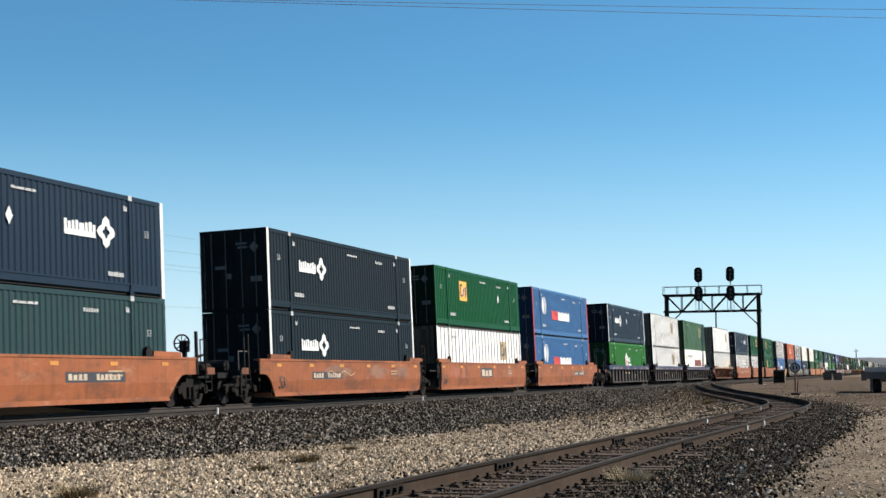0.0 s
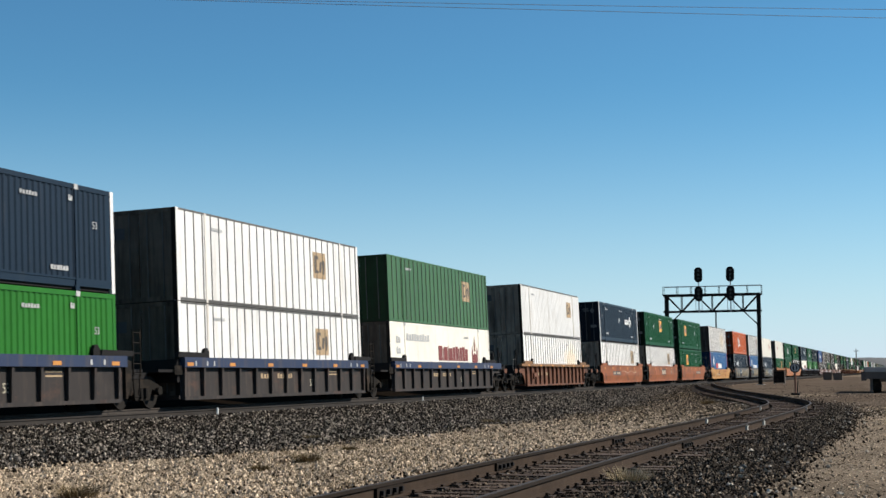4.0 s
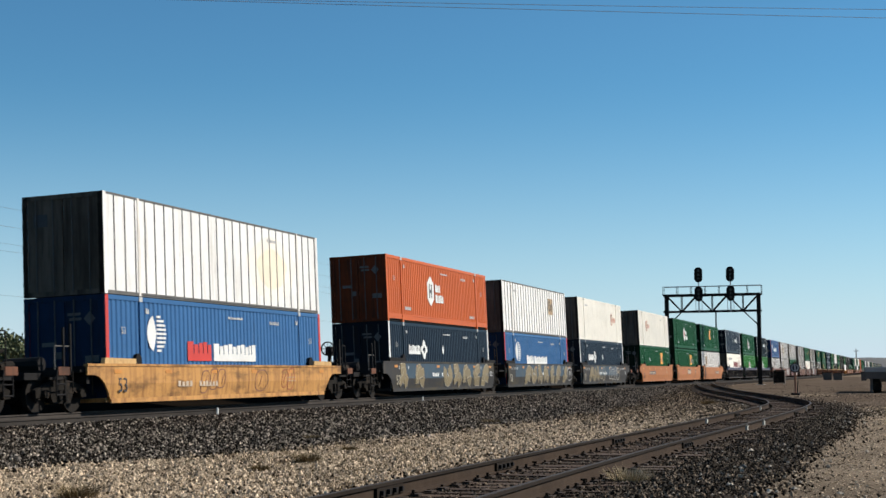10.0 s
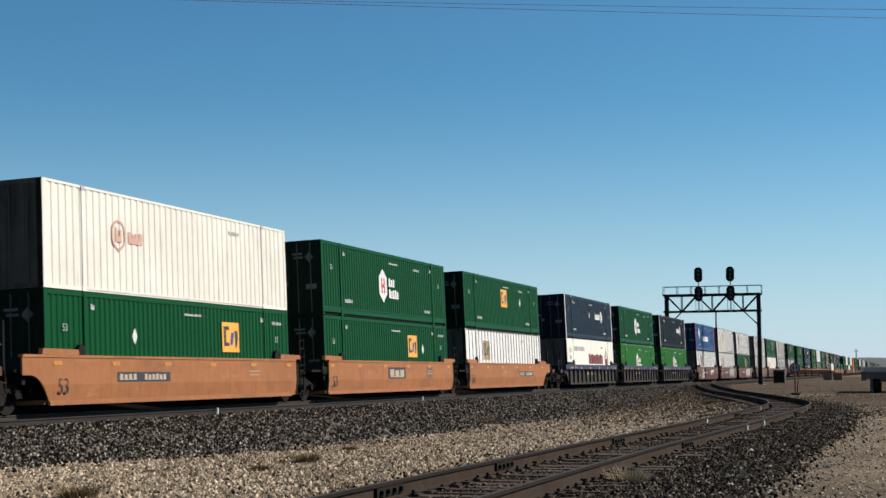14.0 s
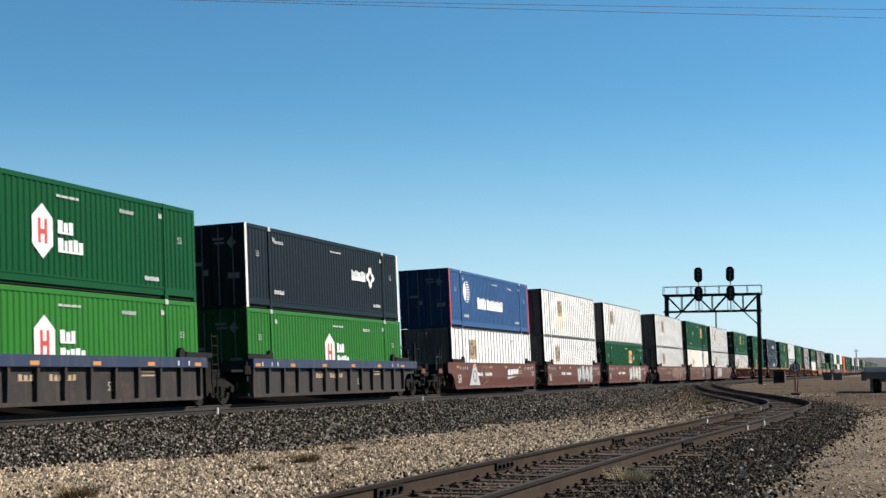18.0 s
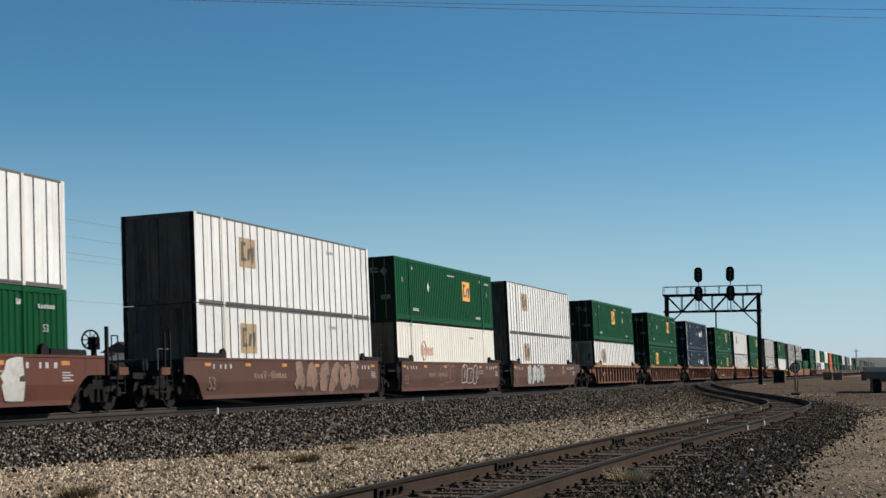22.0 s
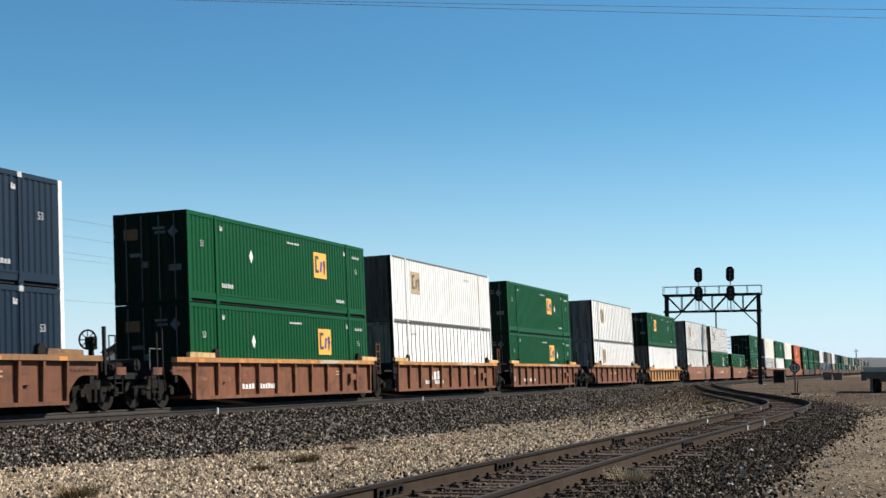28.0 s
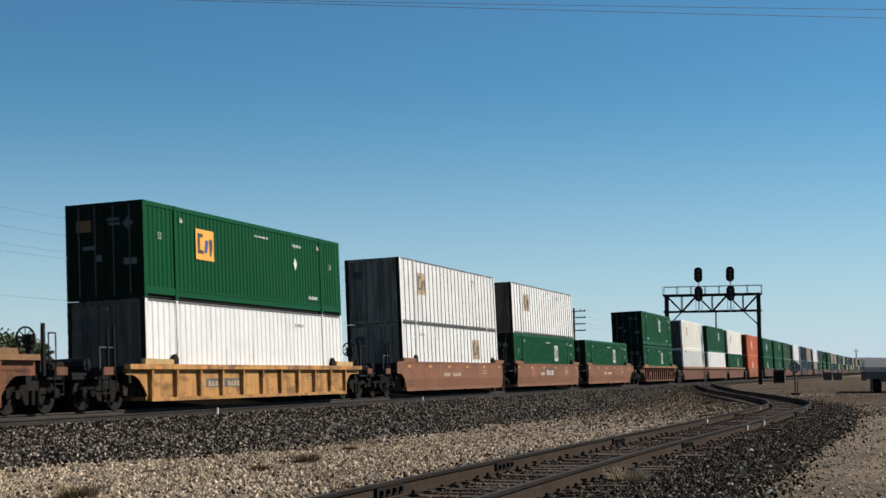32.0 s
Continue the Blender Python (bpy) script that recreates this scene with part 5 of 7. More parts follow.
        part("stirrup", cached(("stirrup", "b"), lambda: Shape().rod((0, -1.38, 0.98), (0.08, -1.38, 0.35), 0.022).rod((0.42, -1.38, 0.98), (0.34, -1.38, 0.35), 0.022).rod((0.08, -1.38, 0.35), (0.34, -1.38, 0.35), 0.022), M["truck"]), c, (CL + 0.75, 0, 0))
    if near:
        yo = 0.0 if style == "smooth" else dy
        ym = SIDE_Y - FACE + yo
        smooth = style == "smooth"
        pale = M["mark_dust" if colour == "car_brown" else "mark_white" if colour in ("car_maroon", "car_grey") or sill == "sill_bright" else "mark_car" if smooth else "mark_faded"]
        number_x = {"car_rust": 3.2, "car_warm": (2.85 if last else 3.7 if first else 4.2) if sill == "sill_bright" else 5.6, "car_dark": 6.0, "car_brown": 3.9, "car_maroon": 3.9, "car_yellow": 4.0}.get(colour, 5.6)
        if colour == "car_orange":
            number_x = 2.4 if not smooth else 10.3 if last else 3.6
        if not (colour == "car_orange" and smooth and not first and not last):
            zb = 0.5 if sill == "sill_bright" else 0.84
            if colour == "car_orange" and smooth:
                part("number_plate", cached(("number_plate", "d"), lambda: Shape().box(0, 3.2, SIDE_Y - 0.003, SIDE_Y + 0.01, 0.78, 1.06), M["mark_dark"]), c, (number_x - 0.15, 0, 0), "black painted number panel")
            if colour == "car_yellow" and not smooth:
                part("number_plate", cached(("number_plate", "y"), lambda: Shape().box(0, 2.9, SIDE_Y + dy - 0.003, SIDE_Y + dy + 0.01, 0.58, 0.86), M["mark_dim"]), c, (number_x - 0.15, 0, 0), "dark painted number panel")
            part("number_bar", cached(("number_bar", "car", style, colour, pale.name), lambda: comb(0, 0, (0.17, 0.17, 0.17, 0.17), 0.17, 0.09, 0.12), pale), c, (number_x, ym, zb + top - 1.46), "pale reporting mark as a bar")
            part("number_bar", cached(("number_bar", "car2", style, colour, pale.name), lambda: comb(0, 0, (0.15,) * 6, 0.17, 0.08, 0.12), pale), c, (number_x + 1.45, ym, zb + top - 1.46), "pale number as a bar")
        if smooth:
            part("size_number", text_mesh("53", 0.58, M["mark_pale" if colour == "car_grey" else "mark_dust" if colour == "car_brown" else "mark_white" if colour == "car_maroon" else "mark_rust2" if colour == "car_clay" else "mark_dark"]), c, Matrix.Translation((0.62, SIDE_Y - 0.004, 0.50)) @ pose(0, 0, 0, 90), "painted number 53")
            part("bottom_sill", cached(("smooth_sill", mat.name), lambda: Shape().prism([(-1.40, 0.20), (-1.33, 0.20), (-1.33, 0.33), (-1.395, 0.33)], "x", 0.05, CL - 0.05), mat), c)
        for x in (0.15, 3.2, 6.3, 9.4, 12.5, 15.55):
            part("reflector", cached(("reflector", "y"), lambda: Shape().box(0, 0.42, SIDE_Y - 0.008, SIDE_Y + 0.01, 0, 0.11), M["mark_amber"]), c, (x, 0.0 if style == "smooth" else -0.03, top - 0.22 if style == "smooth" or sill == "sill_blue" else top - 0.10), "amber reflector plate")
        if colour in ("car_brown", "car_maroon", "car_grey"):
            for x, w_ in ((0.75, 0.1), (1.25, 0.1), (1.6, 0.1), (2.0, 0.12), (13.9, 0.12), (14.5, 0.1), (14.8, 0.14), (15.2, 0.16)):
                part("stencil_mark", cached(("stencil_mark", "w", w_), lambda: Shape().box(0, w_, SIDE_Y - 0.005, SIDE_Y + 0.01, 0, 0.15), M["mark_grey"]), c, (x, 0, 1.16), "small pale stencil mark")
            for q in range(4):
                part("stencil_line", cached(("stencil_line", "w", q % 2), lambda: Shape().box(0, 0.55 - 0.15 * (q % 2), SIDE_Y - 0.005, SIDE_Y + 0.01, 0, 0.03), M["mark_grey"]), c, (15.6, 0, 0.82 + 0.07 * q), "small stencilled line")
        if colour in ("car_warm", "car_rust"):
            for x in (1.75, CL - 2.45):
                part("latch_box", cached(("latch_box", mat.name), lambda: Shape().prism([(0, 0.62), (0.2, 0.62), (0.2, 0.74), (0.62, 0.74), (0.62, 0.98), (0, 0.98)], "y", SIDE_Y + 0.01, SIDE_Y + dy), mat), c, (x, 0, 0))
        if sill == "sill_blue":
            part("size_number", text_mesh("53", 0.36, M["mark_pale"]), c, Matrix.Translation((10.6, SIDE_Y + dy - 0.004, 0.55)) @ pose(0, 0, 0, 90), "pale painted number 53")
            for x in (0.7, 1.5, 2.0, 14.4, 15.1):
                part("stencil_mark", cached(("stencil_mark", "w", 0.1), lambda: Shape().box(0, 0.1, SIDE_Y - 0.005, SIDE_Y + 0.01, 0, 0.15), M["mark_grey"]), c, (x, -0.03, 1.25), "small pale stencil mark")
        if sill == "sill_bright" and last:
            part("stencil_text", text_mesh("25T", 0.36, M["mark_white"]), c, Matrix.Translation((0.62, SIDE_Y + dy - 0.004, 0.52)) @ pose(0, 0, 0, 90), "white stencilled 25T")
            part("size_number", text_mesh("53", 0.36, M["mark_dark"]), c, Matrix.Translation((8.75, SIDE_Y + dy - 0.004, 0.60)) @ pose(0, 0, 0, 90), "black painted number 53")
        for x in (12.4,):
            for q in range(2):
                part("data_bar", cached(("data_bar", "w"), lambda: Shape().box(0, 0.8, SIDE_Y - 0.005, SIDE_Y + 0.01, 0, 0.045), M["mark_faded"]), c, (x, yo, 0.94 + 0.12 * q + (top - 1.46)), "small stencilled data bar")
        if style == "smooth" and colour in ("car_orange", "car_clay") and not first and not last:
            part("name_plate", cached(("name_plate", "t"), lambda: Shape().box(6.9, 9.2, SIDE_Y - 0.004, SIDE_Y + 0.01, 0.76, 1.24), M["mark_dark"]), c, label="dark lettering panel")
            part("name_bar", cached(("name_bar", "t"), lambda: comb(0, 0, (0.52, 0.5, 0.52), 0.34, 0.16, 0.1), M["mark_car"]), c, (7.12, ym, 0.82), "pale owner's mark as a bar")
            part("rust_patch", cached(("rust_patch", "t"), lambda: Shape().box(0, 0.6, SIDE_Y - 0.003, SIDE_Y + 0.01, 0.76, 1.28), M["mark_rust"]), c, (3.4, 0, 0), "repainted patch")
            part("rust_patch", cached(("rust_patch", "t2"), lambda: Shape().prism([(0, 0.8), (0.9, 0.76), (1.1, 1.1), (0.7, 1.36), (0.1, 1.3)], "y", SIDE_Y - 0.003, SIDE_Y + 0.01), M["mark_rust2"]), c, (12.2, 0, 0), "scraped rusty patch")
        for d in decor:
            kind, x, w, mname = d
            if kind == "letters":
                n, fill, edge = mname
                sprayed(c, x, w, n, int(x * 3), 0.34, 1.40, fill, edge)
            elif kind == "jagged":
                sprayed(c, x, w, mname, int(x * 3), 0.34, 1.42, "mark_chalk", "mark_chalk", True)
            elif kind == "lines":
                n, col = mname
                loops(c, x, w, n, top, col)
            elif kind == "wave":
                part("chalk_line", Shape().ribbon([(x + w * i / 10, 1.0 + 0.1 * math.sin(i * 1.3)) for i in range(11)], 0.035, SIDE_Y - 0.004, SIDE_Y + 0.02).mesh("chalk_line", M[mname]), c, label="thin wavy chalk line")
            elif kind == "sill_wave":
                part("chalk_patch", Shape().prism([(x, top - 0.09), (x + 0.45 * w, top - 0.08), (x + 0.62 * w, top - 0.03), (x + 0.6 * w, top + 0.03), (x + 0.1 * w, top + 0.04)], "y", SIDE_Y - 0.033, SIDE_Y).mesh("chalk_patch", M["mark_dust2"]), c, label="chalky rubbed patch on the sill")
                part("chalk_line", Shape().ribbon([(x + w * i / 44, top - 0.025 + (0.06 if i < 28 else 0.035) * math.sin(i * 1.9 + 0.4 * math.sin(i * 0.7))) for i in range(45)], 0.022, SIDE_Y - 0.037, SIDE_Y).mesh("chalk_line", M[mname]), c, label="white chalked scribble along the sill")
            elif kind == "smudge":
                part("worn_patch", Shape().prism(smudge(x, w, int(x * 7)), "y", SIDE_Y - 0.003, SIDE_Y + 0.02).mesh("worn_patch", M[mname]), c, label="worn uneven patch")
            elif kind == "pyramid":
                part("spray_pyramid", cached(("spray_pyramid", x), lambda: Shape().prism([(x, 0.36), (x + 2.0, 0.36), (x + 1.25, 1.5), (x + 0.95, 1.5)], "y", SIDE_Y - 0.006, SIDE_Y + 0.10), M["mark_grey"]), c, label="pale sprayed pyramid")
                part("spray_ring", cached(("spray_ring", x), lambda: Shape().ring((x + 1.05, SIDE_Y - 0.008, 0.82), "y", 0.24, 0.3, 0.004), M["mark_dark"]), c, label="dark sprayed ring")
            elif kind == "slant":
                def slanted():
                    blocks = Shape()
                    for q in range(4):
                        u = x + 0.6 * q
                        blocks.prism([(u, 0.86 + 0.02 * q), (u + 0.48, 0.87 + 0.02 * q), (u + 0.60, 1.17 + 0.01 * q), (u + 0.12, 1.16 + 0.01 * q)], "y", SIDE_Y - 0.006, SIDE_Y + 0.05)
                    return blocks
                part("name_bar", cached(("name_bar_slant", x), slanted, M["mark_white"]), c, label="slanted white word as plain blocks")
                part("name_wedge", cached(("name_wedge", x), lambda: Shape().prism([(x - 0.1, 0.62), (x + 2.0, 0.80), (x - 0.05, 0.76)], "y", SIDE_Y - 0.006, SIDE_Y + 0.05), M["mark_grey"]), c, label="grey wedge")
            elif kind == "panel":
                part("repaint_panel", cached(("repaint_panel", x, mname), lambda: Shape().box(x, x + w, SIDE_Y - 0.003, SIDE_Y + 0.02, 0.76, 1.42), M[mname]), c, label="older paint panel")
            elif kind == "word":
                part("name_bar", cached(("name_bar_w", x, style), lambda: comb(x, 0.70, (0.34, 0.34, 0.34), 0.42, 0.2, 0.08, SIDE_Y + yo - 0.006), M["mark_white"]), c, label="pale owner's mark as a bar")
    return c


# front of each stack on the line at 16 s; upper box and its mark, lower box and its mark, car style, paint, sill, place in its car (first, middle, last, single), paint on it
CONSIST = [
    (-335.69, "umax", 10.5, "teal", 0, "smooth", "car_orange", "car_orange", "l", ()),
    (-311.72, "umax2", 2.9, "umax2", 2.9, "smooth", "car_orange", "car_orange", "f", (("smudge", 4.6, 3.0, "mark_rust2"), ("smudge", 9.6, 2.2, "mark_rust2"), ("wave", 5.0, 3.0, "mark_faded"), ("smudge", 13.2, 1.4, "mark_rust2"))),
    (-291.96, "emp", 4.8, "white", 12.3, "smooth", "car_orange", "car_orange", "m", (("smudge", 1.4, 1.5, "mark_rust"),)),
    (-272.32, "pacer4", 0, "pacer4", 0, "smooth", "car_orange", "car_orange", "l", ()),
    (-248.59, "umax", 2.9, "hub", 7.0, "ribbed", "car_dark", "sill_blue", "f", ()),
    (-228.57, "white", 11.9, "white", 11.9, "ribbed", "car_dark", "sill_blue", "m", ()),
    (-208.71, "sage", 12.1, "england", 0, "ribbed", "car_dark", "sill_blue", "l", ()),
    (-184.98, "smooth_white", 12.8, "white_plain", 0, "ribbed", "car_rust", "sill_orange", "s", ()),
    (-161.73, "umax", 10.3, "white", 12.7, "smooth", "car_orange", "car_orange", "f", (("wave", 7.2, 6.4, "mark_car"),)),
    (-141.87, "emp", 8.5, "white", 12.4, "smooth", "car_orange", "car_orange", "m", ()),
    (-122.12, "emp", 4.8, "emp", 5.1, "smooth", "car_orange", "car_orange", "l", ()),
    (-98.32, "white_plain", 0, "pacer4", 0, "smooth", "car_yellow", "car_yellow", "s", (("lines", 5.6, 1.8, (3, "mark_rust2")), ("lines", 9.6, 1.2, (1, "mark_rust2")), ("lines", 12.0, 1.0, (2, "mark_rust")))),
    (-74.19, "orange", 6.3, "umax", 2.7, "smooth", "car_grey", "car_grey", "f", (("panel", 1.6, 13.4, "mark_slate"), ("letters", 0.7, 1.4, (1, "mark_tan", "mark_pale")), ("letters", 2.9, 1.6, (1, "mark_tan", "mark_pale")), ("letters", 7.2, 8.2, (5, "mark_tan", "mark_pale")))),
    (-54.61, "white", 11.8, "pacer3", 0, "smooth", "car_grey", "car_grey", "m", (("panel", 1.6, 13.4, "mark_slate"), ("letters", 3.5, 9.6, (6, "mark_tan", "mark_pale")), ("letters", 13.6, 1.5, (1, "mark_tan", "mark_slate")), ("lines", 15.2, 1.2, (1, "mark_grey")))),
    (-34.49, "cream", 12.2, "umax", 2.8, "smooth", "car_grey", "car_grey", "l", (("panel", 3.4, 9.4, "mark_slate"), ("letters", 1.9, 3.9, (3, "mark_tan", "mark_slate")), ("lines", 6.0, 1.8, (2, "mark_pale")), ("lines", 9.3, 4.0, (4, "mark_chalk")))),
    (-10.27, "cream", 4.0, "emp", 11.3, "smooth", "car_orange", "car_light", "f", ()),
    (9.43, "hub2", 7.1, "emp", 10.8, "smooth", "car_orange", "car_light", "m", ()),
    (28.9, "emp", 8.0, "white", 3.9, "smooth", "car_orange", "car_light", "l", ()),
    (52.61, "umax", 9.9, "england", 0, "ribbed", "car_dark", "sill_blue", "f", ()),
    (72.12, "hub2", 7.3, "hub", 7.3, "ribbed", "car_dark", "sill_blue", "m", ()),
    (92.09, "umax2", 10.3, "hub", 7.6, "ribbed", "car_dark", "sill_blue", "l", ()),
    (116.1, "pacer", 0, "white", 3.8, "smooth", "car_maroon", "car_maroon", "f", (("pyramid", 2.3, 2, ""), ("lines", 4.7, 1.4, (2, "mark_tan")), ("slant", 10.0, 2, ""))),
    (135.84, "white", 4.9, "white", 3.7, "smooth", "car_maroon", "car_maroon", "m", (("letters", 8.7, 5.0, (4, "mark_silver", "mark_grey")),)),
    (155.56, "white", 3.2, "emp", 10.3, "smooth", "car_maroon", "car_maroon", "l", (("jagged", 8.7, 5.2, 4),)),
    (179.45, "white", 4.0, "white", 3.9, "smooth", "car_brown", "car_brown", "f", (("letters", 7.4, 6.8, (6, "mark_dust", "mark_brown")), ("wave", 4.6, 1.5, "mark_dust"))),
    (199.01, "emp", 11.2, "cream", 3.8, "smooth", "car_brown", "car_brown", "m", (("lines", 5.6, 2.6, (3, "mark_dust")), ("lines", 9.2, 3.0, (3, "mark_chalk")))),
    (218.6, "white", 3.9, "white", 4.0, "smooth", "car_brown", "car_brown", "l", (("letters", 3.1, 4.4, (4, "mark_silver", "mark_grey")), ("lines", 3.2, 4.4, (4, "mark_chalk")))),
    (242.62, "emp", 7.8, "white", 3.4, "ribbed", "car_rust", "sill_orange", "s", ()),
    (266.58, "emp", 11.2, "emp", 4.1, "ribbed", "car_rust", "sill_orange", "s", ()),
    (290.26, "umax", 9.4, "umax", 9.4, "ribbed", "car_rust", "sill_orange", "s", ()),
    (313.79, "emp", 11.2, "emp", 11.4, "ribbed", "car_warm", "sill_bright", "f", (("sill_wave", 10.3, 4.2, "mark_chalk"),)),
    (333.38, "smooth_white", 3.4, "white_plain", 13.2, "ribbed", "car_warm", "sill_bright", "m", (("word", 5.0, 2, ""), ("sill_wave", 9.0, 4.5, "mark_chalk"))),
    (353.42, "emp", 10.3, "emp", 10.5, "ribbed", "car_warm", "sill_bright", "l", (("sill_wave", 8.8, 4.7, "mark_chalk"),)),
    (377.35, "white", 3.6, "white", 3.6, "ribbed", "car_warm", "sill_orange", "s", ()),
    (401.14, "emp", 4.1, "ribbed_white", 4.0, "ribbed", "car_yellow", "car_yellow", "s", ()),
    (424.78, "white", 3.1, "white", 11.9, "smooth", "car_clay", "car_clay", "f", ()),
    (444.63, "white", 3.4, "emp2", 10.7, "smooth", "car_clay", "car_clay", "m", ()),
    (464.5, "", 0, "emp2", 10.6, "smooth", "car_clay", "car_clay", "l", ()),
    (488.53, "emp2", 9.4, "emp2", 9.9, "ribbed", "car_rust", "sill_orange", "s", ()),
    (512, "cream", 4.0, "white", 4.0, "ribbed", "car_rust", "sill_orange", "s", ()),
    (531.7, "emp2", 11.0, "smooth_white", 4.0, "ribbed", "car_rust", "sill_orange", "s", ()),
    (551.4, "cream", 12.0, "emp2", 4.0, "ribbed", "car_rust", "sill_orange", "s", ()),
    (575.1, "orange", 0, "orange", 0, "smooth", "car_orange", "car_orange", "s", ()),
]
SPOTS = {(-184.98, False): 12.9, (135.84, True): 4.9, (-98.32, True): 11.8}
PALE_DOORS = {(-184.98, "up"), (-184.98, "low"), (377.35, "up"), (377.35, "low"), (-161.73, "low"), (-141.87, "low"), (424.78, "up"), (424.78, "low"), (333.38, "low"), (242.62, "low")}
FAR_PAIRS = [("hub2", "hub2"), ("emp2", "emp2"), ("sage", "sage"), ("smooth_white", "grey"), ("umax2", "umax"), ("tan", "umax"), ("smooth_white", "tan"), ("umax", "emp2"), ("sage", "emp2"),
             ("emp2", "emp2"), ("tan", "umax"), ("tan", "emp2"), ("emp2", "tan"), ("umax", "emp2"), ("tan", "grey"), ("emp2", "tan"), ("umax", "emp2"), ("umax2", "tan"), ("tan", "tan"), ("emp2", "emp2"), ("tan", "umax"), ("grey", "tan"), ("emp2", "umax"), ("tan", "emp2"), ("teal", "umax"), ("umax", "emp2")]
MOVING = []


def build_train():
    rows = [(r, r[0] < 500) for r in CONSIST]
    at = 599.0
    for i, (a, b) in enumerate(FAR_PAIRS):
        place = "fml"[i % 3]
        rows.append(((at, a, 0, b, 0, "ribbed" if i % 2 else "smooth", ("car_brown", "car_dark", "car_rust")[i % 3], "car_dark", place, ()), False))
        at += 23.8 if place == "l" else 19.8
    for (s, up, up_x, low, low_x, style, colour, sill, place, decor), near in rows:
        car = well_car(style, colour, sill, place in "fs", place in "ls", near, decor)
        MOVING.append((car, s, 0.0))
        if low:
            MOVING.append((container(low, near, low_x, True, SPOTS.get((s, False)), (s, "low") in PALE_DOORS), s, 0.355))
        if up:
            MOVING.append((container(up, near, up_x, False, SPOTS.get((s, True)), (s, "up") in PALE_DOORS), s, 0.355 + CH + 0.025))
    for ob, s, z in MOVING:
        ob.matrix_basis = on_track(s + 16 * SPEED, z)


build_train()


# ---- signal bridge over the tracks ----
def signal_bridge():
    X = 170.0
    g = thing("signal_bridge", "dark steel signal bridge with railed walkway over the tracks", "signal bridge", at=pose(X, 0, 0))
    yl, yr, zt, zb = 25.9, 15.75, 9.55, 7.75
    for y, z0 in ((yl, -0.35), (yr, -0.42)):
        leg = part("leg", Shape().box(-0.32, -0.24, y - 0.2, y + 0.2, z0, zt).box(0.24, 0.32, y - 0.2, y + 0.2, z0, zt).box(-0.25, 0.25, y - 0.03, y + 0.03, z0, zt).mesh("leg", M["black"]), g)
        part("base_plate", Shape().box(-0.5, 0.5, y - 0.45, y + 0.45, z0 - 0.15, z0 + 0.06).mesh("base_plate", M["concrete"]), leg)
        sgn = -1 if y > 20 else 1
        part("knee_brace", Shape().rod((0, y, 6.1), (0, y + sgn * 1.7, zb), 0.07, 6).mesh("knee_brace", M["black"]), g)
    for z in (zb, zt):
        for dx in (-0.45, 0.45):
            part("chord", Shape().box(dx - 0.08, dx + 0.08, yr - 0.3, yl + 0.3, z - 0.11, z + 0.11).mesh("chord", M["black"]), g)
    n = 6
    ys = [yr + (yl - yr) * k / n for k in range(n + 1)]
    for k in range(n):
        a, b = (zb, zt) if k % 2 else (zt, zb)
        for dx in (-0.45, 0.45):
            part("diagonal", Shape().rod((dx, ys[k], a), (dx, ys[k + 1], b), 0.06, 6).mesh("diagonal", M["black"]), g)
            if k % 2:
                part("upright", Shape().rod((dx, ys[k], zb), (dx, ys[k], zt), 0.045, 6).mesh("upright", M["black"]), g)
    part("walkway", Shape().box(-0.55, 0.55, yr - 0.2, yl + 0.4, zt + 0.11, zt + 0.16).mesh("walkway", M["black"]), g)
    for dx in (-0.55, 0.55):
        part("hand_rail", Shape().rod((dx, yr - 0.35, zt + 1.0), (dx, yl + 0.35, zt + 1.0), 0.03).mesh("hand_rail", M["steel"]), g)
        for k in range(8):
            y = yr - 0.35 + (yl - yr + 0.7) * k / 7
            part("rail_post", Shape().rod((dx, y, zt), (dx, y, zt + 1.0), 0.03).mesh("rail_post", M["black"]), g)
    for y in (22.2, 18.7):
        part("signal_mast", Shape().rod((-0.75, y, zb - 0.1), (-0.75, y, 11.2), 0.07, 8).mesh("signal_mast", M["steel"]), g)
        part("signal_cage", Shape().rod((-0.75, y - 0.35, zb + 0.1), (-0.75, y - 0.35, zt - 0.1), 0.03).rod((-0.75, y + 0.35, zb + 0.1), (-0.75, y + 0.35, zt - 0.1), 0.03).rod((-0.75, y - 0.35, zb + 0.1), (-0.75, y + 0.35, zb + 0.1), 0.03).mesh("signal_cage", M["steel"]), g)
        part("mast_arm", Shape().box(-0.8, -0.35, y - 0.05, y + 0.05, zb - 0.08, zb + 0.04).mesh("mast_arm", M["black"]), g)
        for z in (11.8, 9.67):
            pts = []
            for a in range(24):
                t = 2 * math.pi * a / 24
                pts.append((y + 0.46 * math.cos(t), z + 0.46 * math.sin(t) + (0.38 if math.sin(t) > 0 else -0.38)))
            h = part("signal_head", Shape().prism(pts, "x", -0.92, -0.88).mesh("signal_head", M["black"]), g, label="black oval signal backboard")
            for dz in (-0.42, 0.0, 0.42):
                part("hood", Shape().ring((-1.05, y, z + dz), "x", 0.13, 0.16, 0.14, 12).mesh("hood", M["black"]), h)
                part("lens", Shape().rod((-0.95, y, z + dz), (-0.925, y, z + dz), 0.12, 12).mesh("lens", M["signal_lens"]), h)
            part("head_case", Shape().box(-0.88, -0.6, y - 0.2, y + 0.2, z - 0.65, z + 0.65).mesh("head_case", M["black"]), h)
    return g


signal_bridge()


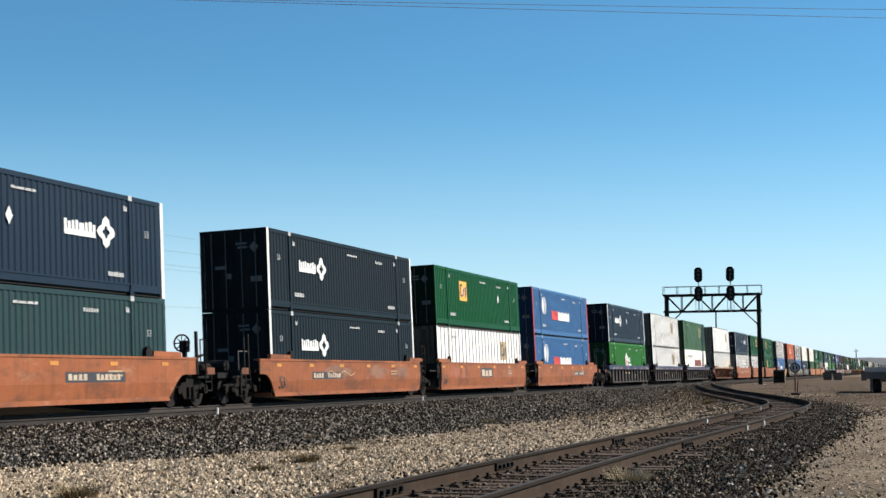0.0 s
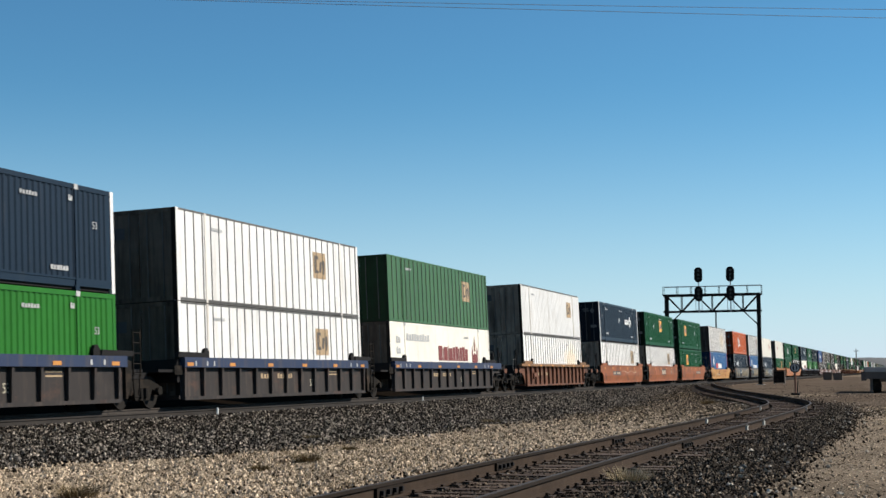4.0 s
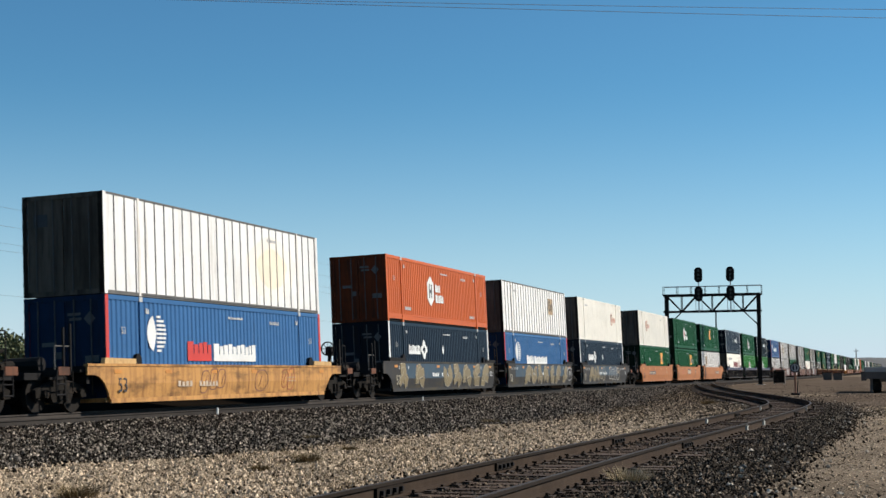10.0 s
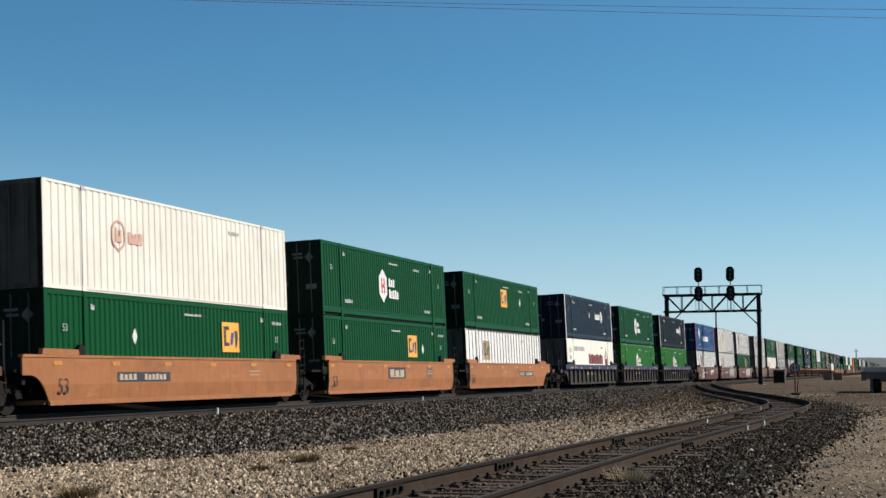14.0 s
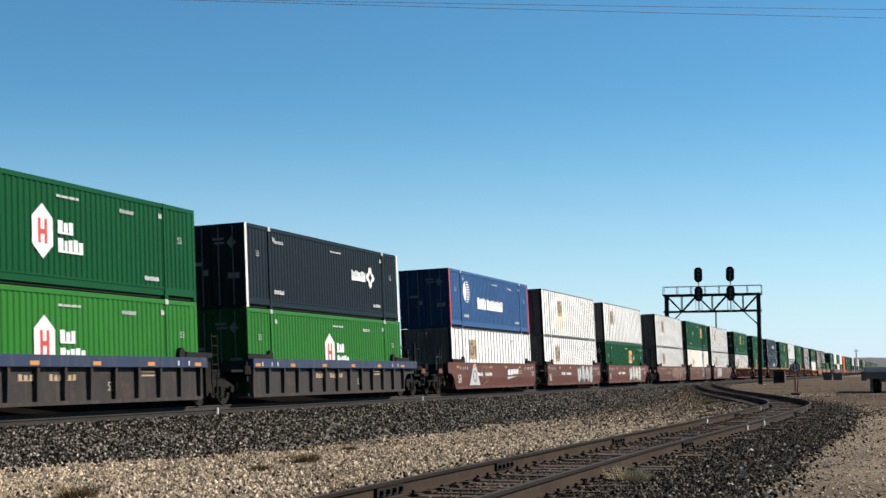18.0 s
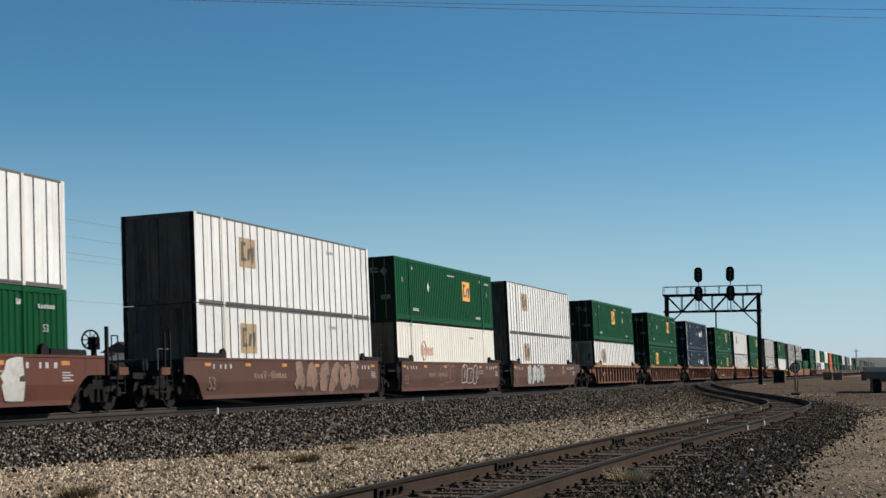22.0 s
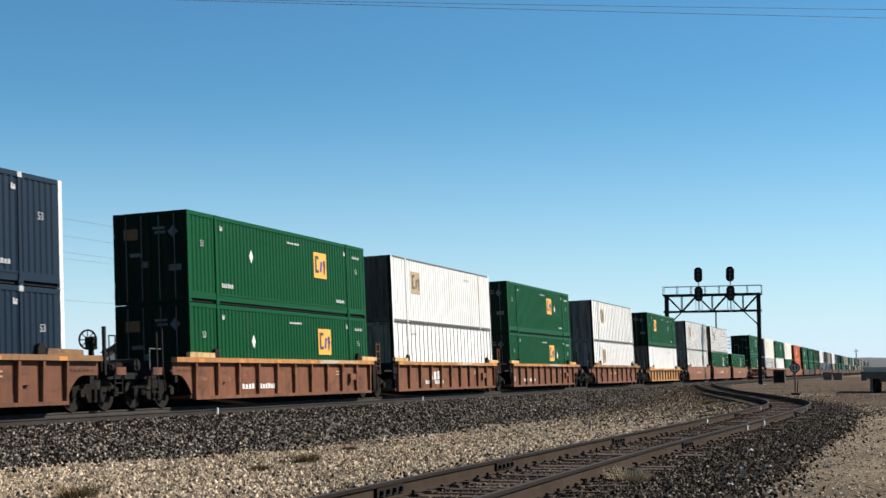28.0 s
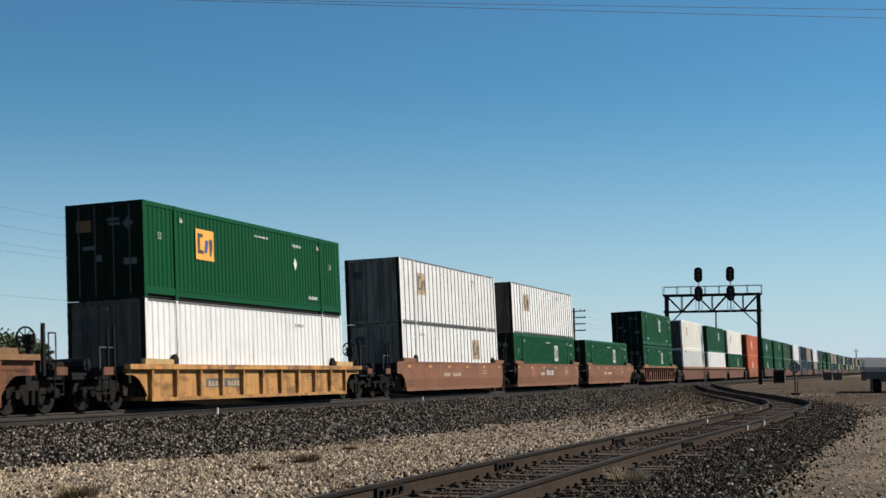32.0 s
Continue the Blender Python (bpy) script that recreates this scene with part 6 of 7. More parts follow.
def switch_stand():
    g = thing("switch_stand", "dark switch stand with round ringed target", "switch stand", at=pose(95, 6.72, -0.44))
    part("post", Shape().rod((0, 0, 0), (0, 0, 1.42), 0.06, 8).mesh("post", M["mark_rust2"]), g)
    part("base", Shape().box(-0.3, 0.3, -0.25, 0.25, -0.02, 0.14).mesh("base", M["black"]), g)
    part("lever", Shape().rod((0.05, -0.1, 0.12), (0.1, -0.16, 0.9), 0.03).mesh("lever", M["black"]), g)
    t = part("target", Shape().rod((-0.02, 0, 1.68), (0.02, 0, 1.68), 0.31, 20).mesh("target", M["mark_dark"]), g, label="round dark target")
    part("target_ring", Shape().ring((-0.025, 0, 1.68), "x", 0.17, 0.22, 0.008).mesh("target_ring", M["mark_grey"]), t, label="pale ring")
    part("target_bar", Shape().box(-0.034, -0.026, -0.035, 0.035, 1.54, 1.82).mesh("target_bar", M["mark_grey"]), t, label="pale upright bar")
    part("lamp_spindle", Shape().rod((0, 0, 1.97), (0, 0, 2.08), 0.03).mesh("lamp_spindle", M["black"]), g)


switch_stand()


def relay_case(x, y, w, h, label):
    z = float(ground_z(x, y))
    g = thing("equipment_box", label, "equipment box", at=pose(x, y, z))
    part("case", Shape().box(-0.4, 0.4, -w / 2, w / 2, 0.12, h).mesh("case", M["trailer_dirt"]), g)
    part("roof", Shape().prism([(-w / 2 - 0.06, h), (w / 2 + 0.06, h), (w / 2, h + 0.08), (-w / 2, h + 0.08)], "x", -0.46, 0.46).mesh("roof", M["black"]), g)
    part("door", Shape().box(-0.425, -0.4, -w / 2 + 0.08, w / 2 - 0.08, 0.2, h - 0.08).mesh("door", M["truck"]), g)
    for yy in (-w / 2 + 0.1, w / 2 - 0.1):
        part("foot", Shape().box(-0.3, 0.3, yy - 0.06, yy + 0.06, -0.02, 0.13).mesh("foot", M["concrete"]), g)


relay_case(178, 14.35, 1.3, 1.55, "dark metal equipment box beside the track")


def parked_truck():
    """The rear of a flatbed trailer."""
    g = thing("flatbed_trailer", "grey flatbed trailer parked on the dirt", "trailer", at=pose(104, 1.1, -0.44))
    part("bed", Shape().box(-1.4, 8.0, -2.4, 1.62, 1.24, 1.40).mesh("bed", M["trailer_dirt"]), g)
    part("bed_rail", Shape().box(-1.46, 8.0, -2.45, 1.75, 1.40, 1.66).mesh("bed_rail", M["trailer_grey"]), g, label="dull metal bed side")
    part("bed_edge", Shape().box(-1.49, 8.0, -2.48, 1.78, 1.66, 1.71).mesh("bed_edge", M["mark_grey"]), g, label="pale top edge")
    part("tail_board", Shape().box(-1.55, -1.47, -2.4, 1.68, 0.94, 1.36).mesh("tail_board", M["trailer_dirt"]), g)
    part("chassis", Shape().box(-1.2, 8.0, -1.5, 0.8, 0.75, 1.24).mesh("chassis", M["trailer_dirt"]), g)
    for x in (0.4, 6.5):
        for y in (-1.9, 0.85):
            w = part("wheel", Shape().rod((x, y, 0.53), (x, y + 0.4, 0.53), 0.53, 20).mesh("wheel", M["black"]), g)
            part("rim", Shape().rod((x, y - 0.02, 0.53), (x, y + 0.42, 0.53), 0.28, 16).mesh("rim", M["mark_grey"]), w)
    part("mud_flap", Shape().box(-0.6, -0.56, 0.75, 1.35, 0.2, 1.2).mesh("mud_flap", M["truck"]), g)
    part("prop_leg", Shape().box(-1.3, -1.15, 1.25, 1.42, 0.0, 1.3).mesh("prop_leg", M["trailer_dirt"]), g)


parked_truck()


def far_bins():
    for x, y, w, h, lab in ((257, 12.94, 1.5, 1.2, "dark low bin far down the line"), (256, 11.26, 1.5, 1.1, "dark low bin far down the line"), (236, 6.6, 0.9, 1.3, "dark box standing behind the trailer")):
        z = float(ground_z(x, y))
        g = thing("track_bin", lab, "bin", at=pose(x, y, z))
        part("body", Shape().prism([(-w / 2 + 0.08, -0.02), (w / 2 - 0.08, -0.02), (w / 2, h), (-w / 2, h)], "x", -0.5, 0.5).mesh("body", M["trailer_dirt"]), g)
        part("rim", Shape().box(-0.55, 0.55, -w / 2 - 0.04, w / 2 + 0.04, h, h + 0.06).mesh("rim", M["truck"]), g)


far_bins()


# ---- pole line behind the train, wires ----
POLE_Y = 35.9
POLE_X = [34, 78, 122, 167, 216, 262, 310, 360, 420]


def utility_pole(x, y, top=8.28, arms=4, name="telegraph_pole"):
    z = float(ground_z(x, y))
    g = thing(name, "weathered timber pole with short crossarms behind the train", "utility pole", "pole line", at=pose(x, y, 0))
    part("pole", Shape().rod((0, 0, z - 0.1), (0, 0, top), 0.16, 10, 0.11).mesh("pole", M["wood_pole"]), g)
    for k in range(arms):
        zz = top - 0.35 - 0.72 * k
        a = part("crossarm", Shape().box(-0.06, 0.06, -1.35, 1.35, zz - 0.06, zz + 0.06).mesh("crossarm", M["wood_pole"]), g)
        for yy in (-1.25, -0.75, 0.75, 1.25):
            part("insulator", Shape().rod((0, yy, zz + 0.06), (0, yy, zz + 0.2), 0.045, 6).mesh("insulator", M["mark_grey"]), a)


for px_ in POLE_X:
    utility_pole(px_, POLE_Y)


def hang(spans, sag, r, n=10):
    """A wire over several spans, as one thin tube."""
    pts = []
    for a, b in spans:
        for k in range(n if (a, b) != spans[-1] else n + 1):
            t = k / n
            p = Vector(a).lerp(Vector(b), t)
            p.z -= sag * 4 * t * (1 - t)
            pts.append(p)
    s = Shape()
    d = (pts[-1] - pts[0]).normalized()
    u = d.cross(Vector((0, 0, 1))).normalized()
    w = Vector((0, 0, 1))
    for p in pts:
        for c_, e in ((1, 0), (0, 1), (-1, 0), (0, -1)):
            s.v.append(tuple(p + u * r * c_ + w * r * e))
    for k in range(len(pts) - 1):
        for j in range(4):
            a = 4 * k
            s.f.append((a + j, a + (j + 1) % 4, a + 4 + (j + 1) % 4, a + 4 + j))
    return s


line = thing("telegraph_wires", "thin dark wires strung along the pole line", "wires")
for k, zz, yy in ((0, 8.13, -1.25), (1, 7.38, -1.25), (2, 6.68, -1.25), (2, 6.68, 0.75), (3, 4.7, -0.2)):
    part("wire", hang([((a, POLE_Y + yy, zz), (b, POLE_Y + yy, zz)) for a, b in zip(POLE_X, POLE_X[1:])], 0.35, 0.006, 8).mesh("wire", M["wire"]), line)

over = thing("power_line_wires", "thin power wires crossing high over the tracks", "wires")
POWER = (((62.3, -33.5, 12.0), (6.6, 61.4, 9.5)), ((64.0, -33.5, 13.05), (7.2, 61.4, 9.11)), ((64.3, -33.5, 13.16), (4.6, 61.4, 9.35)))
for a, b in POWER:
    part("wire", hang([(a, b)], 0.55, 0.007, 24).mesh("wire", M["wire"]), over)
for e_, px_, py_, arm_ in ((0, 63.4, -33.5, 12.55), (1, 6.2, 61.4, 8.85)):
    z_ = float(ground_z(px_, py_))
    g_ = thing("power_pole", "timber pole carrying the power wires over the tracks", "utility pole", "power poles", at=pose(px_, py_, 0))
    part("pole", Shape().rod((0, 0, z_ - 0.1), (0, 0, arm_ + 0.9), 0.17, 10, 0.12).mesh("pole", M["wood_pole"]), g_)
    part("crossarm", Shape().box(-2.2, 2.2, -0.08, 0.08, arm_ - 0.06, arm_ + 0.06).mesh("crossarm", M["wood_pole"]), g_)
    for ends in POWER:
        q_ = ends[e_]
        part("insulator", Shape().rod((q_[0] - px_, 0, arm_ + 0.04), (q_[0] - px_, 0, q_[2] + 0.03), 0.05, 8).mesh("insulator", M["mark_grey"]), g_)

far_pole = thing("far_pole", "tall thin pole far down the line", "utility pole", at=pose(900, 29.1, 0))
part("pole", Shape().rod((0, 0, -0.6), (0, 0, 13.7), 0.35, 8, 0.25).mesh("pole", M["wood_pole"]), far_pole)
part("crossarm", Shape().box(-0.1, 0.1, -1.4, 1.4, 12.4, 12.7).mesh("crossarm", M["wood_pole"]), far_pole)
lamp_mast = thing("radio_mast", "slim dark mast behind the train", "mast", at=pose(222, 26.7, 0))
part("mast", Shape().rod((0, 0, -0.4), (0, 0, 9.66), 0.10, 8).mesh("mast", M["black"]), lamp_mast)


# ---- distance ----
def ridge():
    n = 160
    V, F = [], []
    rnd = random.Random(4)
    for k in range(n + 1):
        y = -2600 + 5200 * k / n
        h = 20 + 9 * math.sin(y / 410 + 1.2) + 5 * math.sin(y / 130 + 0.4) + 2.0 * math.sin(y / 47) - 0.010 * abs(y - 150)
        V += [(3450 + 60 * math.sin(y / 300), y, -6), (3650, y, h * 0.7), (3900, y, h), (4250, y, -6)]
    for k in range(n):
        for j in range(3):
            a = 4 * k + j
            F.append((a, a + 4, a + 5, a + 1))
    m = material("far_hillside", (0.10, 0.097, 0.092), rough=1.0, vary=0.2, scale=0.01)
    tagged(new("backdrop_ridge", quick_mesh("backdrop_ridge", V, F, m, True)), "low brown ridge on the horizon", "hill", kind="structure")


ridge()


def tree(x, y, height, spread, seed, label, leaf):
    rnd = random.Random(seed)
    z = float(ground_z(x, y))
    g = thing("tree", label, "tree", "trees behind the train", at=pose(x, y, z))
    s = Shape().rod((0, 0, -0.1), (0, 0, height * 0.45), 0.22, 8, 0.14)
    part("trunk", s.mesh("trunk", M["bark"]), g)
    tips = []
    for k in range(9):
        a = k * 2.4 + rnd.random()
        e = Vector((math.cos(a) * spread * rnd.uniform(0.35, 0.8), math.sin(a) * spread * rnd.uniform(0.35, 0.8), height * rnd.uniform(0.55, 0.92)))
        part("limb", Shape().rod((0, 0, height * rnd.uniform(0.25, 0.45)), e, 0.09, 5, 0.03).mesh("limb", M["bark"]), g)
        tips.append(e)
    tips.append(Vector((0, 0, height * 0.95)))
    n = 5200
    c = np.array([tuple(tips[rnd.randrange(len(tips))]) for _ in range(n)])
    rs = np.random.RandomState(seed)
    p = c + rs.normal(0, 1, (n, 3)) * np.array([spread * 0.28, spread * 0.28, height * 0.10])
    u = rs.normal(0, 1, (n, 3))
    u /= np.linalg.norm(u, axis=1)[:, None]
    w = np.cross(u, rs.normal(0, 1, (n, 3)))
    w /= np.linalg.norm(w, axis=1)[:, None]
    sz = rs.uniform(0.14, 0.32, (n, 1))
    V = np.stack([p - u * sz, p + w * sz * 0.6, p + u * sz, p - w * sz * 0.6], 1).reshape(-1, 3)
    part("crown", quick_mesh("crown", V, np.arange(4 * n).reshape(-1, 4), leaf), g)


LEAF = island_material("dull_leaves", (0.06, 0.074, 0.04), (0.22, 0.24, 0.135))
tree(150, 97.6, 5.2, 2.4, 1, "dull green leafy tree behind the train", LEAF)
tree(152, 95.3, 4.2, 1.5, 2, "dull green leafy tree behind the train", LEAF)
tree(147, 102.0, 5.5, 2.4, 3, "dark green leafy tree behind the train", LEAF)


def shed():
    x, y = 158.0, 90.0
    z = float(ground_z(x, y))
    g = thing("shed", "small pale shed with low roof behind the train", "shed", at=pose(x, y, z))
    part("wall", Shape().box(0, 6, -4, 0, 0, 3.7).mesh("wall", M["cream"]), g)
    part("roof", Shape().prism([(-4.4, 3.7), (0.4, 3.7), (-2, 5.0)], "x", -0.3, 6.3).mesh("roof", M["car_dark"]), g)
    part("window", Shape().box(-0.02, 0.02, -2.6, -1.6, 1.6, 2.6).mesh("window", M["glass"]), g)


shed()


# ---- siding: ties, joint bars, spikes ----
def along(x):
    y, z = float(np.interp(x, SX, SY)), float(np.interp(x, SX, SZ))
    a = math.atan2(float(np.interp(x + 0.3, SX, SY)) - float(np.interp(x - 0.3, SX, SY)), 0.6)
    return y, z, a


rnd_ = random.Random(11)
tie_meshes = []
for k in range(4):
    s = Shape().box(-0.115, 0.115, -1.3 - 0.03 * k, 1.3 + 0.02 * k, -0.16, 0.0)
    s.v = [(a + rnd_.uniform(-0.012, 0.012), b + rnd_.uniform(-0.03, 0.03), c_ + rnd_.uniform(-0.012, 0.006)) for a, b, c_ in s.v]
    tie_meshes.append(s.mesh("tie", M["tie"]))
spikes, plates = Shape(), Shape()
x = -18.0
while x < 150:
    y, z, a = along(x)
    if x < 96:
        part("tie", tie_meshes[rnd_.randrange(4)], siding_track, Matrix.Translation((x, y + rnd_.uniform(-0.06, 0.06), z - 0.192 + rnd_.uniform(-0.018, 0.012))) @ pose(0, 0, 0, 0, rnd_.uniform(-1.2, 1.2), math.degrees(a) + rnd_.uniform(-2, 2)))
    if 5 < x < 80:
        for s_ in (-0.7525, 0.7525):
            cx, cy = x - math.sin(a) * s_, y + math.cos(a) * s_
            plates.box(cx - 0.09, cx + 0.09, cy - 0.17, cy + 0.17, z - 0.19, z - 0.172)
            for d, e in ((-0.095, 0.05), (0.095, -0.05), (-0.10, -0.06), (0.10, 0.07)):
                if rnd_.random() < 0.75:
                    h = rnd_.uniform(0.005, 0.05)
                    spikes.box(cx + e - 0.013, cx + e + 0.013, cy + d - 0.016, cy + d + 0.016, z - 0.19, z - 0.172 + h)
            if rnd_.random() < 0.2:
                spikes.box(cx + 0.14, cx + 0.16, cy - 0.08, cy + 0.08, z - 0.175, z - 0.13)
    x += rnd_.uniform(0.5, 0.58)
ob = part("tie_plates", plates.mesh("tie_plates", M["rail"]), siding_track)
ob["kind"] = "stuff"
ob = part("spikes", spikes.mesh("spikes", M["rail_head"]), siding_track)
ob["kind"] = "stuff"
for x, s_ in ((15.4, 0.7525), (20.4, 0.7525), (28.4, 0.7525), (44.4, 0.7525), (27.2, -0.7525), (46.3, -0.7525)):
    y, z, a = along(x)
    j = part("joint_bar", cached(("joint_bar", "b"), lambda: Shape().box(-0.45, 0.45, -0.045, -0.015, -0.15, -0.045).box(-0.45, 0.45, 0.015, 0.045, -0.15, -0.045), M["rail_head"]), siding_track, Matrix.Translation((x - math.sin(a) * s_, y + math.cos(a) * s_, z)) @ pose(0, 0, 0, 0, 0, math.degrees(a)), "dark bolted joint bar")
    for u in (-0.33, -0.11, 0.11, 0.33):
        part("bolt", cached(("bolt", "b"), lambda: Shape().box(-0.03, 0.03, -0.085, -0.045, -0.12, -0.07), M["black"]), j, (u, 0, 0))
for x, s_ in ((51.5, 0.7525), (38.4, 0.7525), (51.0, -0.7525), (37.6, -0.7525), (34.6, -0.7525)):
    y, z, a = along(x)
    part("paint_mark", cached(("paint_mark", "w"), lambda: Shape().prism([(-0.09, -0.14), (0.05, -0.14), (0.09, -0.05), (-0.06, -0.02)], "y", -0.06, -0.014), M["mark_chalk"]), siding_track, Matrix.Translation((x - math.sin(a) * s_, y + math.cos(a) * s_, z)) @ pose(0, 0, 0, 0, 0, math.degrees(a)), "white paint mark on the rail")

# main line ties show as pale ends in the ballast
x = 20.0
tie_mesh = Shape().box(-0.13, 0.13, -1.3, 1.3, -0.36, -0.185).mesh("tie", M["tie"])
while x < 100:
    part("tie", tie_mesh, main_track, (x, rnd_.uniform(-0.03, 0.03), 0))
    x += 0.6
for x in (43.5, 64.45):
    part("rail_marker", cached(("rail_marker", "w"), lambda: Shape().box(-0.03, 0.03, -1.88, -1.84, -0.32, -0.07), M["mark_white"]), main_track, (x, 0, 0), "small white marker by the rail")


# ---- stones, straw and tufts ----
def stones(name, label, pts, size, mat, seed, flat=0.7):
    rs = np.random.RandomState(seed)
    n = len(pts)
    base = np.array([(1, 0, 0), (-1, 0, 0), (0, 1, 0), (0, -1, 0), (0, 0, 1), (0, 0, -1)], float)
    V = base[None] * rs.uniform(0.55, 1.25, (n, 6, 1)) + rs.normal(0, 0.16, (n, 6, 3))
    V *= (size[0] * (size[1] / size[0]) ** rs.uniform(0, 1, (n, 1, 1)) ** 1.6) / 2
    V[:, :, 2] *= flat
    a = rs.uniform(0, 6.283, n)
    ca, sa = np.cos(a)[:, None], np.sin(a)[:, None]
    X = V[:, :, 0] * ca - V[:, :, 1] * sa
    Y = V[:, :, 0] * sa + V[:, :, 1] * ca
    t = rs.normal(0, 0.35, (n, 1))
    Z = V[:, :, 2] + X * t
    V = np.stack([X, Y, Z], -1) + pts[:, None, :]
    f = np.array([(0, 2, 4), (2, 1, 4), (1, 3, 4), (3, 0, 4), (2, 0, 5), (1, 2, 5), (3, 1, 5), (0, 3, 5)])
    F = (f[None] + 6 * np.arange(n)[:, None, None]).reshape(-1, 3)
    return tagged(new(name, quick_mesh(name, V.reshape(-1, 3), F, mat)), label, "gravel", kind="stuff")


def thin(rs, n, x0, x1):
    """Places along x, denser close to the camera."""
    return x0 * (x1 / x0) ** rs.uniform(0, 1, n)


rs = np.random.RandomState(21)
n = 120000
x = np.where(rs.uniform(0, 1, n) < 0.04, rs.uniform(0, 21, n), thin(rs, n, 21, 165))
edge = np.minimum(gravel_edge(x), TRACK - 3.6)
y = TRACK - 1.05 - (TRACK - 1.05 - edge + np.abs(rs.normal(0, 0.5, n))) * rs.uniform(0, 1, n) ** 0.9
stones("ballast_stones", "loose grey crushed ballast stones on the bank", np.stack([x, y, main_z(x, y) + 0.005], -1), (0.042, 0.098), STONE_GREY, 31, 1.0)
n = 84000
x = np.where(rs.uniform(0, 1, n) < 0.05, rs.uniform(-8, 11.5, n), thin(rs, n, 11.5, 100))
wide = verge(x)
u = np.where(rs.uniform(0, 1, n) < 0.64, -0.85 - np.where(rs.uniform(0, 1, n) < 0.85, np.abs(rs.uniform(0, 1, n) * (wide - 0.85) + rs.normal(0, 0.3, n)), np.abs(rs.normal(0, 1.1, n))), np.where(rs.uniform(0, 1, n) < 0.55, rs.uniform(-0.7, 0.95, n), 0.9 + np.abs(rs.normal(0, 0.5, n))))
sy, sz = np.interp(x, SX, SY), np.interp(x, SX, SZ)
keep = np.abs(np.abs(u) - 0.7525) > 0.12
y = sy + u
low_ = ground_z(x, y) + 0.03
top_ = np.maximum(sz - 0.20, low_ - 0.01)
top_ = np.where(np.abs(u) < 1.4, top_ - 0.012, top_)
z = np.where(u < 0, top_ + (low_ - top_) * np.clip((-u - 1.35) / (wide - 1.35), 0, 1), np.where(u > 1.5, low_, top_)) + 0.004
P_ = np.stack([x, y, z], -1)[keep]
stones("siding_stones", "dark coarse gravel beside the siding track", P_, (0.024, 0.07), STONE_DARK, 32, 1.0)
n = 110000
x = np.where(rs.uniform(0, 1, n) < 0.04, rs.uniform(-8, 13, n), thin(rs, n, 13, 120))
a_, b_ = np.interp(x, SX, SY) + 0.95, gravel_edge(x) + 0.3
y = a_ + (b_ - a_) * rs.uniform(0, 1, n)
ok = (b_ > a_) & (rs.uniform(0, 1, n) < np.interp(x, [35, 80], [1.0, 0.25]))
stones("tan_gravel", "pale tan gravel over the strip between the tracks", np.stack([x, y, ground_z(x, y) + 0.008], -1)[ok], (0.026, 0.1), STONE_TAN, 33, 1.0)
n = 26000
x = thin(rs, n, 38, 150)
a_, b_ = np.interp(x, SX, SY) + 0.95, gravel_edge(x)
y = a_ + (b_ - a_) * rs.uniform(0, 1, n)
ok = (b_ > a_) & (rs.uniform(0, 1, n) < np.interp(x, [38, 75], [0.15, 1.0]))
stones("mixed_gravel", "dark stones mixed into the far strip", np.stack([x, y, ground_z(x, y) + 0.012], -1)[ok], (0.06, 0.16), STONE_DARK, 36, 0.7)
n = 7000
x = thin(rs, n, 50, 170)
y = rs.uniform(-4, 1, n) + rs.uniform(0, 1, n) * (np.interp(x, SX, SY) - 1.2 + 2)
ok = y < np.interp(x, SX, SY) - 1.2
stones("yard_stones", "dark stones strewn over the far yard dirt", np.stack([x, y, ground_z(x, y) + 0.006], -1)[ok], (0.04, 0.13), STONE_DARK, 37, 0.6)
n = 22000
x = np.where(rs.uniform(0, 1, n) < 0.08, rs.uniform(-5, 12, n), thin(rs, n, 12, 100))
y = rs.uniform(-3.0, 1.9, n)
stones("dirt_pebbles", "pale pebbles on the bare dirt", np.stack([x, y, ground_z(x, y) + 0.004], -1), (0.018, 0.06), STONE_TAN, 34, 0.5)
n = 1100
x = thin(rs, n, 13, 85)
y = np.interp(x, SX, SY) + np.where(rs.uniform(0, 1, n) < 0.55, rs.normal(1.4, 0.4, n), rs.normal(-2.2, 0.8, n))
PALE = island_material("pale_stone", (0.26, 0.22, 0.17), (0.72, 0.62, 0.5))
stones("pale_stones", "scattered whitish stones by the siding", np.stack([x, y, ground_z(x, y) + 0.06], -1), (0.035, 0.095), PALE, 35)


def blades(name, label, pts, height, mat, seed):
    rs = np.random.RandomState(seed)
    n = len(pts)
    h = height * rs.uniform(0.4, 1.0, n)
    a = rs.uniform(0, 6.283, n)
    lean = rs.normal(0, 0.55, (n, 2)) * h[:, None]
    w = 0.006
    d = np.stack([np.cos(a), np.sin(a), 0 * a], -1) * w
    tip = pts + np.concatenate([lean, h[:, None]], 1)
    V = np.stack([pts - d, pts + d, tip], 1).reshape(-1, 3)
    return tagged(new(name, quick_mesh(name, V, np.arange(3 * n).reshape(-1, 3), mat)), label, "dry grass", kind="stuff")


n = 45000
x = thin(rs, n, 12, 150)
y = np.interp(x, SX, SY) + 1.3 + (gravel_edge(x) + 0.4 - np.interp(x, SX, SY) - 1.3) * rs.uniform(0, 1, n) ** 0.8
patch = np.sin(x * 0.55 + 1.3) * np.sin(y * 0.9) + np.sin(x * 0.21 - y * 0.4)
ok = (patch + rs.normal(0, 0.7, n) > 0.0) & (y > np.interp(x, SX, SY) + 1.0)
blades("dry_grass", "thin dry straw-coloured grass between the tracks", np.stack([x, y, ground_z(x, y)], -1)[ok], 0.10, STRAW, 41)


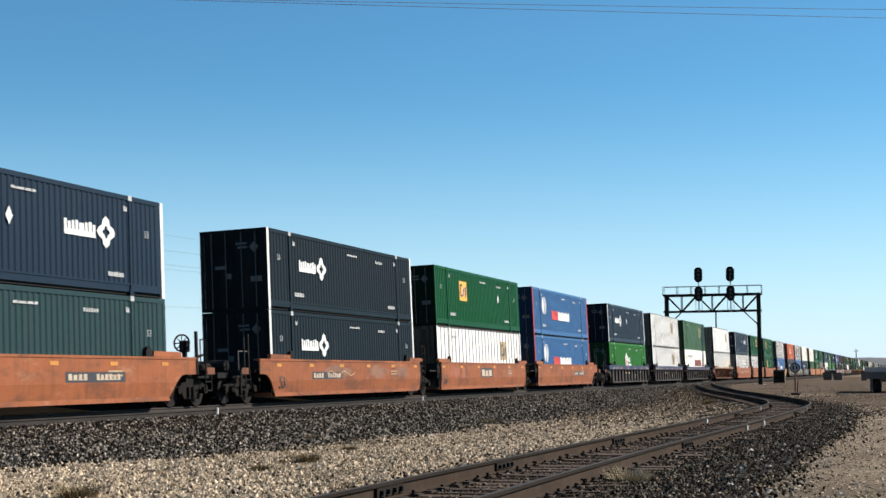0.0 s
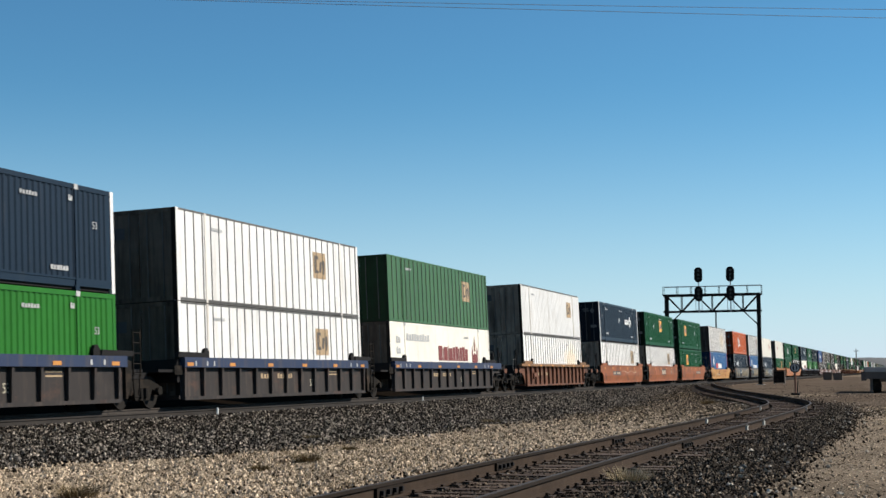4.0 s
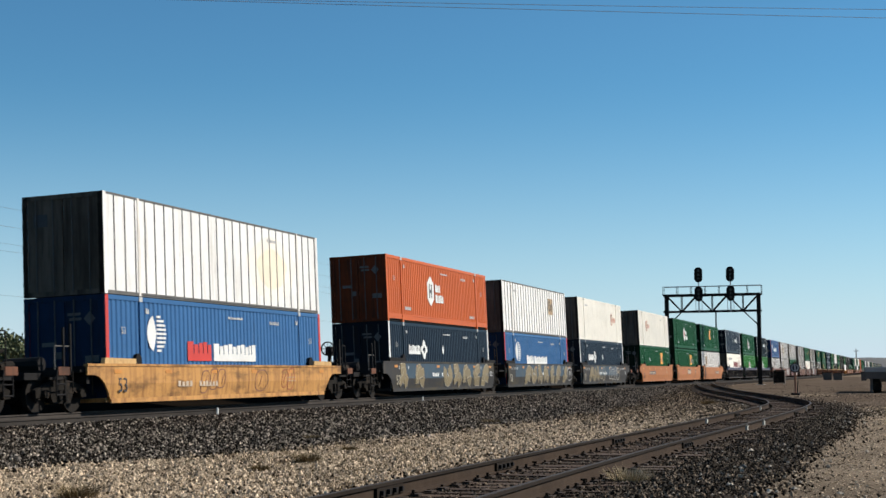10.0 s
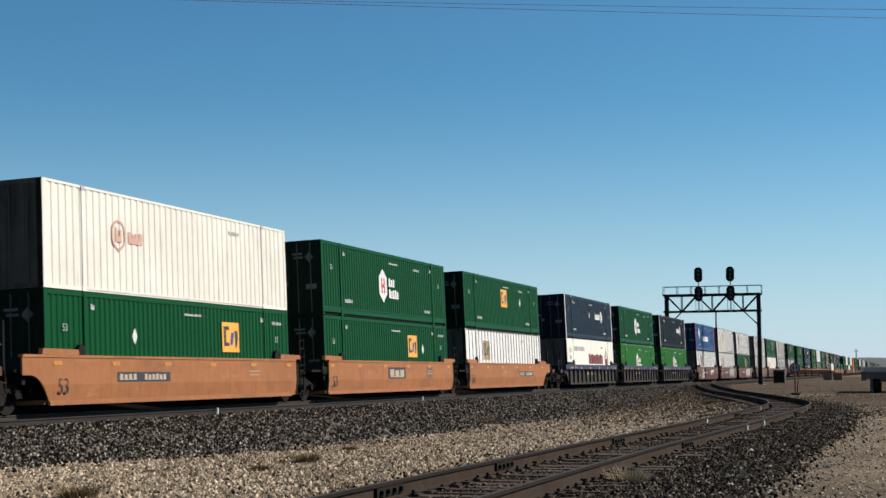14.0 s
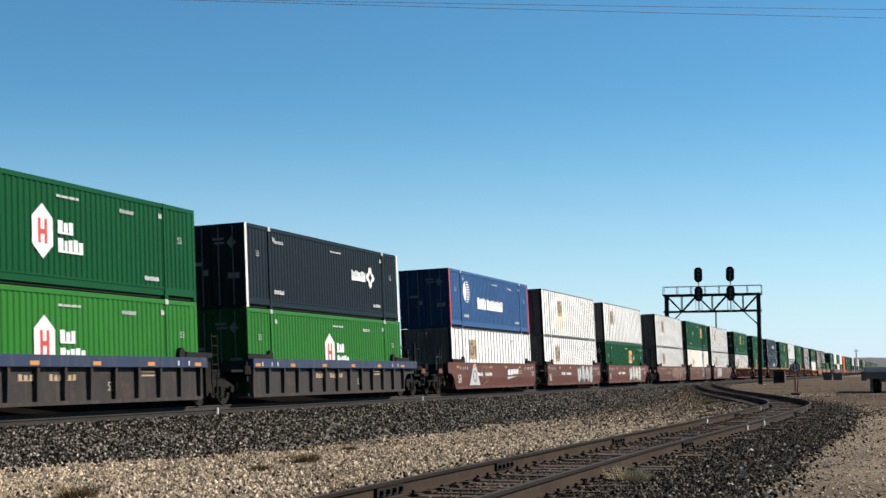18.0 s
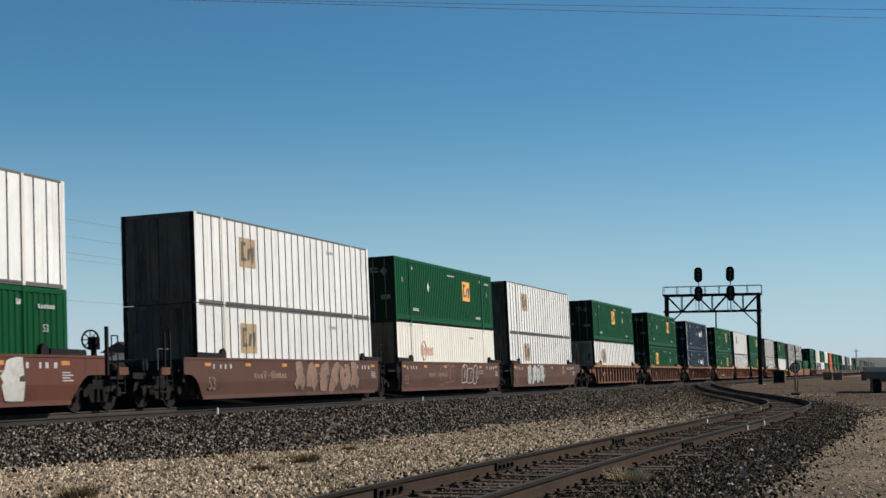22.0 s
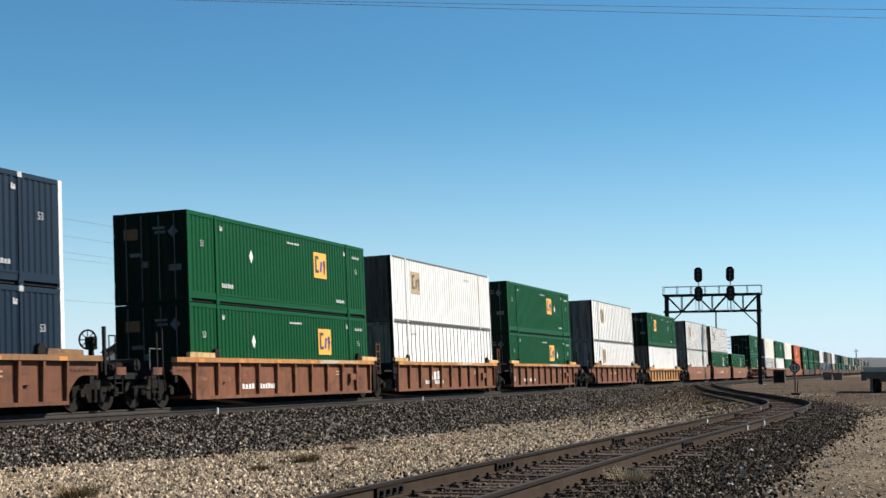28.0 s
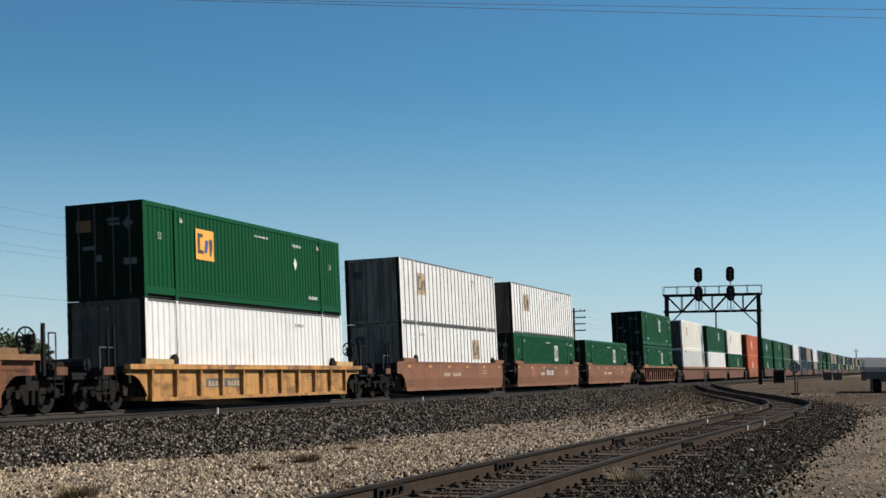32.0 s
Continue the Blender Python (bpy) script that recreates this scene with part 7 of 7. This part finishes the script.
def tuft(x, y, r, h, seed, mat=STRAW, label="dry brown grass tuft on the gravel"):
    rs = np.random.RandomState(seed)
    n = 420
    a, q = rs.uniform(0, 6.283, n), r * np.sqrt(rs.uniform(0, 1, n)) * 0.6
    b = np.stack([x + q * np.cos(a), y + q * np.sin(a), ground_z(x, y) + 0 * a], -1)
    hh = h * rs.uniform(0.5, 1.0, n)
    tip = b + np.stack([np.cos(a) * r * rs.uniform(0, 0.8, n), np.sin(a) * r * rs.uniform(0, 0.8, n), hh], -1)
    d = np.stack([-np.sin(a), np.cos(a), 0 * a], -1) * 0.006
    V = np.stack([b - d, b + d, tip], 1).reshape(-1, 3)
    tagged(new("grass_tuft", quick_mesh("grass_tuft", V, np.arange(3 * n).reshape(-1, 3), mat)), label, "grass tuft", "dry tufts")


for k, (x, y, r, h) in enumerate(((25.0, 10.2, 0.36, 0.21), (22.6, 10.05, 0.22, 0.13), (17.1, 10.1, 0.38, 0.23), (19.2, 3.45, 0.34, 0.28), (71.4, 9.05, 0.5, 0.3), (45.5, 12.4, 0.4, 0.18), (29.2, 11.0, 0.22, 0.11), (33.9, 13.7, 0.27, 0.13))):
    tuft(x, y, r, h, 60 + k, *((BLEACHED, "bleached straw tuft beside the siding rail") if k == 3 else ()))


# ---- what moves ----
def motions():
    """The train rolls by at a nearly even speed; its wheels turn."""
    # metres by which it runs behind (+) or ahead (-) of the even speed
    drift = [(0, -0.50), (1, -0.41), (2, -0.29), (3, -0.27), (6, -0.16), (7, 0.05), (8, 0.36), (9, 0.44), (10, 0.52), (11, 0.35), (12, 0.38), (13, -0.07), (14, -0.35), (17, 0.27), (18, 0.28), (19, -0.43), (20, -0.51), (21, -0.51), (22, -0.57), (22.6, -0.5), (23, 0.26), (24, 0.43), (25, 0.16), (28, 0.07), (29, 0.23), (30, 0.28), (31, 0.12), (32, 0.17)]
    for ob, s, z in MOVING:
        walk(ob, [(t, on_track(s + d - SPEED * (t - 16), z)) for t, d in drift])
    turn = math.degrees(SPEED / 0.483)
    steps = 960
    first = {}
    for ob in bpy.data.objects:
        if ob.name.startswith("wheelset"):
            key = round(ob.location.x, 2)
            if key not in first:
                x = ob.location.x
                walk(ob, [(32 * i / steps, pose(x, 0, 0.483, 0, -turn * 32 * i / steps, 0)) for i in range(steps + 1)])
                first[key] = ob
            else:
                ob.rotation_mode = "QUATERNION"
                ob.animation_data_create()
                ob.animation_data.action = first[key].animation_data.action
                ob.animation_data.action_slot = first[key].animation_data.action_slot


motions()
